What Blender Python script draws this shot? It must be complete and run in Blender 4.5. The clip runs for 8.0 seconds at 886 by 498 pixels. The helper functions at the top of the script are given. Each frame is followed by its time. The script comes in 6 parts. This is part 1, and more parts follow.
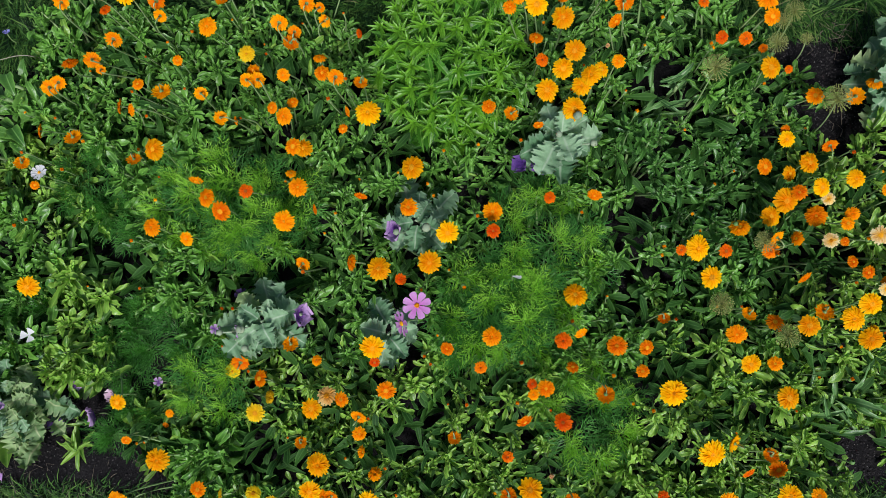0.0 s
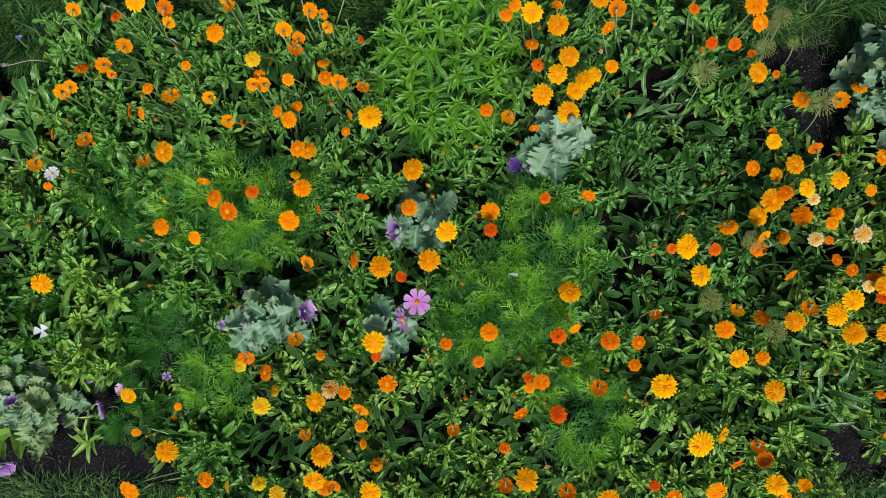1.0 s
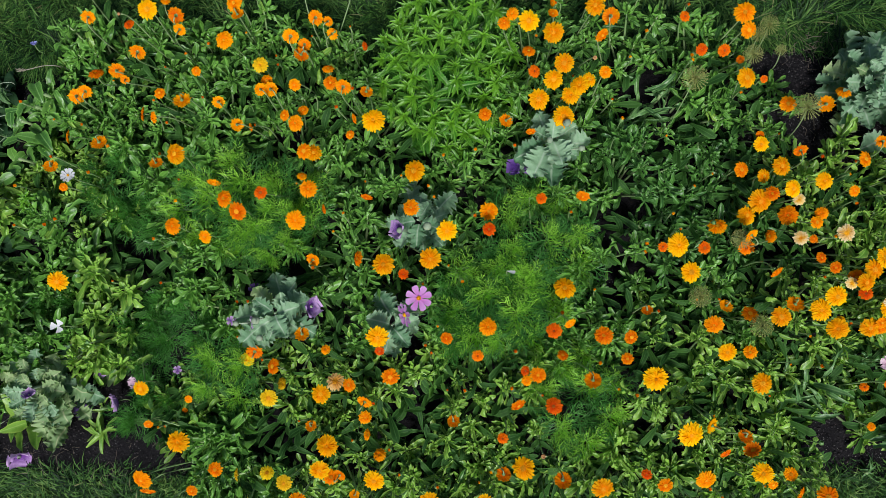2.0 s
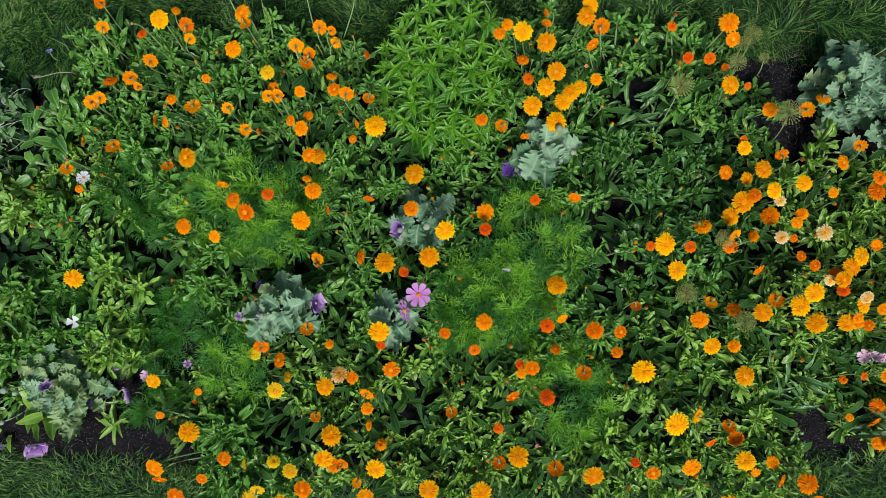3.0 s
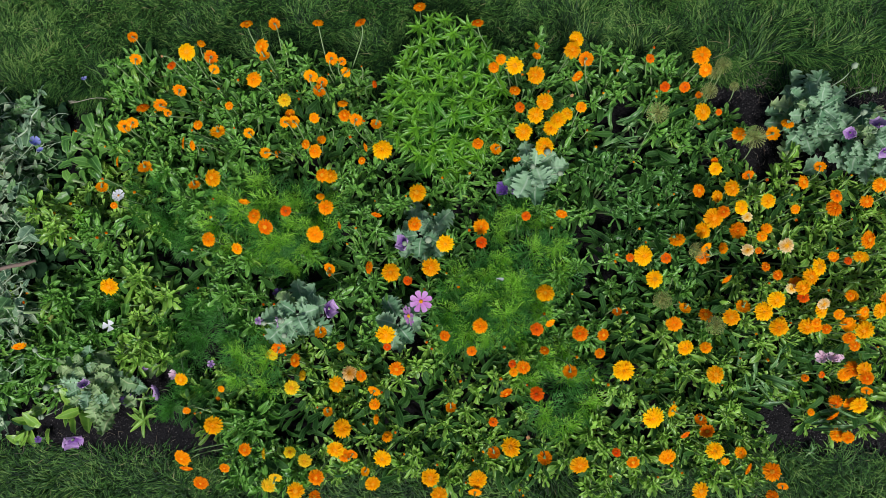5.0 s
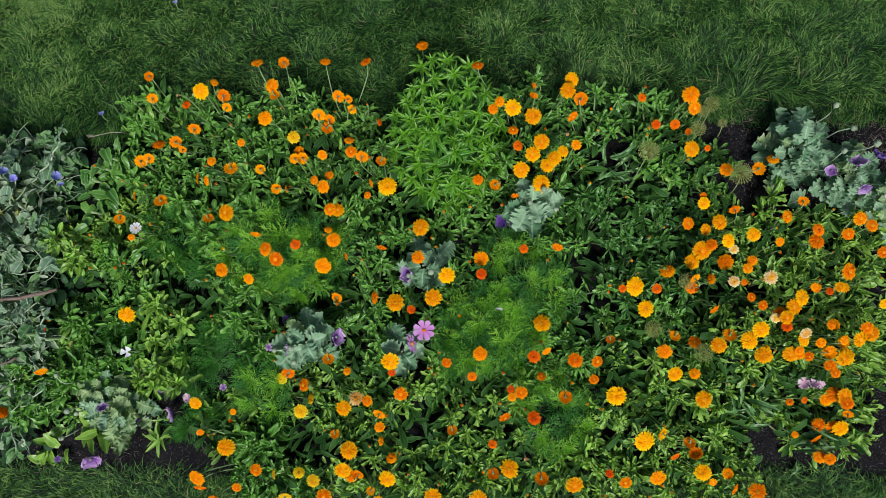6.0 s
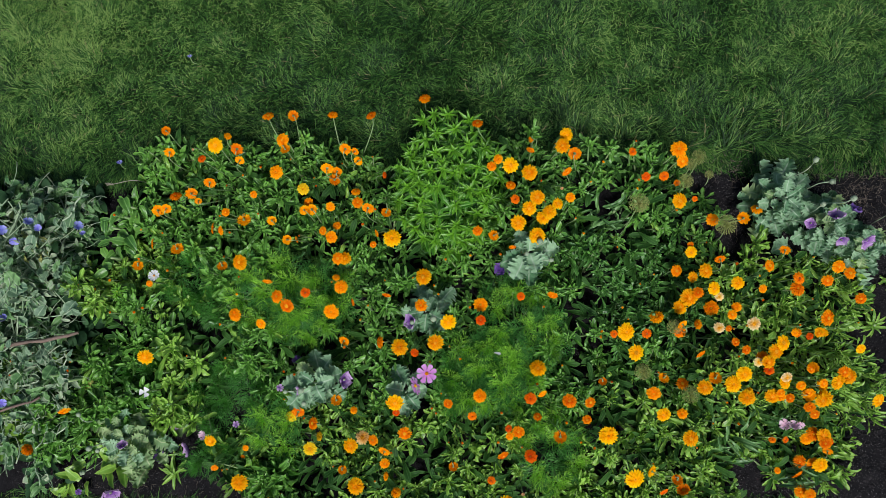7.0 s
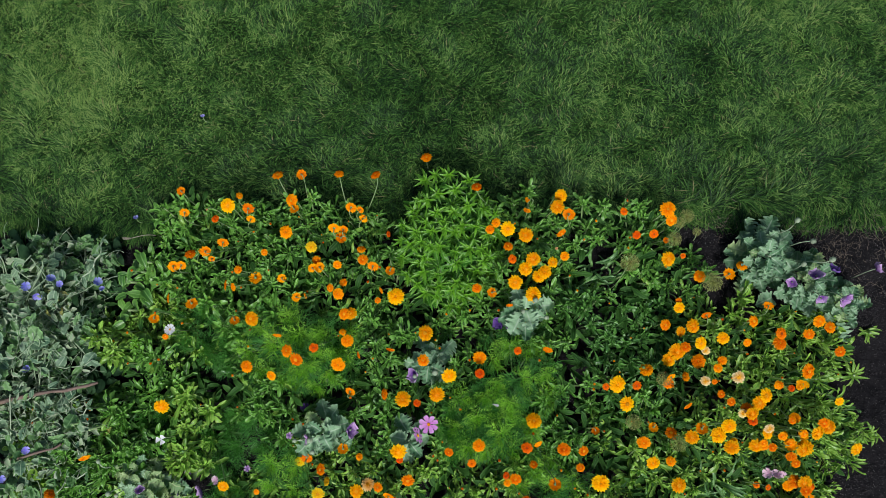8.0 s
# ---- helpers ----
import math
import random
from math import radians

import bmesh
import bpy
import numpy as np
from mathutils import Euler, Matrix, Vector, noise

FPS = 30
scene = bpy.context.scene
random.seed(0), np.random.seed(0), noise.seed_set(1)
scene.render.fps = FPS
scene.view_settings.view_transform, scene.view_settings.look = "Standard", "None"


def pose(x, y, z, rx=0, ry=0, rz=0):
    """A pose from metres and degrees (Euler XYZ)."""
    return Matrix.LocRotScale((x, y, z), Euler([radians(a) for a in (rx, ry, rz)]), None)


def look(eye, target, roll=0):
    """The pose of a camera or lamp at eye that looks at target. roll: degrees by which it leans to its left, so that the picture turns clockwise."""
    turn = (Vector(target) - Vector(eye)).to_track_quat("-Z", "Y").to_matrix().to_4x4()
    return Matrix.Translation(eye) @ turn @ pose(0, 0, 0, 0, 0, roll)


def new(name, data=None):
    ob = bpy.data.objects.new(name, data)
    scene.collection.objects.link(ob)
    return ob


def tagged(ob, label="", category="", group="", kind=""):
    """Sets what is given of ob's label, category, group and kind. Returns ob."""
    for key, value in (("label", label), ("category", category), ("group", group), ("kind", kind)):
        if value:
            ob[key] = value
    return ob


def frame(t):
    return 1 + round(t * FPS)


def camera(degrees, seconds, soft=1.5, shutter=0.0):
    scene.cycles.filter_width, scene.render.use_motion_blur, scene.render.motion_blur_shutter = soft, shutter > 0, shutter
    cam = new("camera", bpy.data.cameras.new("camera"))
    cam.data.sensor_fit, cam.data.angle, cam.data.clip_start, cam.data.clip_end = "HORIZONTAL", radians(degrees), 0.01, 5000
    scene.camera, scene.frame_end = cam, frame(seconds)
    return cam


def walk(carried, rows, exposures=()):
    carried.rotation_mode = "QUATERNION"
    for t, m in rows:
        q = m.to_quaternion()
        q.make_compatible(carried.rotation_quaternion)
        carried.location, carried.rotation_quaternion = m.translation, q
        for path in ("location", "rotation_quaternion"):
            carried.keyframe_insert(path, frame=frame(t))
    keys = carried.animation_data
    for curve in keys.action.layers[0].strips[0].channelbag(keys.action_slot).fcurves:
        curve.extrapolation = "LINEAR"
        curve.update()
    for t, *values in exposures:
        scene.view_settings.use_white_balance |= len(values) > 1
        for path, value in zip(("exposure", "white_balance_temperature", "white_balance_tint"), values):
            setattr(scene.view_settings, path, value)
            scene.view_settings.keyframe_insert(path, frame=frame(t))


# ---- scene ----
cam = camera(63.7, 8.0, soft=0.55)
METRES, EYE, TILT, LEAN, TURN = 1.1, 2.07, -87.1, 3.1, 0.0
ROWS = [
    (0.0, 0.0, 0.0, 0.0, 0.0, 0.0, -0.0),
    (0.5, 0.0009, -0.0301, 0.0001, -0.02, -0.04, 0.01),
    (1.0, 0.0012, -0.061, -0.0011, -0.02, -0.07, 0.01),
    (1.5, -0.0003, -0.0949, -0.0023, -0.02, -0.1, 0.02),
    (3.0, 0.002, -0.2215, -0.0078, -0.08, -0.06, 0.03),
    (3.5, 0.003, -0.2719, -0.0074, -0.08, -0.03, 0.02),
    (4.0, 0.0035, -0.3239, -0.0063, -0.08, -0.0, 0.02),
    (4.5, 0.0041, -0.3762, -0.001, -0.07, 0.05, 0.03),
    (6.0, -0.0045, -0.534, 0.1115, -0.08, 0.14, 0.03),
    (6.5, -0.0081, -0.5975, 0.1799, -0.1, 0.18, 0.05),
    (7.0, -0.0114, -0.6627, 0.2617, -0.12, 0.19, 0.05),
    (7.5, -0.0134, -0.7273, 0.3521, -0.12, 0.23, 0.07),
    (8.0, -0.014, -0.7914, 0.4517, -0.1, 0.25, 0.07),
]
walk(cam, [(t, pose(0, 0, EYE, TILT, LEAN, TURN) @ pose(METRES * x, METRES * y, METRES * z, 90 + pitch, roll, yaw)) for t, x, y, z, yaw, pitch, roll in ROWS])

# ---- daylight under a bright overcast sky ----
SUN_EL, SUN_AZ = 56.0, 172.0
world = bpy.data.worlds.new("sky")
scene.world = world
world.use_nodes = True
wn = world.node_tree
sky = wn.nodes.new("ShaderNodeTexSky")
sky.sky_type = "NISHITA"
sky.sun_disc = False
sky.sun_elevation, sky.sun_rotation = radians(SUN_EL), radians(SUN_AZ)
sky.air_density, sky.dust_density, sky.ozone_density = 1.0, 1.5, 1.0
wn.links.new(sky.outputs[0], wn.nodes["Background"].inputs[0])
wn.nodes["Background"].inputs[1].default_value = 0.064
sun = new("sun", bpy.data.lights.new("sun", "SUN"))
sun.data.energy, sun.data.angle, sun.data.color = 3.2, radians(17), (0.97, 0.96, 0.98)
az, el = radians(SUN_AZ), radians(SUN_EL)
sun.matrix_world = look((math.sin(az) * math.cos(el) * 20, math.cos(az) * math.cos(el) * 20, math.sin(el) * 20), (0, 0, 0))
scene.view_settings.exposure = 0.08

# ---- materials ----
def shader(name):
    m = bpy.data.materials.new(name)
    m.use_nodes = True
    nt = m.node_tree
    return m, nt, nt.nodes["Principled BSDF"]


def noise_node(nt, coord, scale, detail=3.0, rough=0.6):
    n = nt.nodes.new("ShaderNodeTexNoise")
    n.inputs["Scale"].default_value, n.inputs["Detail"].default_value, n.inputs["Roughness"].default_value = scale, detail, rough
    nt.links.new(coord, n.inputs["Vector"])
    return n.outputs["Fac"]


def math_node(nt, op, a, b=None, clamp=False):
    n = nt.nodes.new("ShaderNodeMath")
    n.operation, n.use_clamp = op, clamp
    for i, v in enumerate((a, b)):
        if v is None:
            continue
        if isinstance(v, (int, float)):
            n.inputs[i].default_value = v
        else:
            nt.links.new(v, n.inputs[i])
    return n.outputs[0]


def ramp(nt, fac, stops):
    n = nt.nodes.new("ShaderNodeValToRGB")
    while len(n.color_ramp.elements) < len(stops):
        n.color_ramp.elements.new(0.5)
    for e, (p, c) in zip(n.color_ramp.elements, stops):
        e.position, e.color = p, (*c, 1)
    nt.links.new(fac, n.inputs[0])
    return n.outputs[0]


def mix(nt, fac, a, b, kind="MIX"):
    n = nt.nodes.new("ShaderNodeMix")
    n.data_type, n.blend_type = "RGBA", kind
    for sock, v in ((n.inputs[0], fac), (n.inputs[6], a), (n.inputs[7], b)):
        if isinstance(v, (int, float)):
            sock.default_value = v
        elif isinstance(v, tuple):
            sock.default_value = (*v, 1)
        else:
            nt.links.new(v, sock)
    return n.outputs[2]


def sheet_out(nt, bsdf, colour, through_light, tint):
    """Thin plant tissue: some of the light goes through."""
    if through_light <= 0:
        return
    t = nt.nodes.new("ShaderNodeBsdfTranslucent")
    nt.links.new(mix(nt, 1.0, colour, tint, "MULTIPLY"), t.inputs[0])
    s = nt.nodes.new("ShaderNodeMixShader")
    s.inputs[0].default_value = through_light
    nt.links.new(bsdf.outputs[0], s.inputs[1])
    nt.links.new(t.outputs[0], s.inputs[2])
    nt.links.new(s.outputs[0], nt.nodes["Material Output"].inputs[0])


def leaf_material(name, dark, light, rough=0.34, through_light=0.1, rib=None, island=False, bump=0.6, gloss=0.46, fresh=0.6, margin=0.8):
    m, nt, b = shader(name)
    tc = nt.nodes.new("ShaderNodeTexCoord")
    geo = nt.nodes.new("ShaderNodeNewGeometry")
    if island:
        rnd = geo.outputs["Random Per Island"]
    else:
        rnd = nt.nodes.new("ShaderNodeObjectInfo").outputs["Random"]
    big = noise_node(nt, geo.outputs["Position"], 7.0, 2.0)
    fine = noise_node(nt, geo.outputs["Position"], 160.0, 4.0)
    f = math_node(nt, "ADD", math_node(nt, "MULTIPLY", rnd, 0.6), math_node(nt, "MULTIPLY", big, 0.5))
    f = math_node(nt, "ADD", f, math_node(nt, "MULTIPLY", fine, 0.35))
    young = nt.nodes.new("ShaderNodeAttribute")
    young.attribute_name = "young"
    # young tissue is paler; the strong range also paints shade towards the bases
    f = math_node(nt, "ADD", f, math_node(nt, "MULTIPLY", young.outputs["Fac"], fresh))
    f = math_node(nt, "SUBTRACT", f, 0.3, True)
    col = ramp(nt, f, ((0.1, dark), (0.9, light)))
    mid = nt.nodes.new("ShaderNodeAttribute")
    mid.attribute_name = "midrib"
    line = math_node(nt, "MULTIPLY", math_node(nt, "SUBTRACT", mid.outputs["Fac"], 0.88, True), 5.0)
    col = mix(nt, line, col, tuple(min(0.6, 1.35 * c + 0.03) for c in light))
    if rib:
        sep = nt.nodes.new("ShaderNodeSeparateXYZ")
        nt.links.new(tc.outputs["Object"], sep.inputs[0])
        r = math_node(nt, "ABSOLUTE", sep.outputs[0])
        r = math_node(nt, "SUBTRACT", 1.0, math_node(nt, "MULTIPLY", r, 45.0), True)
        wave = nt.nodes.new("ShaderNodeTexWave")
        wave.inputs["Scale"].default_value, wave.inputs["Distortion"].default_value = 3.2, 2.0
        wave.bands_direction = "Y"
        nt.links.new(tc.outputs["Object"], wave.inputs["Vector"])
        vein = math_node(nt, "MULTIPLY", math_node(nt, "POWER", wave.outputs["Fac"], 6.0), 0.12)
        col = mix(nt, math_node(nt, "MAXIMUM", math_node(nt, "MULTIPLY", r, 0.8), vein), col, rib)
    # pale margins, strengthened to stand in for edges catching the light
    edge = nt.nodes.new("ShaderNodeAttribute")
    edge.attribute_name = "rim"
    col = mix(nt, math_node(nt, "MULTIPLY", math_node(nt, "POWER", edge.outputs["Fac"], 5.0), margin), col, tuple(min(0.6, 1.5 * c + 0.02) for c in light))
    nt.links.new(col, b.inputs["Base Color"])
    nt.links.new(math_node(nt, "ADD", rough - 0.1, math_node(nt, "MULTIPLY", fine, 0.2)), b.inputs["Roughness"])
    b.inputs["Specular IOR Level"].default_value = gloss
    bp = nt.nodes.new("ShaderNodeBump")
    bp.inputs["Strength"].default_value, bp.inputs["Distance"].default_value = bump, 0.002
    nt.links.new(noise_node(nt, geo.outputs["Position"], 130.0, 4.0), bp.inputs["Height"])
    nt.links.new(bp.outputs[0], b.inputs["Normal"])
    sheet_out(nt, b, col, through_light, (1.5, 1.6, 0.6))
    return m


def petal_material(name, inner, outer, through_light=0.25):
    m, nt, b = shader(name)
    tc = nt.nodes.new("ShaderNodeTexCoord")
    ln = nt.nodes.new("ShaderNodeVectorMath")
    ln.operation = "LENGTH"
    nt.links.new(tc.outputs["Object"], ln.inputs[0])
    isl = nt.nodes.new("ShaderNodeNewGeometry").outputs["Random Per Island"]
    f = math_node(nt, "ADD", math_node(nt, "MULTIPLY", ln.outputs["Value"], 0.8), math_node(nt, "MULTIPLY", math_node(nt, "SUBTRACT", isl, 0.5), 0.5))
    f = math_node(nt, "ADD", f, math_node(nt, "MULTIPLY", math_node(nt, "SUBTRACT", noise_node(nt, tc.outputs["Object"], 14.0), 0.5), 0.5))
    col = ramp(nt, f, ((0.15, inner), (0.85, outer)))
    hs = nt.nodes.new("ShaderNodeHueSaturation")
    rnd = nt.nodes.new("ShaderNodeObjectInfo").outputs["Random"]
    nt.links.new(math_node(nt, "ADD", 0.488, math_node(nt, "MULTIPLY", rnd, 0.024)), hs.inputs["Hue"])
    nt.links.new(math_node(nt, "ADD", 0.84, math_node(nt, "MULTIPLY", rnd, 0.26)), hs.inputs["Value"])
    nt.links.new(col, hs.inputs["Color"])
    nt.links.new(hs.outputs[0], b.inputs["Base Color"])
    b.inputs["Roughness"].default_value = 0.55
    b.inputs["Specular IOR Level"].default_value = 0.04
    sheet_out(nt, b, hs.outputs[0], through_light, (1.0, 1.0, 1.0))
    return m


def plain_material(name, dark, light, scale=60.0, rough=0.7, bump=0.4, metre=0.003, gloss=0.3):
    m, nt, b = shader(name)
    geo = nt.nodes.new("ShaderNodeNewGeometry")
    f1 = noise_node(nt, geo.outputs["Position"], scale, 5.0)
    f2 = noise_node(nt, geo.outputs["Position"], scale / 9.0, 2.0)
    rnd = nt.nodes.new("ShaderNodeObjectInfo").outputs["Random"]
    f = math_node(nt, "ADD", math_node(nt, "MULTIPLY", f1, 0.7), math_node(nt, "MULTIPLY", f2, 0.5))
    f = math_node(nt, "ADD", f, math_node(nt, "MULTIPLY", math_node(nt, "SUBTRACT", rnd, 0.5), 0.3))
    nt.links.new(ramp(nt, f, ((0.3, dark), (0.85, light))), b.inputs["Base Color"])
    b.inputs["Roughness"].default_value = rough
    b.inputs["Specular IOR Level"].default_value = gloss
    bp = nt.nodes.new("ShaderNodeBump")
    bp.inputs["Strength"].default_value, bp.inputs["Distance"].default_value = bump, metre
    nt.links.new(f1, bp.inputs["Height"])
    nt.links.new(bp.outputs[0], b.inputs["Normal"])
    return m


LEAF = [
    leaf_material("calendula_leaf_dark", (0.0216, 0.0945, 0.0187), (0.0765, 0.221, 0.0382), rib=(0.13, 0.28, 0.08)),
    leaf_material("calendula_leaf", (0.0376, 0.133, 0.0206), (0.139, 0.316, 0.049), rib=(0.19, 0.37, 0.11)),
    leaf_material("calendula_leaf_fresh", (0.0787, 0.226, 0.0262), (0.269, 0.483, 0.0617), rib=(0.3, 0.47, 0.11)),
]
# leaf colour darkened to hold the shade inside the bushes
LOWER_SHADED = leaf_material("calendula_lower_shaded", (0.0126, 0.0557, 0.00928), (0.0491, 0.14, 0.0212), island=True, rough=0.6, gloss=0.15)
STEM = leaf_material("green_stem", (0.2, 0.33, 0.12), (0.36, 0.48, 0.22), through_light=0.0, bump=0.1)
PETAL = {
    "o": petal_material("petal_orange", (0.9, 0.19, 0.0), (1.0, 0.41, 0.003)),
    "y": petal_material("petal_amber", (0.96, 0.34, 0.0), (1.0, 0.59, 0.004)),
    "Y": petal_material("petal_yellow", (0.92, 0.54, 0.006), (0.96, 0.72, 0.025)),
    "d": petal_material("petal_deep_orange", (0.84, 0.11, 0.002), (0.95, 0.25, 0.004)),
    "c": petal_material("petal_cream", (0.94, 0.56, 0.06), (0.96, 0.87, 0.5)),
    "p": petal_material("petal_apricot", (0.96, 0.5, 0.06), (1.0, 0.78, 0.3)),
    "b": petal_material("petal_faded", (0.7, 0.3, 0.07), (0.8, 0.5, 0.22)),
}
DISC = {
    "bright": plain_material("disc_amber", (0.7, 0.26, 0.002), (0.95, 0.52, 0.01), 700.0, 0.7, 0.3, 0.001),
    "dark": plain_material("disc_rust", (0.24, 0.05, 0.004), (0.7, 0.2, 0.01), 700.0, 0.7, 0.3, 0.001),
}
CALYX = leaf_material("calyx", (0.1, 0.24, 0.06), (0.22, 0.38, 0.12), through_light=0.0, bump=0.1)
FEATHER = [
    leaf_material("feathery_leaf", (0.1, 0.33, 0.03), (0.36, 0.68, 0.08), island=True, through_light=0.2, bump=0.0),
    leaf_material("feathery_leaf_dark", (0.0288, 0.147, 0.0213), (0.099, 0.326, 0.051), island=True, through_light=0.2, bump=0.0),
]
# dark as older fronds, and for shade between threads put in the colour
FEATHER_LOW = leaf_material("feathery_lower_leaf", (0.032, 0.15, 0.028), (0.14, 0.38, 0.085), island=True, through_light=0.2, bump=0.0, gloss=0.15)
LANCE = leaf_material("lance_leaf", (0.027, 0.147, 0.0102), (0.09, 0.294, 0.0238), rib=(0.22, 0.42, 0.08))
LANCE_TIP = leaf_material("lance_tip_leaf", (0.0198, 0.105, 0.0068), (0.149, 0.378, 0.0221), island=True)
# herb green with the shade at the base worked into it
LANCE_LOW_SHADED = leaf_material("lance_lower_shaded", (0.018, 0.0945, 0.0085), (0.063, 0.21, 0.0213), island=True, gloss=0.15)
POPPY = leaf_material("poppy_leaf", (0.088, 0.215, 0.1), (0.34, 0.52, 0.315), rough=0.55, gloss=0.3, margin=0.25)
POPPY_OLD = leaf_material("poppy_leaf_yellowing", (0.15, 0.27, 0.11), (0.4, 0.54, 0.24), rough=0.6, gloss=0.3, margin=0.25)
POD = plain_material("poppy_pod", (0.2, 0.28, 0.18), (0.38, 0.46, 0.3), 120.0, 0.6, 0.2, 0.001)
PEA = leaf_material("pea_leaf", (0.0448, 0.125, 0.065), (0.246, 0.37, 0.21), rib=(0.3, 0.42, 0.26), rough=0.55)
PEA_GREEN = leaf_material("pea_leaf_green", (0.042, 0.14, 0.042), (0.17, 0.33, 0.11), rib=(0.22, 0.36, 0.16), rough=0.5)
# dark green that carries the shade under the vines as pigment
PEA_LOW_SHADED = leaf_material("pea_lower_shaded", (0.018, 0.06, 0.022), (0.06, 0.14, 0.055), island=True, rough=0.6, gloss=0.15)
PEA_SMALL = leaf_material("pea_leaflet", (0.0952, 0.2, 0.095), (0.392, 0.5, 0.3), island=True, rough=0.6)
PEA_YELLOW = leaf_material("pea_leaf_yellowing", (0.12, 0.2, 0.07), (0.62, 0.56, 0.14), rib=(0.3, 0.38, 0.16), rough=0.6)
PEA_STEM = leaf_material("pea_stem", (0.24, 0.35, 0.2), (0.46, 0.56, 0.38), through_light=0.0, bump=0.1)
STRAP = leaf_material("strap_leaf", (0.045, 0.14, 0.04), (0.15, 0.31, 0.09), rib=(0.22, 0.37, 0.14))
LILAC = petal_material("petal_lilac", (0.2, 0.07, 0.33), (0.72, 0.48, 0.79))
VIOLET = petal_material("petal_violet", (0.09, 0.04, 0.22), (0.25, 0.14, 0.45))
PINK = petal_material("petal_pink", (0.6, 0.2, 0.58), (0.67, 0.35, 0.7))
PALE = petal_material("petal_pale_pink", (0.78, 0.48, 0.62), (0.88, 0.7, 0.79))
WHITE = petal_material("petal_white", (0.7, 0.7, 0.72), (0.82, 0.82, 0.84))
BLUE = petal_material("petal_blue", (0.2, 0.2, 0.72), (0.4, 0.42, 0.86))
UMBEL = leaf_material("umbel_ray", (0.16, 0.22, 0.05), (0.46, 0.46, 0.15), island=True, through_light=0.0, bump=0.0)
BARK = plain_material("weathered_stake", (0.06, 0.04, 0.03), (0.23, 0.165, 0.13), 90.0, 0.85, 1.0, 0.003)
STRAW = plain_material("dry_straw", (0.07, 0.058, 0.046), (0.3, 0.25, 0.19), 90.0, 0.85, 0.2, 0.001)
PALE_STRAW = plain_material("pale_straw", (0.22, 0.19, 0.14), (0.5, 0.45, 0.36), 90.0, 0.85, 0.2, 0.001)
CRUMB = plain_material("soil_crumb", (0.011, 0.0105, 0.0113), (0.056, 0.051, 0.052), 90.0, 0.95, 0.8, 0.004, 0.08)
GRIT = plain_material("pale_grit", (0.08, 0.08, 0.08), (0.34, 0.33, 0.32), 200.0, 0.8, 0.4, 0.001)


def soil_material():
    m, nt, b = shader("dark_soil")
    p = nt.nodes.new("ShaderNodeNewGeometry").outputs["Position"]
    f1, f2, f3 = noise_node(nt, p, 110.0, 8.0, 0.7), noise_node(nt, p, 9.0, 3.0), noise_node(nt, p, 420.0, 2.0)
    f = math_node(nt, "ADD", math_node(nt, "MULTIPLY", f1, 0.7), math_node(nt, "MULTIPLY", f2, 0.4))
    nt.links.new(ramp(nt, f, ((0.35, (0.006, 0.006, 0.0067)), (0.6, (0.019, 0.018, 0.0195)), (0.85, (0.062, 0.057, 0.059)))), b.inputs["Base Color"])
    b.inputs["Roughness"].default_value = 0.95
    b.inputs["Specular IOR Level"].default_value = 0.08
    bp = nt.nodes.new("ShaderNodeBump")
    bp.inputs["Strength"].default_value, bp.inputs["Distance"].default_value = 1.0, 0.012
    nt.links.new(math_node(nt, "ADD", f1, math_node(nt, "MULTIPLY", f3, 0.3)), bp.inputs["Height"])
    nt.links.new(bp.outputs[0], b.inputs["Normal"])
    return m


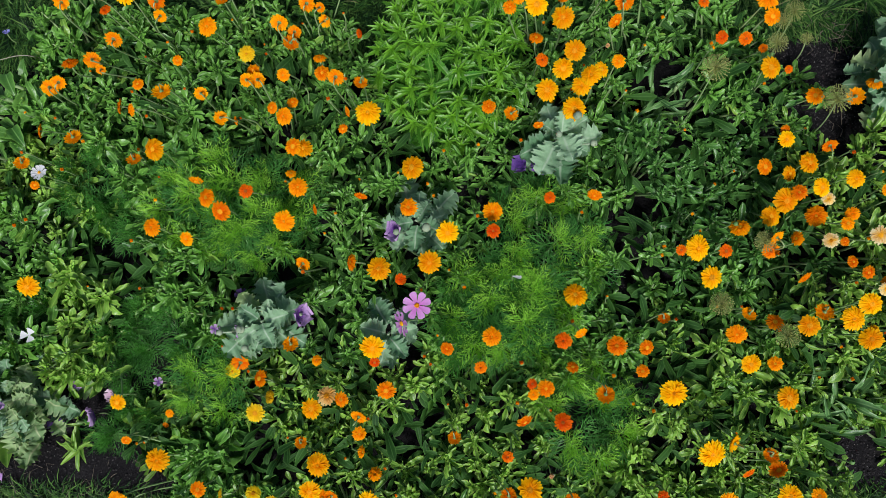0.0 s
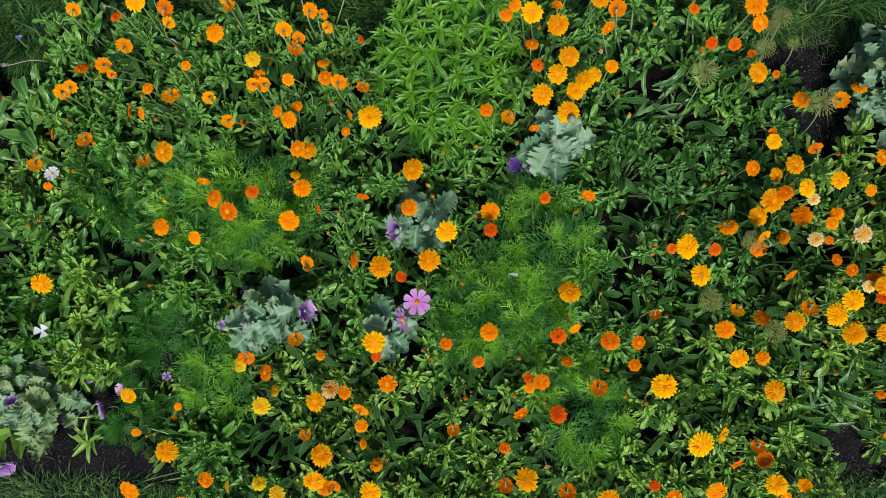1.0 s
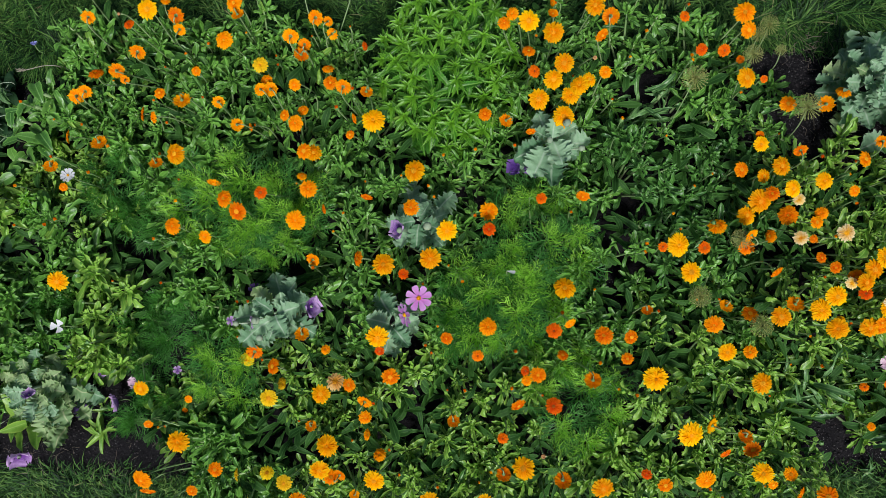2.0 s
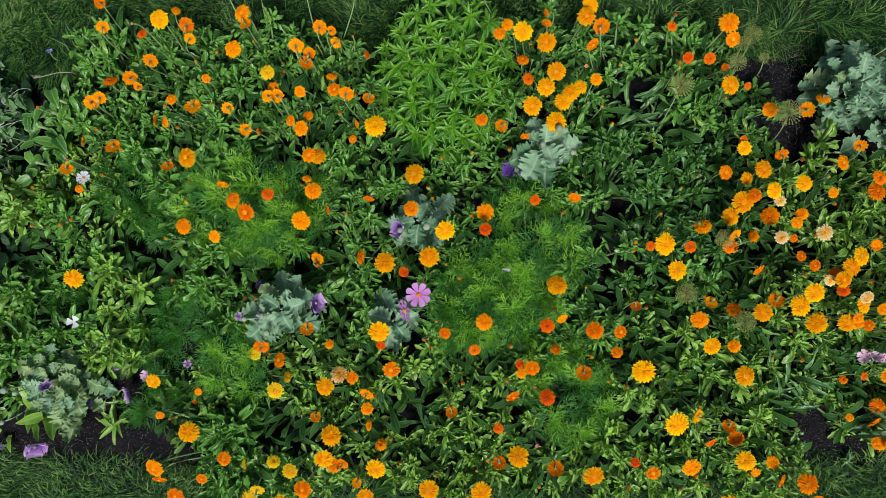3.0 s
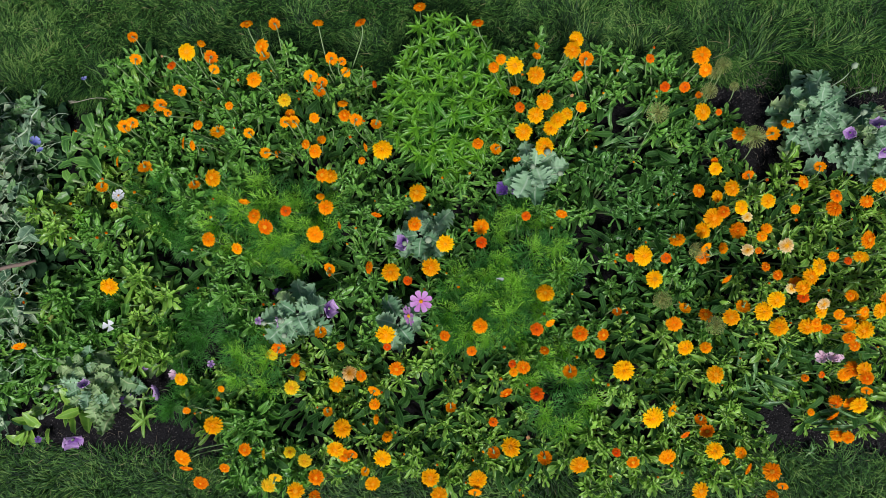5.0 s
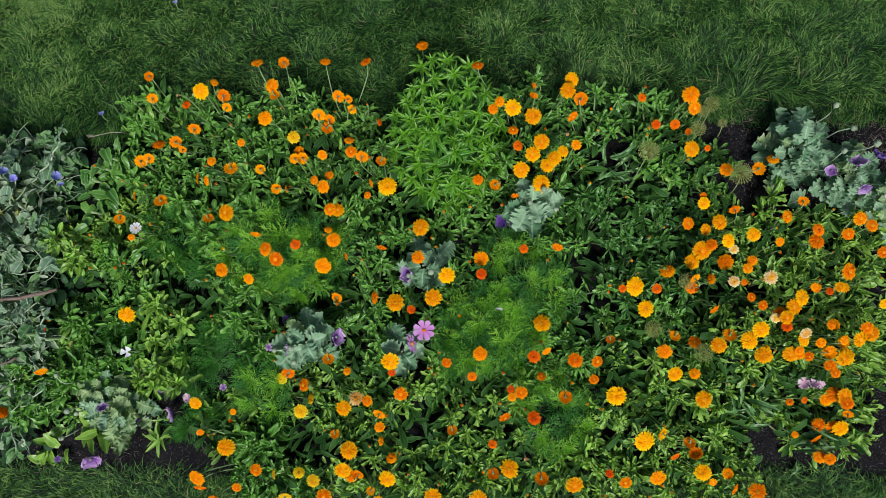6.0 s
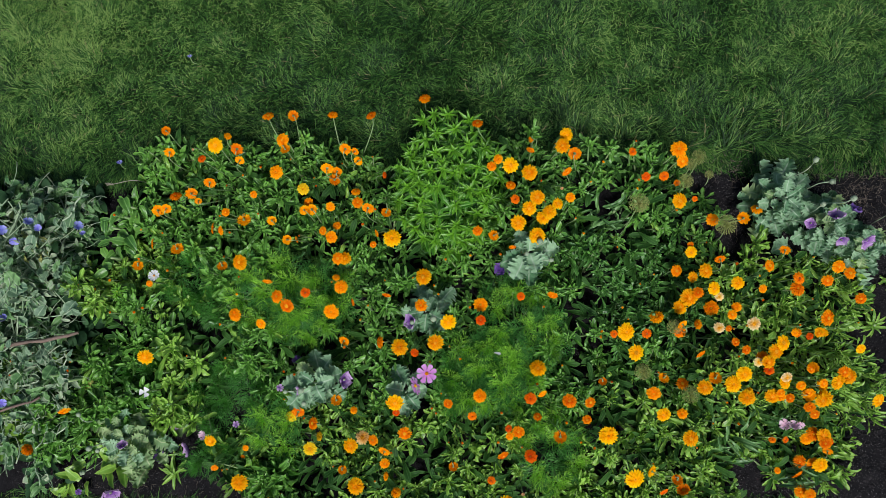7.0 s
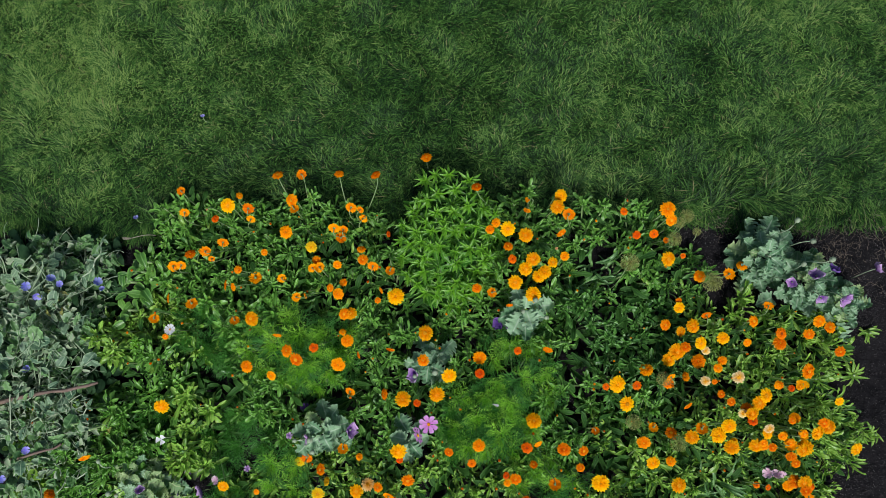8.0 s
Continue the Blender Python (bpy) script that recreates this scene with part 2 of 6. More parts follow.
def grass_material(name, blades):
    m, nt, b = shader(name)
    geo = nt.nodes.new("ShaderNodeNewGeometry")
    p = geo.outputs["Position"]
    f1, f2 = noise_node(nt, p, 2.6, 4.0, 0.6), noise_node(nt, p, 14.0, 3.0)
    f = math_node(nt, "ADD", math_node(nt, "MULTIPLY", math_node(nt, "SUBTRACT", f1, 0.24), 0.95), math_node(nt, "MULTIPLY", math_node(nt, "SUBTRACT", f2, 0.3), 0.9))
    rnd = geo.outputs["Random Per Island"] if blades else noise_node(nt, p, 240.0, 5.0)
    f = math_node(nt, "ADD", f, math_node(nt, "MULTIPLY", math_node(nt, "SUBTRACT", rnd, 0.5), 0.95))
    if blades:
        # paler on the left: stronger light there, painted into the blades
        sep = nt.nodes.new("ShaderNodeSeparateXYZ")
        nt.links.new(p, sep.inputs[0])
        dry = math_node(nt, "MULTIPLY", math_node(nt, "SUBTRACT", -0.4, sep.outputs[0]), 0.6, True)
        dry = math_node(nt, "MULTIPLY", dry, math_node(nt, "MULTIPLY", math_node(nt, "SUBTRACT", sep.outputs[1], 0.8), 2.0, True))
        f = math_node(nt, "ADD", f, math_node(nt, "MULTIPLY", math_node(nt, "MULTIPLY", dry, f1), 0.65))
        # also slightly paler towards the right, beyond the bed
        thin = math_node(nt, "MULTIPLY", math_node(nt, "SUBTRACT", sep.outputs[0], 0.3), 0.6, True)
        thin = math_node(nt, "MULTIPLY", thin, math_node(nt, "MULTIPLY", math_node(nt, "SUBTRACT", sep.outputs[1], 0.75), 2.0, True))
        f = math_node(nt, "ADD", f, math_node(nt, "MULTIPLY", thin, 0.13))
        # a darker, roundish patch
        patch = nt.nodes.new("ShaderNodeVectorMath")
        patch.operation = "DISTANCE"
        patch.inputs[1].default_value = (-0.5, 1.1, 0.0)
        nt.links.new(p, patch.inputs[0])
        dark_spot = math_node(nt, "SUBTRACT", 1.0, math_node(nt, "MULTIPLY", patch.outputs["Value"], 2.4), True)
        f = math_node(nt, "SUBTRACT", f, math_node(nt, "MULTIPLY", math_node(nt, "MULTIPLY", dark_spot, f2), 0.4))
        col = ramp(nt, f, ((0.05, (0.008, 0.028, 0.008)), (0.4, (0.031, 0.102, 0.019)), (0.72, (0.088, 0.205, 0.038)), (1.0, (0.21, 0.335, 0.085))))
        dead = math_node(nt, "GREATER_THAN", rnd, 0.99)
        col = mix(nt, dead, col, (0.22, 0.22, 0.1))
    else:
        col = ramp(nt, f, ((0.2, (0.012, 0.036, 0.007)), (0.5, (0.03, 0.08, 0.014)), (0.8, (0.065, 0.13, 0.026))))
    nt.links.new(col, b.inputs["Base Color"])
    b.inputs["Roughness"].default_value = 0.55
    b.inputs["Specular IOR Level"].default_value = 0.2
    if blades:
        sheet_out(nt, b, col, 0.15, (1.3, 1.4, 0.6))
    return m


SOIL, TURF, BLADE = soil_material(), grass_material("turf", False), grass_material("grass_blade", True)

# ---- mesh helpers ----
def to_mesh(name, verts, faces, material, cols=0, young=None):
    """cols: for meshes made of leaves only, the strips across a leaf, to mark its rim and midrib; young: how fresh each vertex's tissue is, 0 to 1."""
    me = bpy.data.meshes.new(name)
    me.from_pydata([tuple(v) for v in verts], [], faces)
    me.materials.append(material)
    if cols:
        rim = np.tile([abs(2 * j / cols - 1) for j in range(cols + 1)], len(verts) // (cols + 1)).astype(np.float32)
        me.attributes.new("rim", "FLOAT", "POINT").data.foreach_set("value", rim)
        me.attributes.new("midrib", "FLOAT", "POINT").data.foreach_set("value", 1 - rim)
    if young:
        me.attributes.new("young", "FLOAT", "POINT").data.foreach_set("value", np.array(young, np.float32))
    me.polygons.foreach_set("use_smooth", [True] * len(me.polygons))
    me.update()
    return me


class Geo:
    """Collects vertices and faces for one mesh."""

    def __init__(self):
        self.v, self.f, self.young = [], [], []

    def add(self, verts, faces, m=None, young=0.0):
        k = len(self.v)
        self.v += [m @ Vector(v) for v in verts] if m is not None else [Vector(v) for v in verts]
        self.f += [tuple(i + k for i in f) for f in faces]
        self.young += [young] * len(verts)
        return self

    def mesh(self, name, material, cols=0):
        return to_mesh(name, self.v, self.f, material, cols, self.young if any(self.young) else None)


def thing(name, x, y, z, label, category, group="", kind=""):
    e = new(name)
    e.empty_display_size = 0.05
    e.matrix_basis = pose(x, y, z)
    return tagged(e, label, category, group, kind)


def piece(name, me, parent, m=None, label=""):
    ob = new(name, me)
    ob.parent = parent
    if m is not None:
        ob.matrix_basis = m
    if label:
        ob["label"] = label
    return ob


def tube(points, radii, sides=5):
    pts = [Vector(p) for p in points]
    v, f = [], []
    n = len(pts)
    for i, p in enumerate(pts):
        d = (pts[min(i + 1, n - 1)] - pts[max(i - 1, 0)]).normalized()
        a = d.orthogonal().normalized()
        b = d.cross(a)
        r = radii[i] if isinstance(radii, (list, tuple)) else radii
        v += [p + (a * math.cos(2 * math.pi * k / sides) + b * math.sin(2 * math.pi * k / sides)) * r for k in range(sides)]
    for i in range(n - 1):
        f += [(i * sides + k, i * sides + (k + 1) % sides, (i + 1) * sides + (k + 1) % sides, (i + 1) * sides + k) for k in range(sides)]
    f.append(tuple(range((n - 1) * sides, n * sides)))
    f.append(tuple(reversed(range(sides))))
    return v, f


def bezier(p0, p1, p2, p3, n):
    out = []
    for i in range(n + 1):
        t = i / n
        s = 1 - t
        out.append(Vector(p0) * s ** 3 + Vector(p1) * 3 * s * s * t + Vector(p2) * 3 * s * t * t + Vector(p3) * t ** 3)
    return out


def leaf_geo(profile, width, rows=7, cols=4, fold=0.15, curl=0.3, wave=0.0, teeth=0, tooth=0.0, rng=random, twist=0.0):
    """A leaf one unit long along +y; profile(u) gives its half width from 0 to 1."""
    v, f = [], []
    ph = rng.uniform(0, 6)
    for i in range(rows + 1):
        u = 1 - (1 - i / rows) ** 1.6
        w = profile(u) * width / 2
        if teeth:
            w *= 1 + tooth * (abs(((u * teeth) % 1) * 2 - 1) - 0.5) * 2
        for j in range(cols + 1):
            s = 2 * j / cols - 1
            z = fold * abs(s) * w * 2 - curl * u * u + 0.25 * curl * u + wave * abs(s) * math.sin(u * 19 + ph + (2 if s > 0 else 0)) * (0.3 + w)
            v.append((s * w + twist * u * u * 0.2, u * (1 - 0.15 * abs(curl)) - (0.05 * abs(s) if i == rows else 0), z + twist * s * w * u))
    for i in range(rows):
        for j in range(cols):
            a = i * (cols + 1) + j
            f.append((a, a + 1, a + cols + 2, a + cols + 1))
    return v, f


def arched_leaf(profile, width, rows=9, cols=4, fold=0.5, bend=0.6, wave=0.25, rng=random, twist=0.0):
    """A channelled leaf one unit long along +y that arches by bend radians; fold: how far its margins stand up."""
    v, f = [], []
    ph, pace = rng.uniform(0, 6), rng.uniform(9, 15)
    y = z = 0.0
    for i in range(rows + 1):
        u = i / rows
        ang = bend * (0.3 - u * u)
        if i:
            y, z = y + math.cos(ang) / rows, z + math.sin(ang) / rows
        w = profile(u) * width / 2
        ct, st = math.cos(twist * u), math.sin(twist * u)
        for j in range(cols + 1):
            q = 2 * j / cols - 1
            lift = fold * abs(q) * (1 - 0.45 * u)
            x = q * w * math.cos(lift)
            h = abs(q) * w * math.sin(lift) + wave * w * q * q * (math.sin(u * pace + ph + (1.9 if q > 0 else 0)) + 0.5 * math.sin(u * pace * 2.3 + 2 * ph + (0.8 if q > 0 else 0)))
            x, h = x * ct - h * st, x * st + h * ct
            v.append((x, y - h * math.sin(ang), z + h * math.cos(ang)))
    for i in range(rows):
        for j in range(cols):
            a = i * (cols + 1) + j
            f.append((a, a + 1, a + cols + 2, a + cols + 1))
    return v, f


def spatulate(u):
    """A spoon: a narrow base, widest past the middle, a rounded end."""
    if u < 0.7:
        t = u / 0.7
        return 0.3 + 0.7 * t * t * (3 - 2 * t)
    return max(0.2, (1 - ((u - 0.7) / 0.3) ** 2.6) ** 0.55) if u < 0.999 else 0.2


def lance(u):
    return max(0.04, (math.sin(math.pi * min(1, u * 0.9 + 0.1) ** 0.75)) ** 0.9) if u < 0.99 else 0.02


def ovate(u):
    return max(0.05, math.sin(math.pi * min(1, u * 0.93 + 0.07) ** 0.62) ** 0.7) if u < 0.99 else 0.05


def aim(p, azimuth, elevation, length, roll=0.0):
    """The pose of a leaf that starts at p and points that way (degrees), scaled to its length."""
    return Matrix.Translation(p) @ Euler((0, 0, radians(azimuth - 90))).to_matrix().to_4x4() @ Euler((radians(elevation), radians(roll), 0)).to_matrix().to_4x4() @ Matrix.Scale(length, 4)

# ---- calendula: leaf, flower and bud shapes ----
RNG = random.Random(11)
LEAF_MESH = [[to_mesh("leaf", *arched_leaf(spatulate, RNG.uniform(0.18, 0.27), 13, 4, RNG.uniform(0.2, 1.3), RNG.uniform(-0.8, 1.8), RNG.uniform(0.3, 0.7), RNG, RNG.uniform(-1.0, 1.0)), mat, 4) for _ in range(12)] for mat in LEAF]
NARROW_MESH = [to_mesh("leaf", *arched_leaf(spatulate, RNG.uniform(0.15, 0.22), 13, 4, RNG.uniform(0.2, 1.2), RNG.uniform(-0.6, 1.3), 0.6, RNG, RNG.uniform(-0.7, 0.7)), LEAF[2], 4) for _ in range(8)]


def rosette_mesh(mat, seed, wide=1.0):
    """The leaves at the tip of a shoot, crowded round the growing point, the youngest upright in the middle."""
    rng = random.Random(seed)
    g, az = Geo(), 0
    n = 26
    for i in range(n):
        u = i / (n - 1)
        az += 137.5 + rng.uniform(-22, 22)
        size = (1.28 - 0.95 * u ** 0.9) * rng.uniform(0.8, 1.15)
        leaf = arched_leaf(spatulate, rng.uniform(0.22, 0.33) * wide * (1 + 0.25 * u), 10, 4, rng.uniform(0.4, 1.5), rng.uniform(-0.6, 1.9) - 0.8 * u, rng.uniform(0.3, 0.7), rng, rng.uniform(-0.9, 0.9))
        g.add(*leaf, aim((rng.uniform(-0.22, 0.22), rng.uniform(-0.22, 0.22), -0.75 + 0.8 * u), az, 4 + 62 * u ** 1.2 + rng.uniform(-24, 24), size, rng.uniform(-40, 40)), u)
    return g.mesh("tip_leaves", mat, 4)


TIP_MAT = [
    leaf_material("calendula_tip_dark", (0.0198, 0.0794, 0.0158), (0.104, 0.275, 0.0474), island=True),
    leaf_material("calendula_tip", (0.0277, 0.107, 0.0158), (0.168, 0.392, 0.0601), island=True),
    leaf_material("calendula_tip_fresh", (0.0476, 0.155, 0.0187), (0.285, 0.546, 0.0748), island=True),
]
TIP_MESH = [[rosette_mesh(m, 40 * k + j) for j in range(9)] for k, m in enumerate(TIP_MAT)]


NARROW_TIP = [rosette_mesh(TIP_MAT[2], 900 + j, 0.6) for j in range(6)]


def petal_mesh(colour, variant, seed):
    """A flower head of strap petals with blunt, three-toothed ends; variant: double, semi-double, single, half closed."""
    rng = random.Random(97 * seed + 13 * variant)
    g = Geo()
    rings = (((36, 1.0, 0.03), (34, 0.96, 0.09), (30, 0.82, 0.16), (22, 0.6, 0.22)), ((34, 1.0, 0.02), (30, 0.94, 0.09), (22, 0.7, 0.16)), ((26, 1.0, 0.04), (22, 0.9, 0.1)), ((14, 0.75, 0.9), (12, 0.6, 1.0), (8, 0.4, 1.1)))[variant]
    sag = [rng.uniform(-0.12, 0.1) for _ in range(3)]
    for n, reach, lift in rings:
        off = rng.random() * 6
        for k in range(n):
            if rng.random() < 0.04:
                continue
            a = 2 * math.pi * k / n + off + rng.uniform(-0.09, 0.09)
            r = reach * rng.uniform(0.84, 1.05)
            w = 2 * math.pi * reach / n * rng.uniform(0.42, 0.54)
            z1 = lift * rng.uniform(0.7, 1.2) + 0.03
            z2 = lift * rng.uniform(0.4, 1.25) - 0.05 * reach + reach * (sag[0] * math.cos(a) + sag[1] * math.sin(a)) * 0.6 - rng.uniform(0, 0.1) * reach
            if variant == 3:
                z2 = lift * rng.uniform(0.8, 1.2)
                r *= 0.6
            c, t = rng.uniform(0.15, 0.5) * w, rng.uniform(-0.6, 0.6) * w
            vs = []
            for u, h, y, cup in ((0.1, 0.02, 0.35, 0.2), (0.5, z1, 0.85, 1.0), (0.78, 0.45 * z1 + 0.55 * z2, 1.0, 0.8), (0.93, z2, 0.82, 0.5)):
                vs += [(r * u, -w * y, h + c * cup + t * u * 0.5), (r * u, 0, h - c * cup), (r * u, w * y, h + c * cup - t * u * 0.5)]
            vs += [(r * 0.98, -w * 0.4, z2 - 0.01), (r * 1.02, 0, z2 - 0.01), (r * 0.99, w * 0.35, z2 - 0.015)]
            fs = [(3 * i + j, 3 * i + j + 3, 3 * i + j + 4, 3 * i + j + 1) for i in range(4) for j in range(2)]
            g.add(vs, fs, Matrix.Rotation(a, 4, "Z"))
    return g.mesh("petals", PETAL[colour])


def disc_mesh(mat, r):
    g = Geo()
    for i in range(46):
        q = (i + 0.5) / 46
        rad, a = r * math.sqrt(q), i * 2.39996
        c = Vector((rad * math.cos(a), rad * math.sin(a), 0.05 + 0.1 * (1 - q)))
        s = 0.17 * r
        g.add([c + Vector((s, 0, 0)), c + Vector((-s * 0.5, s * 0.87, 0)), c + Vector((-s * 0.5, -s * 0.87, 0)), c + Vector((0, 0, 0.09 + 0.05 * q))], [(0, 1, 3), (1, 2, 3), (2, 0, 3)])
    vs = [(0, 0, 0.15)] + [(r * 1.05 * math.cos(k * math.pi / 6), r * 1.05 * math.sin(k * math.pi / 6), 0.04) for k in range(12)]
    g.add(vs, [(0, k + 1, (k + 1) % 12 + 1) for k in range(12)])
    return g.mesh("flower_centre", mat)


def calyx_mesh():
    g = Geo()
    rings = [(0.05, -0.22), (0.11, -0.2), (0.15, -0.11), (0.15, -0.02)]
    vs = [(r * math.cos(k * math.pi / 6), r * math.sin(k * math.pi / 6), z) for r, z in rings for k in range(12)]
    g.add(vs, [(i * 12 + k, i * 12 + (k + 1) % 12, (i + 1) * 12 + (k + 1) % 12, (i + 1) * 12 + k) for i in range(3) for k in range(12)] + [tuple(reversed(range(12)))])
    for k in range(14):
        g.add([(0.12, -0.035, -0.1), (0.12, 0.035, -0.1), (0.21, 0.02, -0.04), (0.21, -0.02, -0.04), (0.26, 0, -0.035)], [(0, 1, 2, 3), (3, 2, 4)], Matrix.Rotation(k * math.pi / 7, 4, "Z"))
    return g.mesh("calyx", CALYX)


PETALS = {(c, k): [petal_mesh(c, k, j) for j in range(4)] for c in PETAL for k in range(4)}
DISCS = {(n, k): disc_mesh(m, (0.15, 0.22, 0.27, 0.1)[k]) for n, m in DISC.items() for k in range(4)}
CALYX_MESH = calyx_mesh()


def bud_meshes():
    g = Geo()
    rings = [(0.1, 0), (0.34, 0.12), (0.44, 0.4), (0.36, 0.72), (0.2, 0.85)]
    vs = [(r * math.cos(k * math.pi / 5), r * math.sin(k * math.pi / 5), z) for r, z in rings for k in range(10)]
    g.add(vs, [(i * 10 + k, i * 10 + (k + 1) % 10, (i + 1) * 10 + (k + 1) % 10, (i + 1) * 10 + k) for i in range(4) for k in range(10)] + [tuple(reversed(range(10)))])
    green = g.mesh("bud", CALYX)
    tips = []
    for c in "od":
        g = Geo()
        for k in range(16):
            a = Matrix.Rotation(k * 2.4, 4, "Z")
            r = 0.3 if k % 2 else 0.16
            g.add([(r, -0.09, 0.7), (r, 0.09, 0.7), (r * 1.15, 0.08, 1.0), (r * 1.15, -0.08, 1.0), (r * 0.7, 0, 1.12)], [(0, 1, 2, 3), (3, 2, 4)], a)
        g.add([(0.3 * math.cos(k * math.pi / 4), 0.3 * math.sin(k * math.pi / 4), 0.86) for k in range(8)], [tuple(range(8))])
        tips.append(g.mesh("bud_tip", PETAL[c]))
    return green, tips


BUD, BUD_TIP = bud_meshes()
SHOOTS = []


def flower(plant, dx, dy, z, d, colour, tilt, facing, rng):
    """One flower on its own stem; tilt in degrees from upright, facing: the compass way it leans (0 = +x)."""
    rot = Euler((0, radians(tilt), radians(facing))).to_matrix().to_4x4()
    n = rot @ Vector((0, 0, 1))
    x = Vector((dx, dy, z))
    r = d / 2
    k = 3 if colour == "b" else (rng.choice((0, 0, 1)) if d > 0.066 else rng.choice((0, 1, 1, 2))) if colour not in "cp" else rng.choice((1, 2))
    m = Matrix.Translation(x) @ rot @ Matrix.Rotation(rng.uniform(0, 6), 4, "Z") @ Matrix.Scale(r, 4)
    head = piece("flower_head", rng.choice(PETALS[colour, k]), plant, m)
    piece("flower_centre", DISCS["dark" if colour in "db" else "bright", k], head)
    if tilt > 30:
        piece("calyx", CALYX_MESH, head)
    end = x - n * r * 0.28
    far = max(min(0.045, 0.4 * math.hypot(dx, dy)), math.hypot(dx, dy) - 0.13)
    out = Vector((dx, dy, 0)).normalized() if math.hypot(dx, dy) > 0.01 else Vector((1, 0, 0))
    start = Vector((dx, dy, 0)) - out * far
    start.z = z * 0.15
    mid = Vector((dx, dy, 0)) - out * far * 0.3 - Vector((n.x, n.y, 0)) * 0.04
    mid.z = z * 0.75 if tilt < 100 else z + 0.01
    pts = bezier(start, mid, end - n * 0.045, end, 7)
    piece("flower_stem", to_mesh("flower_stem", *tube(pts, [0.0024, 0.0023, 0.0022, 0.0021, 0.002, 0.0019, 0.0018, 0.0024], 5), STEM), plant)


PLANTED = []


def calendula(*plan):
    PLANTED.append(plan)


def grow_calendula(x, y, r, h, tone, label, flowers, buds=3):
    """A bushy calendula: leafy shoots fill a disc of radius r up to about height h; flowers: dx, dy, z, diameter, colour, tilt, facing."""
    rng = random.Random(int(x * 1000) * 7 + int(y * 1000) * 13)
    plant = thing("calendula_plant", x, y, 0, label, "flowering plant", "calendulas in the bed")
    tips = []
    for _ in range(320):
        a, q = rng.uniform(0, 2 * math.pi), r * math.sqrt(rng.random())
        px, py = x + q * math.cos(a), y + q * math.sin(a)
        if any(math.hypot((px - ex) / ea, (py - ey) / eb) < 1 for ex, ey, ea, eb in CLEAR):
            continue
        if any(math.hypot((px - ex) / ea, (py - ey) / eb) < 1 for ex, ey, ea, eb in GAPS):
            continue
        if any((px - sx) ** 2 + (py - sy) ** 2 < 0.055 ** 2 for sx, sy in SHOOTS):
            continue
        SHOOTS.append((px, py))
        tips.append((px - x, py - y, q / r))
    for px, py, q in tips:
        top = h * rng.uniform(0.75, 1.08) * (1 - 0.3 * q * q) * (0.88 + 0.85 * noise.noise(((x + px) * 7, (y + py) * 7, 4)))
        for fx, fy, fz in BLOOMS:
            if (x + px - fx) ** 2 + (y + py - fy) ** 2 < 0.075 ** 2:
                top = min(top, fz - 0.07)
        top = max(0.05, top)
        pts = bezier((px * 0.3, py * 0.3, 0.0), (px * 0.55, py * 0.55, top * 0.4), (px * 0.85, py * 0.85, top * 0.7), (px, py, top), 5)
        st = piece("stem", to_mesh("stem", *tube(pts, [0.0045, 0.004, 0.0036, 0.0032, 0.0028, 0.002], 5), STEM), plant)
        az = rng.uniform(0, 360)
        n = 2
        size = rng.uniform(0.85, 1.15) * (1.08 if x < -0.7 else 1.12 if x > 1.1 else 0.86)
        for i in range(n):
            u = 0.15 + 0.6 * i
            p = pts[3].lerp(pts[5], u * 0.75)
            az = rng.uniform(-70, 60) if x > 1.02 else az + 137.5 + rng.uniform(-18, 18)
            ln = (0.08 - 0.024 * u) * size * rng.uniform(0.75, 1.2)
            t = min(2, max(0, tone + rng.choice((-1, 0, 0, 0, 1) if u < 0.6 else (0, 0, 1))))
            piece("leaf", rng.choice(NARROW_MESH if x > 1.1 else LEAF_MESH[t]), st, aim(p, az, 8 + 34 * u + rng.uniform(-16, 16), ln, rng.uniform(-25, 25)))
        piece("tip_leaves", rng.choice(NARROW_TIP if x > 1.1 else TIP_MESH[tone]), st, Matrix.Translation(pts[5]) @ Euler((rng.uniform(-0.5, 0.5), rng.uniform(-0.5, 0.5) + (0.7 if x > 1.02 else 0), rng.uniform(0, 6))).to_matrix().to_4x4() @ Matrix.Scale(0.056 * size * rng.uniform(0.8, 1.25), 4))
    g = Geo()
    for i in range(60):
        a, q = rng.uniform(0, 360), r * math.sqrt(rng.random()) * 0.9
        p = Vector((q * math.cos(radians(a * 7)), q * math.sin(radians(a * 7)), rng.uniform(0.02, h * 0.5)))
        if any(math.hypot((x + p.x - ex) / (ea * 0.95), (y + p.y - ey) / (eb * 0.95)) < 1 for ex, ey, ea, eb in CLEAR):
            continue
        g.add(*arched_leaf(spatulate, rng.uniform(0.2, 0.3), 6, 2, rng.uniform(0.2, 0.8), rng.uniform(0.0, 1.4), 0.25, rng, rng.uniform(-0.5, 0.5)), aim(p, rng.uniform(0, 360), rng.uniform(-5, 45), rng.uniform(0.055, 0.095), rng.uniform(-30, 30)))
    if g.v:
        tagged(piece("lower_leaves", g.mesh("lower_leaves", LOWER_SHADED, 2), plant), kind="stuff")
    for fl in flowers:
        flower(plant, *fl, rng)
    for _ in range(buds):
        if not tips:
            break
        px, py, q = rng.choice(tips)
        px, py, z = px + rng.uniform(-0.03, 0.03), py + rng.uniform(-0.03, 0.03), h * rng.uniform(0.95, 1.15)
        pts = bezier((px * 0.85, py * 0.85, z - 0.12), (px * 0.9, py * 0.9, z - 0.08), (px, py, z - 0.04), (px, py, z), 5)
        st = piece("bud_stem", to_mesh("bud_stem", *tube(pts, 0.0018, 5), STEM), plant)
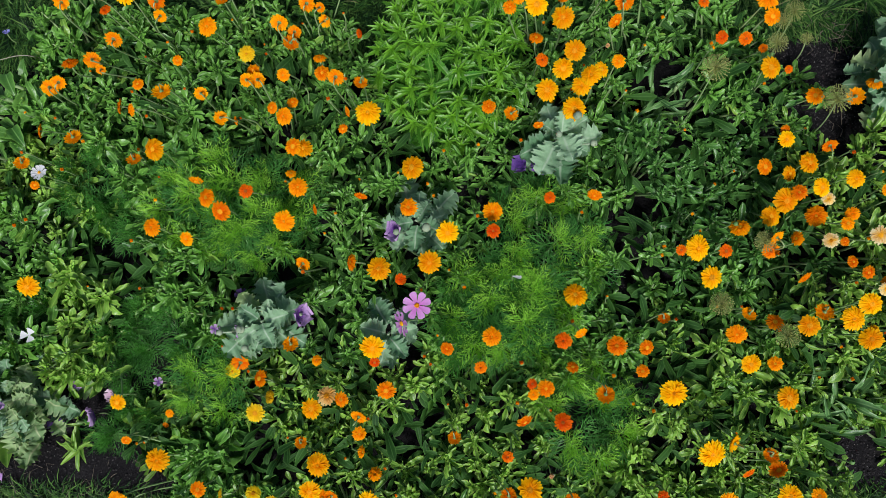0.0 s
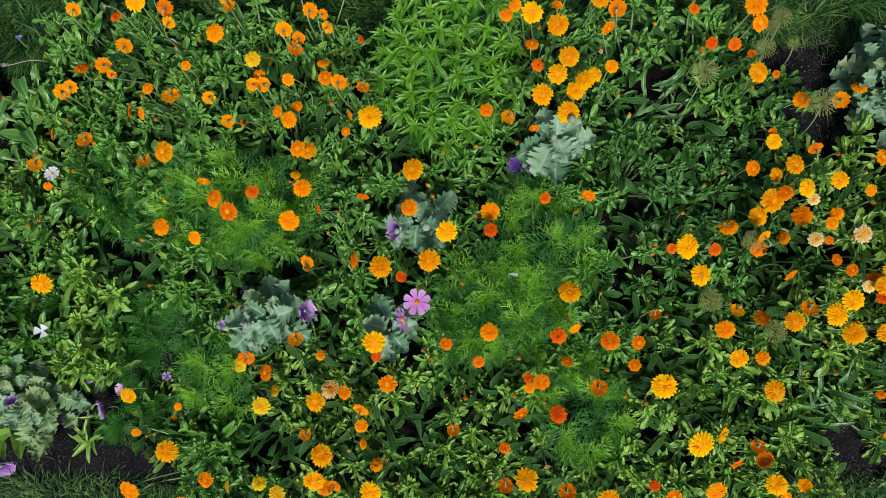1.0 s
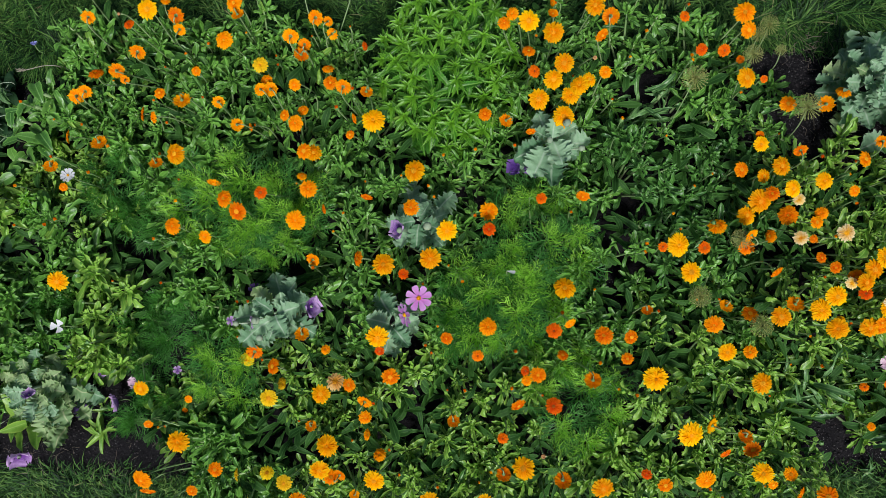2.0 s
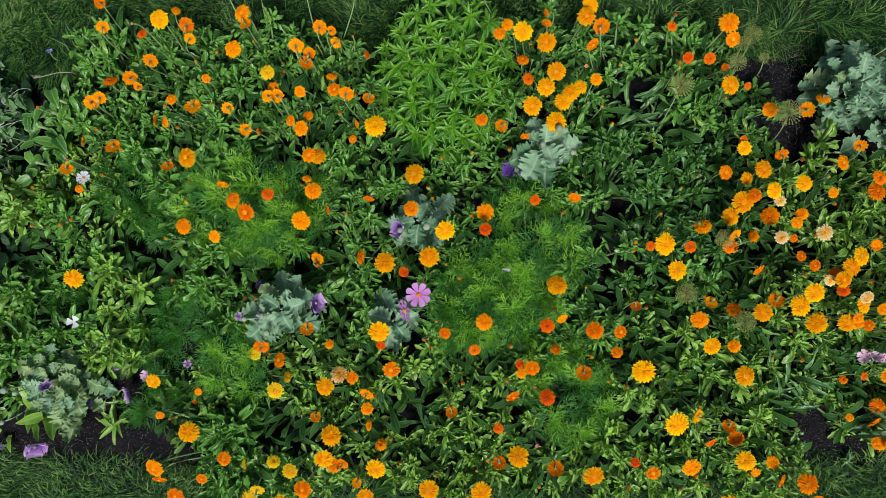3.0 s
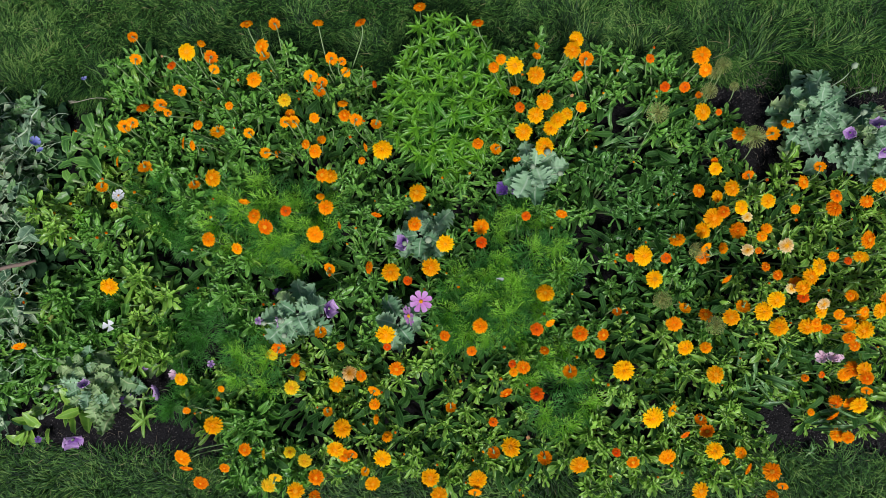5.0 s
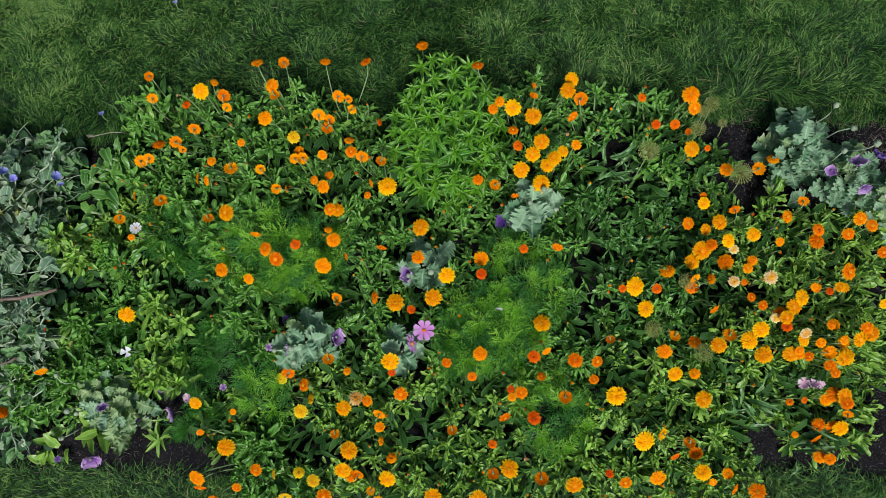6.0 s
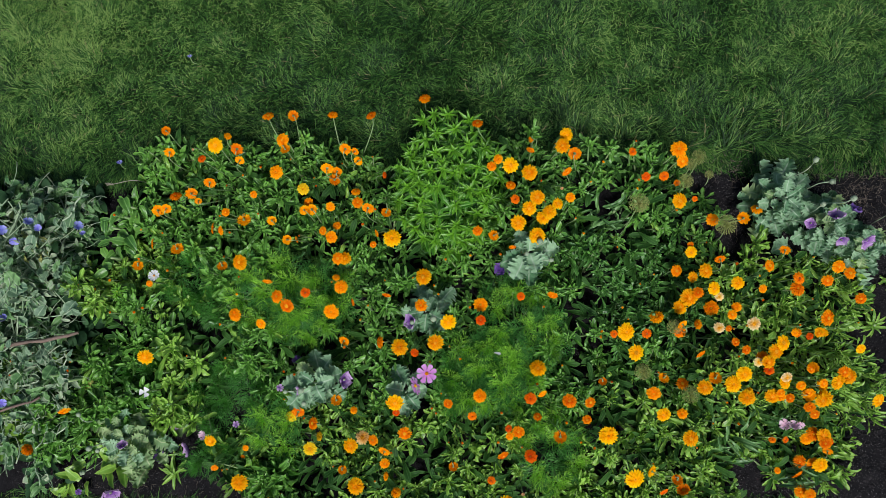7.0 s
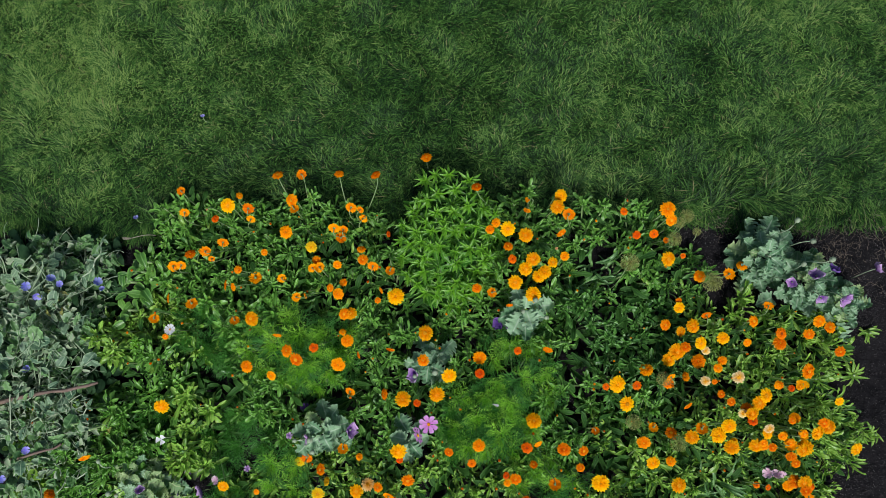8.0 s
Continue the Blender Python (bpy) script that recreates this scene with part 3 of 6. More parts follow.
        s = rng.uniform(0.009, 0.016)
        b = piece("bud", BUD, st, Matrix.Translation(pts[-1]) @ Euler((rng.uniform(-0.7, 0.7), rng.uniform(-0.7, 0.7), 0)).to_matrix().to_4x4() @ Matrix.Scale(s, 4))
        if rng.random() < 0.75:
            piece("bud_tip", rng.choice(BUD_TIP), b)


# ---- feathery-leaved cosmos ----
def add_frond(g, m, rng, young):
    """One twice-divided thread leaf, one unit long along +y, its threads curving upwards."""
    def thread(p, d, ln, w):
        d = d.normalized()
        side = d.cross(Vector((0, 0, 1)))
        side = side.normalized() if side.length > 0.01 else Vector((1, 0, 0))
        sway = side * rng.uniform(-0.12, 0.12) * ln
        mid = p + d * ln * 0.5 + sway
        tip = p + d * ln + Vector((0, 0, 0.22 * ln)) - sway * 0.4
        g.add([p - side * w, p + side * w, mid - side * w, mid + side * w, tip], [(0, 1, 3, 2), (2, 3, 4)], m, young)
        return mid, d

    for i in range(5):
        u = i / 5
        p = Vector((0, 0.12 + 0.78 * u, 0.14 * u - 0.3 * u * u))
        for s in (-1, 1):
            ln = 0.58 * (1 - 0.45 * u) * rng.uniform(0.75, 1.25)
            q, d = thread(p, Vector((s * rng.uniform(0.5, 1.0), 1, rng.uniform(-0.3, 0.6))), ln * 1.1, 0.0135)
            thread(q, d + Vector((-s * rng.uniform(0.2, 0.6), 0.15, rng.uniform(-0.3, 0.6))), ln * rng.uniform(0.5, 0.8), 0.012)
            thread(p.lerp(q, 0.6), d + Vector((s * rng.uniform(0.1, 0.5), -0.3, rng.uniform(-0.2, 0.6))), ln * rng.uniform(0.5, 0.75), 0.0115)
    thread(Vector((0, 0, 0)), Vector((0, 1, 0.05)), 0.9, 0.016)
    thread(Vector((0, 0.85, -0.08)), Vector((0.1, 1, -0.1)), 0.25, 0.012)


def tuft_mesh(name, mat, lo, hi, seed):
    """The fronds numbered lo to hi, from the lowest to the crown, round a shoot of unit size."""
    rng = random.Random(seed)
    g, az = Geo(), rng.uniform(0, 360)
    for i in range(lo, hi):
        u = i / 19
        az += 137.5 + rng.uniform(-15, 15)
        add_frond(g, aim((0, 0, -0.75 + 0.8 * u), az, -6 + 74 * u + rng.uniform(-12, 12), (1.05 - 0.55 * u) * rng.uniform(0.85, 1.15), rng.uniform(-25, 25)), rng, max(0.0, u - 0.35) * 1.5)
    return g.mesh(name, mat)


TUFT_LOW = [tuft_mesh("lower_fronds", FEATHER_LOW, 1, 8, k) for k in range(6)]
TUFT_TOP = [[tuft_mesh("young_fronds", m, 10, 20, 50 + k) for k in range(6)] for m in FEATHER]


def feathery(x, y, rx, ry, h, shoots, tone, label, flowers=()):
    """A cosmos clump with thread-like leaves; flowers: dx, dy, z, diameter, tilt, facing."""
    rng = random.Random(int(x * 1000) * 3 + int(y * 1000) * 5)
    plant = thing("cosmos_plant", x, y, 0, label, "feathery plant", "feathery cosmos plants")
    made = []
    for _ in range(400):
        if len(made) >= shoots:
            break
        a, q = rng.uniform(0, 2 * math.pi), math.sqrt(rng.random())
        px, py = rx * q * math.cos(a), ry * q * math.sin(a)
        if any((px - sx) ** 2 + (py - sy) ** 2 < 0.074 ** 2 for sx, sy in made):
            continue
        made.append((px, py))
        top = h * (1 - 0.35 * q * q) * rng.uniform(0.85, 1.08)
        pts = bezier((px * 0.2, py * 0.2, 0), (px * 0.5, py * 0.5, top * 0.5), (px * 0.9, py * 0.9, top * 0.75), (px, py, top), 5)
        st = piece("stem", to_mesh("stem", *tube(pts, [0.003, 0.0028, 0.0025, 0.0022, 0.0018, 0.0012], 5), STEM), plant)
        turn = Matrix.Translation(pts[5]) @ Euler((rng.uniform(-0.3, 0.3), rng.uniform(-0.3, 0.3), rng.uniform(0, 6))).to_matrix().to_4x4() @ Matrix.Scale(0.088 * rng.uniform(0.85, 1.15), 4)
        piece("lower_fronds", rng.choice(TUFT_LOW), st, turn)
        piece("young_fronds", rng.choice(TUFT_TOP[tone]), st, turn)
    for fl in flowers:
        cosmos_flower(plant, *fl, rng)


def simple_petals(name, mat, n, width, cup, notch, seed, wave=0.12):
    """A ring of n broad petals of unit reach."""
    rng = random.Random(seed)
    g = Geo()
    for k in range(n):
        a = 2 * math.pi * k / n + rng.uniform(-0.05, 0.05)
        vs, fs = leaf_geo(lambda u: max(0.15, min(1, (u * 1.25) ** 0.8)) * (1 - max(0, (u - 0.8) / 0.2) * notch), width, 6 if wave < 0.2 else 10, 4 if wave < 0.2 else 8, 0.12, -cup, wave, rng=rng)
        g.add(vs, fs, Matrix.Rotation(a, 4, "Z") @ Matrix.Rotation(rng.uniform(-0.08, 0.12), 4, "X"))
    return g.mesh(name, mat)


COSMOS_PETALS = simple_petals("petals", PINK, 8, 0.52, 0.1, 0.35, 3)
WHITE_PETALS = simple_petals("petals", WHITE, 11, 0.42, 0.2, 0.3, 4)
WHITE_TRIO = simple_petals("petals", WHITE, 3, 1.15, 0.3, 0.15, 5)
FALLEN_PETAL = simple_petals("petals", WHITE, 1, 0.42, 0.2, 0.4, 13)
POPPY_PETALS = simple_petals("petals", LILAC, 4, 1.35, 0.55, 0.12, 6, 0.2)
POPPY_DARK = simple_petals("petals", VIOLET, 4, 1.3, 0.7, 0.15, 7, 0.25)
VIOLA_PETALS = simple_petals("petals", LILAC, 5, 0.8, 0.05, 0.2, 8)
VIOLA_DARK = simple_petals("petals", VIOLET, 5, 0.85, 0.2, 0.2, 9)
PEA_PETALS = simple_petals("petals", BLUE, 5, 0.85, 0.55, 0.2, 10)
PALE_PETALS = simple_petals("petals", PALE, 5, 0.85, 0.6, 0.25, 12, 0.3)
SMALL_DISC = disc_mesh(DISC["bright"], 0.16)


def stalked_flower(parent, petals, dx, dy, z, d, tilt, facing, rng, centre=None, start=None, stem=None):
    rot = Euler((0, radians(tilt), radians(facing))).to_matrix().to_4x4()
    n = rot @ Vector((0, 0, 1))
    x = Vector((dx, dy, z))
    head = piece("flower_head", petals, parent, Matrix.Translation(x) @ rot @ Matrix.Rotation(rng.uniform(0, 6), 4, "Z") @ Matrix.Scale(d / 2, 4))
    if centre:
        piece("flower_centre", centre, head)
    s = Vector(start) if start else Vector((dx * 0.5, dy * 0.5, z * 0.2))
    pts = bezier(s, s * 0.4 + x * 0.6 - Vector((0, 0, 0.01)), x - n * 0.04, x - n * 0.002, 6)
    piece("flower_stem", to_mesh("flower_stem", *tube(pts, 0.0016, 5), stem or STEM), parent)
    return head


def cosmos_flower(plant, dx, dy, z, d, tilt, facing, rng):
    stalked_flower(plant, COSMOS_PETALS, dx, dy, z, d, tilt, facing, rng, SMALL_DISC)

# ---- tall bright green plant with toothed lance-shaped leaves ----
LANCE_MESH = [to_mesh("leaf", *leaf_geo(lance, RNG.uniform(0.22, 0.28), 30, 4, RNG.uniform(0.2, 0.6), RNG.uniform(0.1, 0.5), 0.02, 9, 0.33, RNG), LANCE, 4) for _ in range(6)]


def herb_tip(seed):
    """The starry top of a herb shoot: crossed pairs of narrow toothed leaves."""
    rng = random.Random(seed)
    g, az = Geo(), 0
    for i in range(18):
        u = i / 17
        az += (180 if i % 2 else 77) + rng.uniform(-14, 14)
        g.add(*leaf_geo(lance, rng.uniform(0.18, 0.24), 24, 2, rng.uniform(0.2, 0.7), rng.uniform(0.1, 0.55), 0.02, 7, 0.33, rng), aim((0, 0, -0.45 + 0.5 * u), az, 4 + 62 * u + rng.uniform(-10, 10), (1.1 - 0.75 * u) * rng.uniform(0.8, 1.15), rng.uniform(-14, 14)), u)
    return g.mesh("tip_leaves", LANCE_TIP, 2)


HERB_TIP = [herb_tip(300 + k) for k in range(7)]


def lance_plant(x, y, rx, ry, h, shoots, label, lean):
    rng = random.Random(21)
    plant = thing("leafy_herb", x, y, 0, label, "green plant")
    made = []
    for _ in range(900):
        if len(made) >= shoots:
            break
        a, q = rng.uniform(0, 2 * math.pi), math.sqrt(rng.random())
        px, py = rx * q * math.cos(a), ry * q * math.sin(a)
        if any((px - sx) ** 2 + (py - sy) ** 2 < 0.04 ** 2 for sx, sy in made):
            continue
        made.append((px, py))
        top = h * (1 - 0.4 * q * q) * rng.uniform(0.85, 1.1)
        pts = bezier((px * 0.35, py * 0.35, 0), (px * 0.6, py * 0.6, top * 0.4), (px * 0.9, py * 0.9, top * 0.7), (px, py + lean * rng.uniform(0, 1), top), 6)
        st = piece("stem", to_mesh("stem", *tube(pts, [0.003, 0.0028, 0.0025, 0.0022, 0.0019, 0.0015, 0.001], 5), LANCE), plant)
        az = rng.uniform(0, 360)
        for i in range(4):
            p = pts[3].lerp(pts[5], i / 4)
            az += (180 if i % 2 else 77) + rng.uniform(-15, 15)
            piece("leaf", rng.choice(LANCE_MESH), st, aim(p, az, 2 + 3 * i + rng.uniform(-10, 10), rng.uniform(0.062, 0.082), rng.uniform(-12, 12)))
        piece("tip_leaves", rng.choice(HERB_TIP), st, Matrix.Translation(pts[6]) @ Euler((rng.uniform(-0.25, 0.25), rng.uniform(-0.25, 0.25), rng.uniform(0, 6))).to_matrix().to_4x4() @ Matrix.Scale(rng.uniform(0.045, 0.06), 4))
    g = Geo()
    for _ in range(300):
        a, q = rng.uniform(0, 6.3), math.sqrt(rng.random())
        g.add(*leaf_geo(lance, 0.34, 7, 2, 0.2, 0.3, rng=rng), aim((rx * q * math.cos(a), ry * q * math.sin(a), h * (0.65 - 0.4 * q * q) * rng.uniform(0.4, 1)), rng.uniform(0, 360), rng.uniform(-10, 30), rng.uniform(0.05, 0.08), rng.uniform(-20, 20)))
    tagged(piece("lower_leaves", g.mesh("lower_leaves", LANCE_LOW_SHADED), plant), kind="stuff")


# ---- opium-type poppies: lobed blue-green leaves, pods, papery flowers ----
def lobed_leaf(mat, seed):
    """A broad clasping leaf with coarse rounded lobes, blunt teeth and a ruffled margin."""
    rng = random.Random(seed)
    v, f = [], []
    rows, cols = 40, 8
    ph, lobes = rng.uniform(0, 6), rng.uniform(3.6, 4.8)
    half = rng.uniform(0.4, 0.5)
    for i in range(rows + 1):
        u = i / rows
        base = max(0.1, math.sin(math.pi * min(1, 0.16 + 0.84 * u) ** 1.1) ** 0.6)
        for j in range(cols + 1):
            q = 2 * j / cols - 1
            edge = max(0, abs(q) - 0.35) / 0.65
            side = 0.37 if q > 0 else 0.0
            swell = abs(math.sin(math.pi * (u * lobes + side)))
            lobe = 0.5 + 0.5 * swell ** 0.7
            fine = 1 + 0.13 * math.sin(u * 62 + ph + 3 * side)
            w = half * base * (1 - edge + edge * lobe * fine)
            ruffle = 0.065 * edge * math.sin(u * 27 + ph + 9 * side) + 0.05 * math.sin(u * 8 + q * 2.5 + ph)
            z = ruffle + 0.06 * abs(q) * swell + 0.1 * q * q + 0.03 * abs(q) - 0.27 * u * u + 0.14 * u
            v.append((q * w, u * 0.94 + 0.1 * abs(q), z))
    for i in range(rows):
        for j in range(cols):
            a = i * (cols + 1) + j
            f.append((a, a + 1, a + cols + 2, a + cols + 1))
    return to_mesh("leaf", v, f, mat, cols)


POPPY_LEAF = [lobed_leaf(POPPY, k) for k in range(4)] + [lobed_leaf(POPPY_OLD, 9), lobed_leaf(POPPY_OLD, 10)]


def pod_mesh():
    g = Geo()
    rings = [(0.1, 0), (0.3, 0.06), (0.5, 0.3), (0.52, 0.55), (0.36, 0.82), (0.3, 0.9)]
    g.add([(r * math.cos(k * math.pi / 6), r * math.sin(k * math.pi / 6), z) for r, z in rings for k in range(12)], [(i * 12 + k, i * 12 + (k + 1) % 12, (i + 1) * 12 + (k + 1) % 12, (i + 1) * 12 + k) for i in range(5) for k in range(12)] + [tuple(reversed(range(12)))])
    body = g.mesh("seed_pod", POD)
    g = Geo()
    n = 20
    ring = [((0.5 if k % 2 else 0.38) * math.cos(k * 2 * math.pi / n), (0.5 if k % 2 else 0.38) * math.sin(k * 2 * math.pi / n), 0.95 if k % 2 else 0.99) for k in range(n)]
    low = [(a * 0.98, b * 0.98, c - 0.07) for a, b, c in ring]
    g.add(ring + low + [(0, 0, 1.05)], [(k, (k + 1) % n, 2 * n) for k in range(n)] + [(n + k, n + (k + 1) % n, (k + 1) % n, k) for k in range(n)] + [tuple(n + k for k in reversed(range(n)))])
    return body, g.mesh("pod_crown", POD)


POD_MESH, CROWN_MESH = pod_mesh()


def poppy(x, y, leaves, label, flowers=(), pods=(), old=0.1):
    """leaves: rows of dx, dy, height, length, azimuth; flowers: dx, dy, z, d, tilt, facing, dark; pods: dx, dy, z, d, tilt, facing."""
    rng = random.Random(int(x * 1000) + int(y * 1000) * 17)
    plant = thing("poppy_plant", x, y, 0, label, "poppy", "poppies in the bed")
    top = max(l[2] for l in leaves)
    pts = bezier((0, 0, 0), (0.01, 0, top * 0.3), (0, 0.01, top * 0.7), (0, 0, top), 6)
    st = piece("stem", to_mesh("stem", *tube(pts, [0.006, 0.006, 0.0055, 0.005, 0.005, 0.004, 0.003], 6), PEA_STEM), plant)
    for dx, dy, z, ln, az in leaves:
        k = rng.randint(4, 5) if rng.random() < old else rng.randint(0, 3)
        piece("leaf", POPPY_LEAF[k], st, aim((dx, dy, z), az, rng.uniform(-4, 36), ln * rng.uniform(0.75, 1.2), rng.uniform(-28, 28)))
    for dx, dy, z, d, tilt, facing, dark in flowers:
        h = stalked_flower(plant, POPPY_DARK if dark else POPPY_PETALS, dx, dy, z, d, tilt, facing, rng, None, (dx * 0.72, dy * 0.72, z * 0.35), PEA_STEM)
        if not dark:
            piece("seed_pod", POD_MESH, h, Matrix.Translation((0, 0, 0.03)) @ Matrix.Scale(0.3, 4))
    for dx, dy, z, d, tilt, facing in pods:
        rot = Euler((0, radians(tilt), radians(facing))).to_matrix().to_4x4()
        p = piece("seed_pod", POD_MESH, plant, Matrix.Translation((dx, dy, z)) @ rot @ Matrix.Scale(d, 4))
        piece("pod_crown", CROWN_MESH, p)
        n = rot @ Vector((0, 0, 1))
        e = Vector((dx, dy, z))
        pts = bezier((dx * 0.7, dy * 0.7, z * 0.3), Vector((dx * 0.8, dy * 0.8, z * 0.8)), e - n * 0.05, e, 6)
        piece("pod_stem", to_mesh("pod_stem", *tube(pts, 0.002, 5), PEA_STEM), plant)


def leaf_whorl(rng, n, spread, z0, z1, l0, l1):
    """Leaves set round a stem: rows of dx, dy, height, length, azimuth."""
    rows, az = [], rng.uniform(0, 360)
    for i in range(n):
        u = i / max(1, n - 1)
        az += 137.5
        q = spread * (1 - 0.8 * u) * rng.uniform(0.1, 1)
        rows.append((q * math.cos(radians(az)), q * math.sin(radians(az)), z0 + (z1 - z0) * u, l0 + (l1 - l0) * u, az + rng.uniform(-20, 20)))
    return rows


# ---- sweet peas ----
def pea_blade(u):
    return max(0.06, math.sin(math.pi * min(1, 0.05 + 0.92 * u) ** 0.88) ** 0.62)


PEA_LEAF = [to_mesh("leaf", *leaf_geo(pea_blade, RNG.uniform(0.4, 0.72), 9, 4, RNG.uniform(0.02, 0.5), RNG.uniform(-0.3, 0.7), 0.2, rng=RNG, twist=RNG.uniform(-0.7, 0.7)), m, 4) for m in (PEA, PEA, PEA_GREEN) for _ in range(4)]
PEA_BROAD = [to_mesh("leaf", *leaf_geo(pea_blade, RNG.uniform(0.7, 0.88), 10, 4, RNG.uniform(0.0, 0.25), RNG.uniform(-0.1, 0.4), 0.12, rng=RNG), m, 4) for m in (PEA, PEA_GREEN, PEA) for _ in range(2)]
NARROW_PEA = [to_mesh("leaf", *arched_leaf(pea_blade, RNG.uniform(0.22, 0.36), 10, 4, RNG.uniform(0.3, 1.2), RNG.uniform(0.6, 2.6), 0.4, RNG, RNG.uniform(-1.4, 1.4)), PEA, 4) for _ in range(6)]
CRUMPLED = [to_mesh("leaf", *arched_leaf(pea_blade, RNG.uniform(0.4, 0.6), 10, 4, RNG.uniform(0.5, 1.5), RNG.uniform(0.4, 2.4), 0.8, RNG, RNG.uniform(-1.2, 1.2)), PEA_YELLOW, 4) for _ in range(4)]
PEA_TURNED = to_mesh("leaf", *leaf_geo(pea_blade, 0.75, 10, 4, 0.1, 0.1, 0.1, rng=RNG), PEA_YELLOW, 4)


def sweet_pea(x, y, vines, label, flowers=(), dark=False):
    """vines: start azimuth, length, height at the end."""
    rng = random.Random(int(x * 1000) * 5 + int(y * 1000))
    plant = thing("sweet_pea_plant", x, y, 0, label, "climbing plant", "sweet peas")
    for az, ln, top in vines:
        a = radians(az)
        end = Vector((ln * math.cos(a), ln * math.sin(a), top))
        side = Vector((-math.sin(a), math.cos(a), 0)) * rng.uniform(-0.12, 0.12)
        pts = bezier((0, 0, 0), end * 0.2 + Vector((0, 0, top * 0.75)) + side, end * 0.65 + Vector((0, 0, 0.06)) - side, end, 14)
        pts = [p + Vector((rng.uniform(-0.006, 0.006), rng.uniform(-0.006, 0.006), 0)) for p in pts]
        st = piece("vine", to_mesh("vine", *tube(pts, 0.0026, 5), PEA_STEM), plant)
        for i in range(2, 15):
            for s in (-1, 1):
                if rng.random() < 0.5:
                    continue
                if rng.random() < 0.2 and not dark:
                    piece("leaf", rng.choice(PEA_BROAD), st, aim(pts[i], az + s * rng.uniform(35, 100), rng.uniform(-5, 25), rng.uniform(0.045, 0.068), rng.uniform(-20, 20)))
                    continue
                piece("leaf", rng.choice(PEA_LEAF[8:] if dark else PEA_LEAF), st, aim(pts[i], az + s * rng.uniform(35, 100), rng.uniform(-5, 45), rng.uniform(0.03, 0.058) * (1.1 - i * 0.02), rng.uniform(-35, 35)))
        for i in (6, 10):
            d = radians(az + rng.choice((-1, 1)) * rng.uniform(20, 80))
            wind, p = rng.uniform(-0.03, 0.03), pts[i]
            curl = [p]
            for k in range(12):
                d += wind * (1 + 0.5 * k)
                p = p + Vector((math.cos(d), math.sin(d), rng.uniform(-0.1, 0.5))) * rng.uniform(0.006, 0.012)
                curl.append(p)
            piece("tendril", to_mesh("tendril", *tube(curl, 0.0011, 4), PEA_STEM), st)
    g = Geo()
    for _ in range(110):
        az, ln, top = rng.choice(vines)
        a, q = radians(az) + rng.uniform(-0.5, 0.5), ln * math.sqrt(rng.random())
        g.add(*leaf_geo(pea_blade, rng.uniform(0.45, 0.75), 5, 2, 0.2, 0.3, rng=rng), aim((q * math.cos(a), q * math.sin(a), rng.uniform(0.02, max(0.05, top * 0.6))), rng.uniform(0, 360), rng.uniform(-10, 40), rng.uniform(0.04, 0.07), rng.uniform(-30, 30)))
    tagged(piece("lower_leaves", g.mesh("lower_leaves", PEA_LOW_SHADED), plant), kind="stuff")
    g = Geo()
    for _ in range(20 if dark else 75):
        az, ln, top = rng.choice(vines)
        a, q = radians(az) + rng.uniform(-0.5, 0.5), ln * math.sqrt(rng.random())
        g.add(*leaf_geo(pea_blade, rng.uniform(0.3, 0.6), 5, 2, rng.uniform(0.2, 1.2), rng.uniform(-0.4, 0.9), 0.2, rng=rng, twist=rng.uniform(-0.8, 0.8)), aim((q * math.cos(a), q * math.sin(a), top * rng.uniform(0.65, 1.1)), rng.uniform(0, 360), rng.uniform(-10, 60), rng.uniform(0.02, 0.045), rng.uniform(-50, 50)))
    tagged(piece("leaf_tangle", g.mesh("leaf_tangle", PEA_SMALL, 2), plant), kind="stuff")
    g = Geo()
    for _ in range(6 if dark else 18):
        az, ln, top = rng.choice(vines)
        a = radians(az + rng.uniform(-30, 30))
        e = Vector((ln * math.cos(a), ln * math.sin(a), top + 0.02)) * rng.uniform(0.7, 1.1)
        s = Vector((rng.uniform(-0.1, 0.1), rng.uniform(-0.1, 0.1), top * 0.5))
        k = Vector((rng.uniform(-0.08, 0.08), rng.uniform(-0.08, 0.08), 0.05))
        g.add(*tube(bezier(s, s * 0.6 + e * 0.3 + k, s * 0.2 + e * 0.8 - k * 0.6, e, 8), 0.0023, 4))
    piece("bare_vines", g.mesh("bare_vines", PEA_STEM), plant)
    for dx, dy, z, d, tilt, facing in flowers:
        stalked_flower(plant, PEA_PETALS, dx, dy, z, d, tilt, facing, rng, None, (dx * 0.6, dy * 0.6, z * 0.5), PEA_STEM)


# ---- starry seed heads ----
def umbel_mesh(seed):
    rng = random.Random(seed)
    g = Geo()
    for i in range(130):
        z = 1 - 1.55 * (i + 0.5) / 130
        a, q = i * 2.39996, math.sqrt(max(0, 1 - z * z))
        d = Vector((q * math.cos(a), q * math.sin(a), z)) * rng.uniform(0.85, 1.05)
        side = d.orthogonal().normalized() * 0.012
        g.add([side, -side, d - side, d + side], [(0, 1, 2, 3)])
        c = d * 1.0
        s = 0.06
        g.add([c + Vector(o) * s for o in ((1, 0, 0), (-1, 0, 0), (0, 1, 0), (0, -1, 0), (0, 0, 1), (0, 0, -1))], [(0, 2, 4), (2, 1, 4), (1, 3, 4), (3, 0, 4), (2, 0, 5), (1, 2, 5), (3, 1, 5), (0, 3, 5)])
    return g.mesh("seed_head", UMBEL)


UMBELS = [umbel_mesh(k) for k in range(3)]


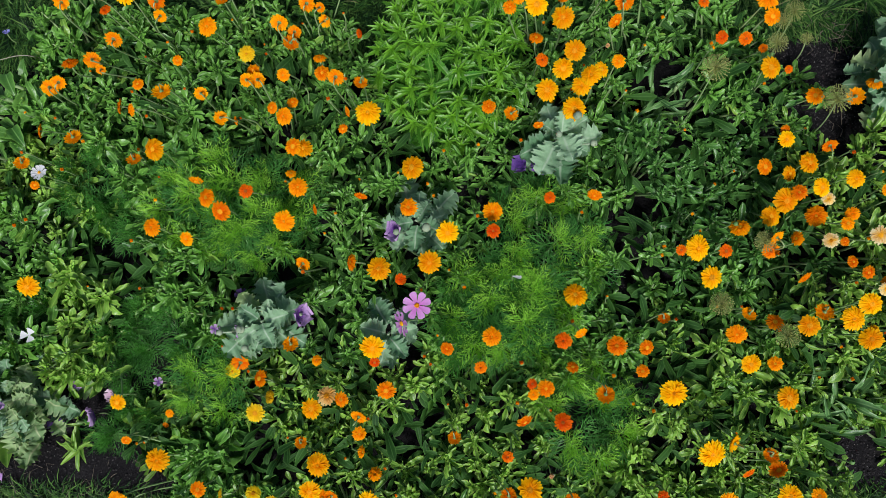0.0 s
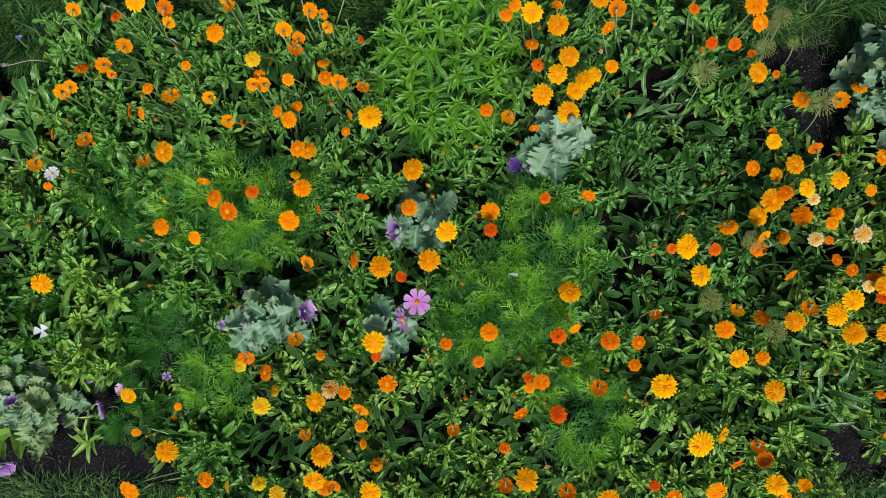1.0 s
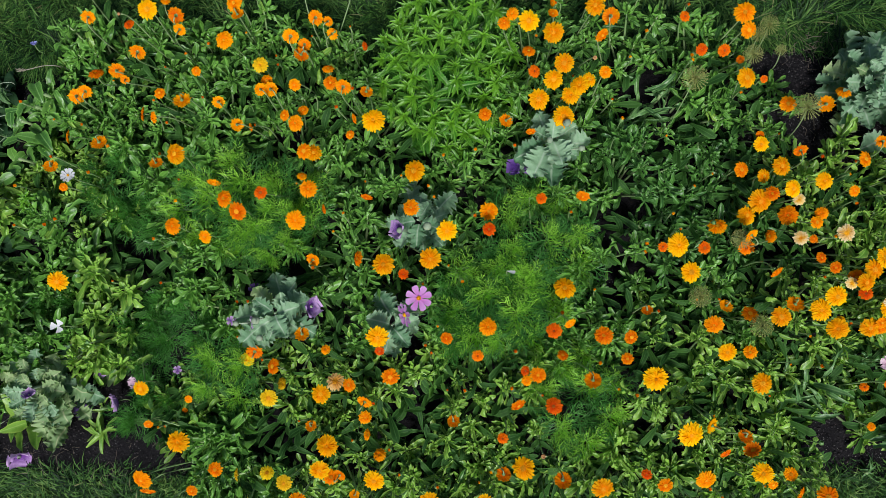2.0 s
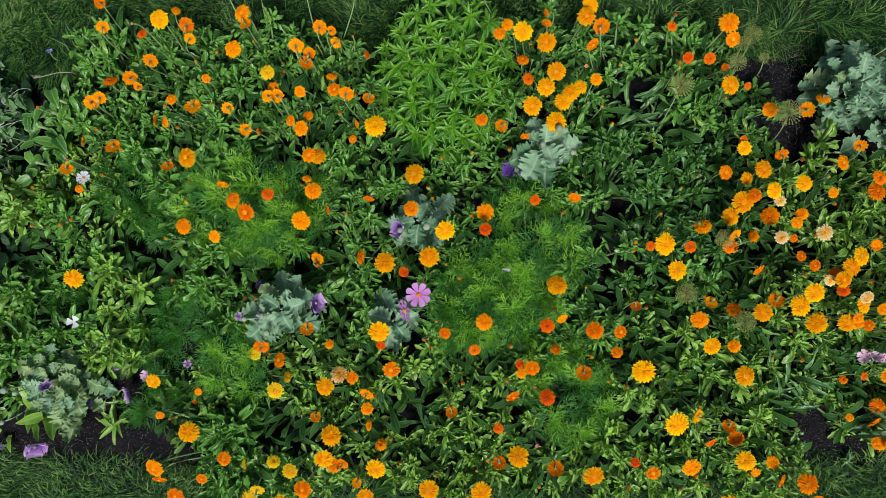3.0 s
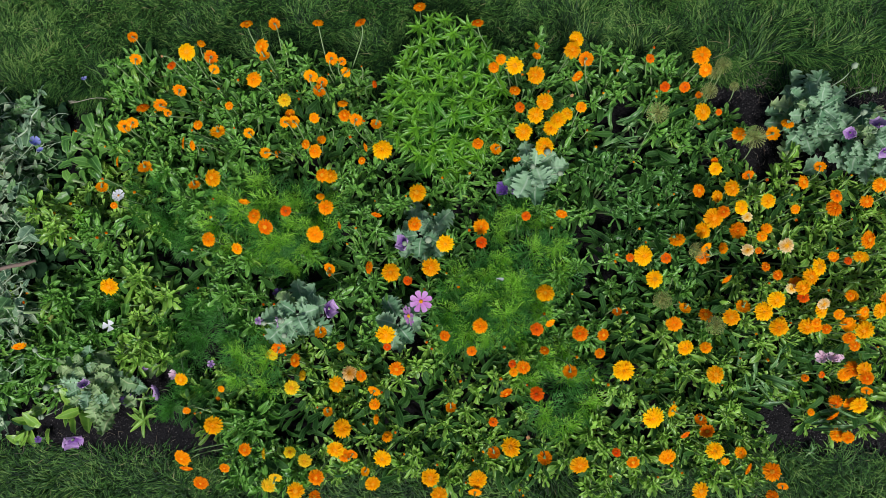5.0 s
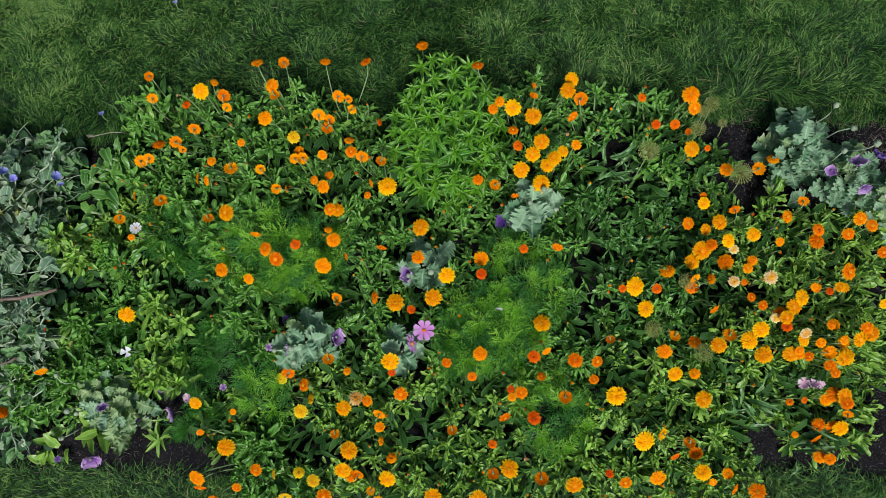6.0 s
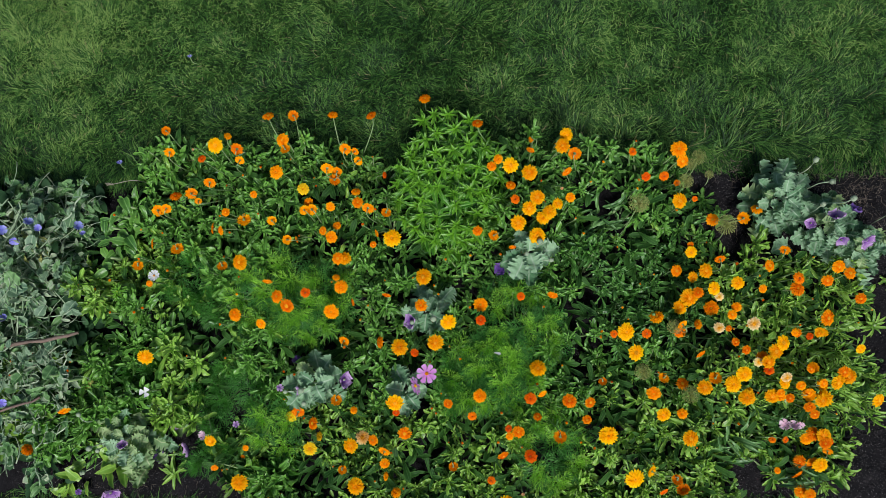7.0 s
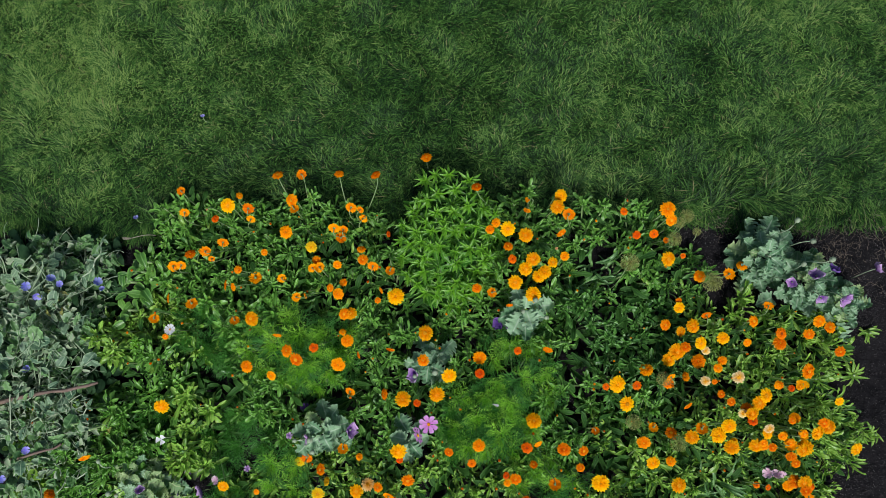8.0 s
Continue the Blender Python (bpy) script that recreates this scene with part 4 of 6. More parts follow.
def seed_head_plant(x, y, z, d, bx, by, k):
    plant = thing("allium_seed_head", x + bx, y + by, 0, "dry yellowish starry allium seed head on a thin stalk", "seed head", "allium seed heads")
    piece("seed_head", UMBELS[k % 3], plant, Matrix.Translation((-bx, -by, z)) @ Matrix.Scale(d / 2, 4))
    pts = bezier((0, 0, 0), (0, 0, z * 0.4), (-bx * 0.6, -by * 0.6, z * 0.8), (-bx, -by, z), 6)
    piece("stalk", to_mesh("stalk", *tube(pts, 0.0018, 5), STEM), plant)


# ---- broad strap leaves ----
STRAP_MESH = [to_mesh("leaf", *arched_leaf(lance, RNG.uniform(0.13, 0.2), 14, 4, RNG.uniform(0.3, 1.0), RNG.uniform(0.6, 2.0), 0.3, RNG, RNG.uniform(-1.2, 1.2)), STRAP, 4) for _ in range(7)]
BROAD_LEAF = [to_mesh("leaf", *arched_leaf(ovate, RNG.uniform(0.42, 0.55), 12, 4, RNG.uniform(0.2, 0.6), RNG.uniform(0.1, 1.0), 0.15, RNG, RNG.uniform(-0.3, 0.3)), LEAF[2], 4) for _ in range(6)]
SEED_LEAF = [to_mesh("leaf", *arched_leaf(ovate, RNG.uniform(0.22, 0.32), 10, 4, RNG.uniform(0.3, 0.9), RNG.uniform(0.2, 1.3), 0.15, RNG, RNG.uniform(-0.4, 0.4)), LEAF[2], 4) for _ in range(6)]


ROUND_MESH = [to_mesh("leaf", *leaf_geo(ovate, RNG.uniform(0.52, 0.66), 9, 4, RNG.uniform(0.05, 0.3), RNG.uniform(0, 0.5), 0.1, rng=RNG), LEAF[1], 4) for _ in range(4)]


def strap_plant(x, y, n, l0, l1, a0, a1, h, label, shapes=STRAP_MESH):
    rng = random.Random(int(x * 999) + int(y * 777))
    plant = thing("broad_leaved_plant", x, y, 0, label, "green plant")
    for i in range(n):
        wide = 0.06 if h > 0.08 else 0.012
        p = Vector((rng.uniform(-wide, wide), rng.uniform(-wide, wide), h * rng.uniform(0.2, 1)))
        piece("leaf", rng.choice(shapes), plant, aim(p, rng.uniform(a0, a1), rng.uniform(0, 45) if h > 0.08 else rng.uniform(-4, 32), rng.uniform(l0, l1), rng.uniform(-25, 25)))
    piece("stem", to_mesh("stem", *tube(bezier((0, 0, 0), (0, 0, h * 0.3), (0.01, 0, h * 0.6), (0, 0, h), 4), 0.005, 6), STEM), plant)


def small_flower(x, y, z, d, tilt, facing, petals, name, label, category, centre=None, leaves=5):
    rng = random.Random(int(x * 1000) + 31 * int(y * 1000))
    plant = thing(name, x, y, 0, label, category)
    stalked_flower(plant, petals, 0, 0, z, d, tilt, facing, rng, centre, (0.02, -0.02, 0))
    for i in range(leaves):
        piece("leaf", rng.choice(LEAF_MESH[0]), plant, aim((0.01, -0.01, 0.02 + z * 0.12 * i), 137 * i, 30, 0.035))


def pea_shoot(x, y, way, label):
    """A pale flowering shoot: a curved stem through the places in way, curled narrow leaves and a head of buds."""
    rng = random.Random(77)
    plant = thing("sweet_pea_shoot", x, y, 0, label, "climbing plant", "sweet peas")
    pts = [Vector((0, 0, 0))] + [Vector((a - x, b - y, c)) for a, b, c in way]
    line = [p for k in range(len(pts) - 1) for p in (pts[k], pts[k].lerp(pts[k + 1], 0.33) + Vector((0.004, -0.003, 0.004)), pts[k].lerp(pts[k + 1], 0.66) + Vector((-0.003, 0.003, 0.004)))] + [pts[-1]]
    st = piece("stem", to_mesh("stem", *tube(line, 0.0032, 6), PEA_STEM), plant)
    for k in range(4, len(line)):
        for _ in range(2):
            piece("leaf", rng.choice(NARROW_PEA), st, aim(line[k], rng.uniform(0, 360), rng.uniform(-10, 40), rng.uniform(0.025, 0.05), rng.uniform(-40, 40)))
    for k in range(9):
        m = Matrix.Translation(line[-1] + Vector((rng.uniform(-0.022, 0.022), rng.uniform(-0.016, 0.016), rng.uniform(-0.01, 0.012))))
        piece("bud", BUD, st, m @ Euler((rng.uniform(-1, 1), rng.uniform(-1, 1), 0)).to_matrix().to_4x4() @ Matrix.Scale(rng.uniform(0.008, 0.013), 4))


def small_herb(x, y, z, spread, shoots, label):
    rng = random.Random(int(x * 1000))
    plant = thing("leafy_herb", x, y, 0, label, "green plant")
    for _ in range(shoots):
        tip = Vector((rng.uniform(-spread, spread), rng.uniform(-spread, spread), z * rng.uniform(0.9, 1.05)))
        st = piece("stem", to_mesh("stem", *tube(bezier((0, 0, 0), (tip.x * 0.4, tip.y * 0.4, z * 0.4), (tip.x, tip.y, z * 0.7), tip, 5), 0.0016, 5), LANCE), plant)
        piece("tip_leaves", rng.choice(HERB_TIP), st, Matrix.Translation(tip) @ Euler((rng.uniform(-0.3, 0.3), rng.uniform(-0.3, 0.3), rng.uniform(0, 6))).to_matrix().to_4x4() @ Matrix.Scale(rng.uniform(0.028, 0.036), 4))


def dry_stalk(x0, y0, x1, y1, z, label):
    """A dead grass stalk caught on the grass, with a feathery tip."""
    rng = random.Random(5)
    plant = thing("dry_stalk", x0, y0, 0, label, "stalk")
    d = Vector((x1 - x0, y1 - y0, z * 0.2))
    pts = [Vector((0, 0, z)) + d * (i / 8) + Vector((0, 0.006 * math.sin(i * 0.6), 0.008 * math.sin(i * 0.4))) for i in range(9)]
    piece("stem", to_mesh("stem", *tube([Vector((0, 0, 0))] + pts, 0.0013, 5), PALE_STRAW), plant)
    g = Geo()
    for _ in range(26):
        p = pts[7].lerp(pts[8], rng.random())
        e = p + d.normalized() * rng.uniform(0.008, 0.02) + Vector((rng.uniform(-1, 1), rng.uniform(-1, 1), rng.uniform(-0.3, 1))) * 0.006
        g.add(*tube([p, e], 0.0008, 3))
    piece("seed_tip", g.mesh("seed_tip", PALE_STRAW), plant)


def stake(x0, y0, z0, x1, y1, z1, r, label):
    rng = random.Random(int(x0 * 100))
    s = thing("garden_stake", x0, y0, z0, label, "stake")
    a, b = Vector((0, 0, 0)), Vector((x1 - x0, y1 - y0, z1 - z0))
    pts = [a.lerp(b, i / 12) + Vector((rng.uniform(-1, 1), rng.uniform(-1, 1), rng.uniform(-1, 1))) * 0.0035 + Vector((0, 1, 0)) * 0.012 * math.sin(i * 0.42) for i in range(13)]
    piece("stick", to_mesh("stick", *tube(pts, [r * rng.uniform(0.85, 1.2) * (1 - 0.03 * i) for i in range(13)], 8), BARK), s)


# ---- ground, bed soil, lawn ----
def bed_edge_top(x):
    return 0.69 + 0.02 * math.sin(x * 2.1 + 0.5) + 0.012 * math.sin(x * 9) + 0.02 * max(0, x)


def bed_edge_low(x):
    return -0.585 + 0.012 * math.sin(x * 7 + 1) + 0.02 * math.sin(x * 1.7)


def soil_height(x, y):
    lo, hi = bed_edge_low(x) - 0.02, bed_edge_top(x) + 0.02
    edge = max(0, min(1, min(y - lo, hi - y) * 7))
    return -0.005 + 0.018 * edge + edge * (0.016 * noise.noise((x * 6, y * 6, 0)) + 0.01 * noise.noise((x * 22, y * 22, 3)) + 0.006 * noise.noise((x * 37, y * 37, 7)))


def build_ground():
    me = to_mesh("ground", [(-400, -400, -0.012), (400, -400, -0.012), (400, 400, -0.012), (-400, 400, -0.012)], [(0, 1, 2, 3)], TURF)
    tagged(new("ground", me), "flat grass-covered ground round the flower bed", "ground", kind="structure")
    nx, ny = 620, 140
    v, f = [], []
    for i in range(nx + 1):
        x = -3.2 + 6.4 * i / nx
        lo, hi = bed_edge_low(x) - 0.02, bed_edge_top(x) + 0.02
        for j in range(ny + 1):
            u = j / ny
            y = lo + (hi - lo) * u
            v.append((x, y, soil_height(x, y)))
    for i in range(nx):
        for j in range(ny):
            a = i * (ny + 1) + j
            f.append((a, a + ny + 1, a + ny + 2, a + 1))
    tagged(new("bed_soil", to_mesh("bed_soil", v, f, SOIL)), "dark crumbly damp soil of the flower bed", "soil", kind="structure")


def grass_blades(name, label, count, sample, length, seed, lean=1.0, towards=None):
    """Curved blades of grass in one mesh; sample gives their roots."""
    rs = np.random.RandomState(seed)
    x, y = sample(rs, count)
    n = len(x)
    flow = 2.0 * np.sin(x * 2.3 + 1.3 * np.sin(y * 2.9)) + 1.6 * np.cos(y * 4.1 + x * 1.7) + 1.2 * np.sin(x * 17.0 - y * 11.0 + 2.0 * np.sin(y * 9.0)) + 1.0 * np.cos(y * 23.0 + x * 13.0)
    a = flow + rs.normal(0, 0.8, n) if towards is None else towards + 0.25 * flow + rs.normal(0, 0.4, n)
    patch = 0.8 + 0.3 * np.sin(x * 3.3 + y * 2.1) * np.cos(y * 4.2 - x * 1.3) + 0.3 * np.sin(x * 21 + 3 * np.sin(y * 13)) * np.sin(y * 26 + 2 * np.sin(x * 17))
    ln = length * patch * rs.uniform(0.55, 1.35, n)
    w = rs.uniform(0.0009, 0.002, n)
    dx, dy = np.cos(a), np.sin(a)
    flat = 0.5 + 0.5 * np.clip(0.55 * np.abs(x + 0.2) + 0.4 * np.sin(x * 5.1 + y * 3.7) * np.sin(y * 6.3 - x * 2.2), -0.6, 1.0)
    bend = lean * np.clip(rs.uniform(0.15, 0.7, n) + 0.5 * flat, 0.1, 1.0)
    V = np.zeros((n, 7, 3))
    for k, (s, taper) in enumerate(((0.0, 0.8), (0.35, 1.0), (0.7, 0.8))):
        px, py = x + dx * ln * s * bend * (0.4 + 0.6 * s), y + dy * ln * s * bend * (0.4 + 0.6 * s)
        pz = ln * s * (1 - 0.55 * bend * s) * 0.75 - 0.012 * (s == 0)
        for j, sg in enumerate((-1, 1)):
            V[:, 2 * k + j] = np.stack((px - dy * w * taper * sg, py + dx * w * taper * sg, pz), 1)
    V[:, 6] = np.stack((x + dx * ln * bend, y + dy * ln * bend, ln * (1 - 0.65 * bend) * 0.75), 1)
    T = np.array([(0, 1, 3), (0, 3, 2), (2, 3, 5), (2, 5, 4), (4, 5, 6)])
    I = (T[None] + 7 * np.arange(n)[:, None, None]).reshape(-1)
    me = bpy.data.meshes.new(name)
    me.vertices.add(n * 7)
    me.vertices.foreach_set("co", V.reshape(-1))
    me.loops.add(len(I))
    me.loops.foreach_set("vertex_index", I)
    me.polygons.add(len(I) // 3)
    me.polygons.foreach_set("loop_start", np.arange(0, len(I), 3))
    me.polygons.foreach_set("use_smooth", np.ones(len(I) // 3, bool))
    me.update(calc_edges=True)
    me.materials.append(BLADE)
    return tagged(new(name, me), label, "grass", kind="stuff")


def far_lawn(rs, n):
    x, y = rs.uniform(-2.3, 2.2, n) + rs.normal(0, 0.22, n), 0.62 + np.abs(1.55 * rs.random_sample(n) + rs.normal(0, 0.16, n))
    k = n // 9
    x[:k], y[:k] = rs.normal(0, 2.1, k), 0.62 + np.abs(rs.normal(1.1, 1.1, k))
    keep = y > np.array([bed_edge_top(q) for q in x]) - 0.015 + rs.uniform(-0.02, 0.02, n)
    return x[keep], y[keep]


def near_lawn(rs, n):
    x, y = rs.uniform(-2.1, 1.9, n) + rs.normal(0, 0.2, n), -0.5 - np.abs(0.55 * rs.random_sample(n) + rs.normal(0, 0.1, n))
    k = n // 6
    x[:k], y[:k] = rs.normal(0, 1.7, k), -0.55 - np.abs(rs.normal(0.6, 0.5, k))
    keep = y < np.array([bed_edge_low(q) for q in x]) + 0.015 + rs.uniform(-0.02, 0.02, n)
    return x[keep], y[keep]


def edge_tufts(rs, n):
    c = rs.uniform(-2.2, 2.0, 150)
    k = rs.randint(0, 150, n)
    x = c[k] + rs.normal(0, 0.03, n)
    y = np.array([bed_edge_top(q) for q in x]) + 0.015 + np.abs(rs.normal(0, 0.04, n))
    return x, y


BARE = [(0.8, 1.8, 0.25, 0.72), (0.8, 1.8, 0.25, 0.72), (-1.85, -0.85, -0.62, -0.15), (0.9, 1.7, -0.62, -0.25), (1.35, 1.85, -0.6, 0.5), (-1.9, -1.2, -0.3, 0.68), (-1.2, 0.9, -0.5, 0.55)]


TUFTS = [(0.42, 0.83), (-0.68, 0.84), (-1.3, 0.78), (1.16, 0.82), (-0.42, 0.8), (0.95, 0.8)]


def tufts(rs, n):
    c = np.array(TUFTS)[rs.randint(0, len(TUFTS), n)]
    return c[:, 0] + rs.normal(0, 0.07, n), c[:, 1] + rs.normal(0, 0.03, n)


def crumbs(name, label, mat, count, lo, hi, seed, flat=1.0):
    rng = random.Random(seed)
    g = Geo()
    for i in range(count):
        x0, x1, y0, y1 = BARE[i % len(BARE)]
        x, y = rng.uniform(x0, x1), rng.uniform(y0, y1)
        if not bed_edge_low(x) + 0.01 < y < bed_edge_top(x) - 0.01:
            continue
        s = lo + (hi - lo) * rng.random() ** 2.5
        e = Euler((rng.uniform(0, 6), rng.uniform(0, 6), rng.uniform(0, 6))).to_matrix()
        c = Vector((x, y, soil_height(x, y) + s * 0.25))
        g.add([c + e @ Vector((o[0] * s * rng.uniform(0.7, 1.2), o[1] * s * rng.uniform(0.6, 1.1), o[2] * s * flat)) for o in ((1, 0, 0), (-1, 0, 0), (0, 1, 0), (0, -1, 0), (0, 0, 1), (0, 0, -1))], [(0, 2, 4), (2, 1, 4), (1, 3, 4), (3, 0, 4), (2, 0, 5), (1, 2, 5), (3, 1, 5), (0, 3, 5)])
    tagged(new(name, g.mesh(name, mat)), label, "soil", kind="stuff")


STRAW_HEAPS = [(1.5, 0.62), (1.43, 0.55), (1.58, 0.68), (1.3, 0.66), (1.0, 0.72)]


def straw_litter(count, seed):
    rng = random.Random(seed)
    g = Geo()
    for _ in range(count):
        x = rng.choice((rng.uniform(0.95, 1.9), rng.uniform(1.25, 1.85), rng.uniform(1.35, 1.85), rng.uniform(-1.7, -0.9)))
        y = rng.uniform(bed_edge_top(x) - 0.3, bed_edge_top(x) + 0.01) if x > 0 else rng.uniform(bed_edge_low(x), bed_edge_low(x) + 0.1)
        if rng.random() < 0.45:
            cx, cy = STRAW_HEAPS[rng.randrange(len(STRAW_HEAPS))]
            x, y = rng.gauss(cx, 0.05), rng.gauss(cy, 0.035)
        a, ln = rng.uniform(0, 6.3), rng.uniform(0.012, 0.05)
        p, d = Vector((x, y, 0.03)), Vector((math.cos(a), math.sin(a), 0)) * ln
        b = Vector((-d.y, d.x, 0.1 * ln)) * rng.uniform(-0.7, 0.7)
        g.add(*tube([p, p + d * 0.5 + b, p + d + Vector((0, 0, rng.uniform(-0.005, 0.02)))], 0.00065, 3))
    tagged(new("straw_litter", g.mesh("straw_litter", STRAW)), "dry straw and dead stalks on the soil", "litter", kind="stuff")


build_ground()
crumbs("soil_crumbs", "dark soil crumbs on the bed", CRUMB, 26000, 0.001, 0.0055, 4)
crumbs("soil_grit", "pale grit scattered over the soil", GRIT, 11000, 0.0006, 0.0024, 5)
straw_litter(380, 6)
grass_blades("lawn_grass", "uneven green lawn with long bent blades", 250000, far_lawn, 0.05, 1)
grass_blades("lawn_strip", "uneven green lawn along the lower side of the bed", 60000, near_lawn, 0.052, 2)
grass_blades("edge_grass", "longer grass leaning over the edge of the bed", 14000, edge_tufts, 0.075, 3, 1.0, -1.5)
grass_blades("grass_tufts", "tufts of longer unmown grass beside the bed", 2600, tufts, 0.105, 8)

# ---- the planting ----
# where other plants or bare soil keep the calendulas away: x, y and two half widths
CLEAR = [
    (-0.687, 0.233, 0.19, 0.12),
    (-0.609, 0.170, 0.11, 0.10),
    (0.167, 0.076, 0.12, 0.14),
    (0.079, -0.065, 0.15, 0.12),
    (-0.047, -0.084, 0.08, 0.10),
    (-1.079, 0.292, 0.09, 0.09),
    (-0.899, -0.124, 0.09, 0.08),
    (-0.754, -0.270, 0.08, 0.10),
    (0.285, -0.353, 0.10, 0.13),
    (-1.091, -0.421, 0.03, 0.03),
    (-1.284, -0.087, 0.06, 0.04),
    (-1.009, 0.178, 0.05, 0.05),
    (-0.087, 0.607, 0.17, 0.24),
    (-0.562, -0.093, 0.10, 0.10),
    (-0.168, 0.165, 0.07, 0.07),
    (0.198, 0.378, 0.07, 0.07),
    (-0.243, -0.128, 0.07, 0.07),
]
CLEAR += [
    (-0.180, 0.900, 0.06, 0.06),
    (-0.694, -0.007, 0.06, 0.04),
    (-0.932, -0.238, 0.05, 0.05),
    (0.407, -0.012, 0.05, 0.11),
    (0.345, 0.475, 0.05, 0.03),
    (-0.208, -0.438, 0.04, 0.04),
    (1.220, 0.465, 0.36, 0.07),
    (0.513, 0.549, 0.11, 0.09),
    (-1.267, -0.485, 0.31, 0.10),
    (1.026, -0.455, 0.09, 0.09),
    (-0.884, -0.228, 0.05, 0.05),
]
# shaded hollows between the bushes
GAPS = [
    (-1.459, 0.410, 0.04, 0.10),
    (-0.199, -0.424, 0.09, 0.07),
    (-1.449, 0.378, 0.10, 0.07),
    (-1.511, 0.428, 0.07, 0.09),
    (-1.036, 0.104, 0.09, 0.09),
    (-1.341, 0.096, 0.07, 0.06),
    (-0.957, 0.037, 0.07, 0.09),
    (-0.656, 0.027, 0.05, 0.05),
    (-1.002, -0.125, 0.07, 0.09),
    (-0.632, -0.461, 0.09, 0.08),
    (-0.518, -0.497, 0.06, 0.06),
    (-0.407, -0.114, 0.09, 0.06),
    (-0.133, -0.383, 0.05, 0.08),
    (0.379, 0.128, 0.06, 0.08),
    (0.586, 0.472, 0.09, 0.05),
    (0.364, 0.456, 0.06, 0.04),
    (0.502, -0.232, 0.11, 0.06),
    (-0.546, 0.592, 0.09, 0.05),
    (-0.324, 0.441, 0.07, 0.04),
    (-0.276, 0.330, 0.05, 0.05),
]
GAPS += [
    (0.698, 0.080, 0.04, 0.04),
    (-1.390, 0.427, 0.04, 0.04),
    (0.060, -0.645, 0.07, 0.04),
    (-1.541, 0.096, 0.07, 0.06),
    (0.593, -0.213, 0.05, 0.06),
    (0.741, -0.049, 0.04, 0.05),
    (0.026, 0.176, 0.05, 0.04),
    (-0.219, 0.386, 0.05, 0.06),
    (-1.015, 0.569, 0.07, 0.04),
    (-0.683, 0.662, 0.05, 0.03),
    (-0.467, 0.312, 0.04, 0.04),
    (0.417, 0.267, 0.05, 0.04),
    (0.043, -0.381, 0.06, 0.05),
    (0.190, -0.490, 0.06, 0.04),
    (0.571, -0.486, 0.06, 0.04),
    (-0.366, -0.569, 0.06, 0.04),
    (-1.145, 0.143, 0.05, 0.07),
    (0.871, 0.172, 0.04, 0.03),
]

calendula(-0.71, -0.53, 0.16, 0.16, 1, "leafy calendula with orange and yellow flowers, green leaves", [
    (-0.140, 0.072, 0.22, 0.065, "y", 6, 289),
    (-0.237, -0.032, 0.23, 0.062, "o", 24, 240),
    (-0.248, -0.081, 0.17, 0.047, "o", 59, 270),
    (-0.198, -0.128, 0.17, 0.055, "o", 21, 271),
    (-0.118, -0.078, 0.17, 0.036, "o", 21, 280),
    (-0.050, -0.016, 0.17, 0.047, "o", 7, 204),
    (0.023, -0.021, 0.20, 0.040, "Y", 63, 180),
    (0.107, -0.018, 0.19, 0.042, "Y", 34, 45),
    (0.066, -0.095, 0.21, 0.046, "Y", 144, 90),
    (0.030, -0.134, 0.17, 0.053, "Y", 21, 244),
    (0.123, -0.149, 0.17, 0.061, "y", 8, 271),
    (-0.254, 0.109, 0.16, 0.029, "o", 30, 300),
])
calendula(-0.45, -0.51, 0.16, 0.17, 2, "leafy calendula with orange and amber flowers, fresh light green leaves", [
    (-0.030, 0.093, 0.18, 0.036, "o", 150, 270),
    (0.030, 0.050, 0.24, 0.064, "y", 5, 174),
    (0.007, -0.019, 0.23, 0.060, "y", 16, 281),
    (0.033, -0.045, 0.20, 0.046, "o", 13, 15),
    (0.058, -0.039, 0.20, 0.040, "o", 144, 60),
    (0.094, -0.103, 0.17, 0.032, "o", 150, 225),
    (-0.098, -0.061, 0.21, 0.048, "Y", 4, 270),
    (-0.069, -0.125, 0.17, 0.057, "o", 6, 257),
    (-0.074, -0.186, 0.17, 0.042, "o", 24, 88),
])
calendula(-0.22, -0.52, 0.16, 0.15, 2, "leafy calendula with amber and orange flowers, fresh light green leaves", [
    (-0.062, 0.024, 0.18, 0.040, "o", 34, 120),
    (-0.073, -0.041, 0.21, 0.062, "y", 11, 249),
    (-0.110, -0.132, 0.17, 0.054, "y", 21, 315),
    (0.079, -0.111, 0.17, 0.064, "y", 4, 298),
])
calendula(-0.03, -0.53, 0.16, 0.16, 2, "leafy calendula with amber and orange flowers, fresh light green leaves", [
    (-0.082, -0.154, 0.17, 0.057, "y", 10, 255),
    (0.097, -0.003, 0.23, 0.044, "o", 150, 270),
    (0.045, -0.105, 0.17, 0.066, "y", 16, 306),
    (0.036, -0.144, 0.17, 0.047, "o", 137, 90),
])
calendula(0.19, -0.52, 0.16, 0.19, 2, "leafy calendula with faded and amber flowers, fresh light green leaves", [
    (-0.071, 0.014, 0.27, 0.065, "y", 20, 165),
    (-0.013, 0.034, 0.19, 0.030, "b", 15, 280),
    (0.038, -0.029, 0.22, 0.050, "o", 150, 270),
])
calendula(0.44, -0.54, 0.16, 0.16, 2, "leafy calendula with deep orange and amber flowers, fresh light green leaves", [
    (-0.094, -0.044, 0.17, 0.066, "y", 21, 295),
    (0.075, -0.030, 0.18, 0.044, "o", 10, 283),
    (0.013, 0.012, 0.23, 0.031, "d", 24, 198),
])
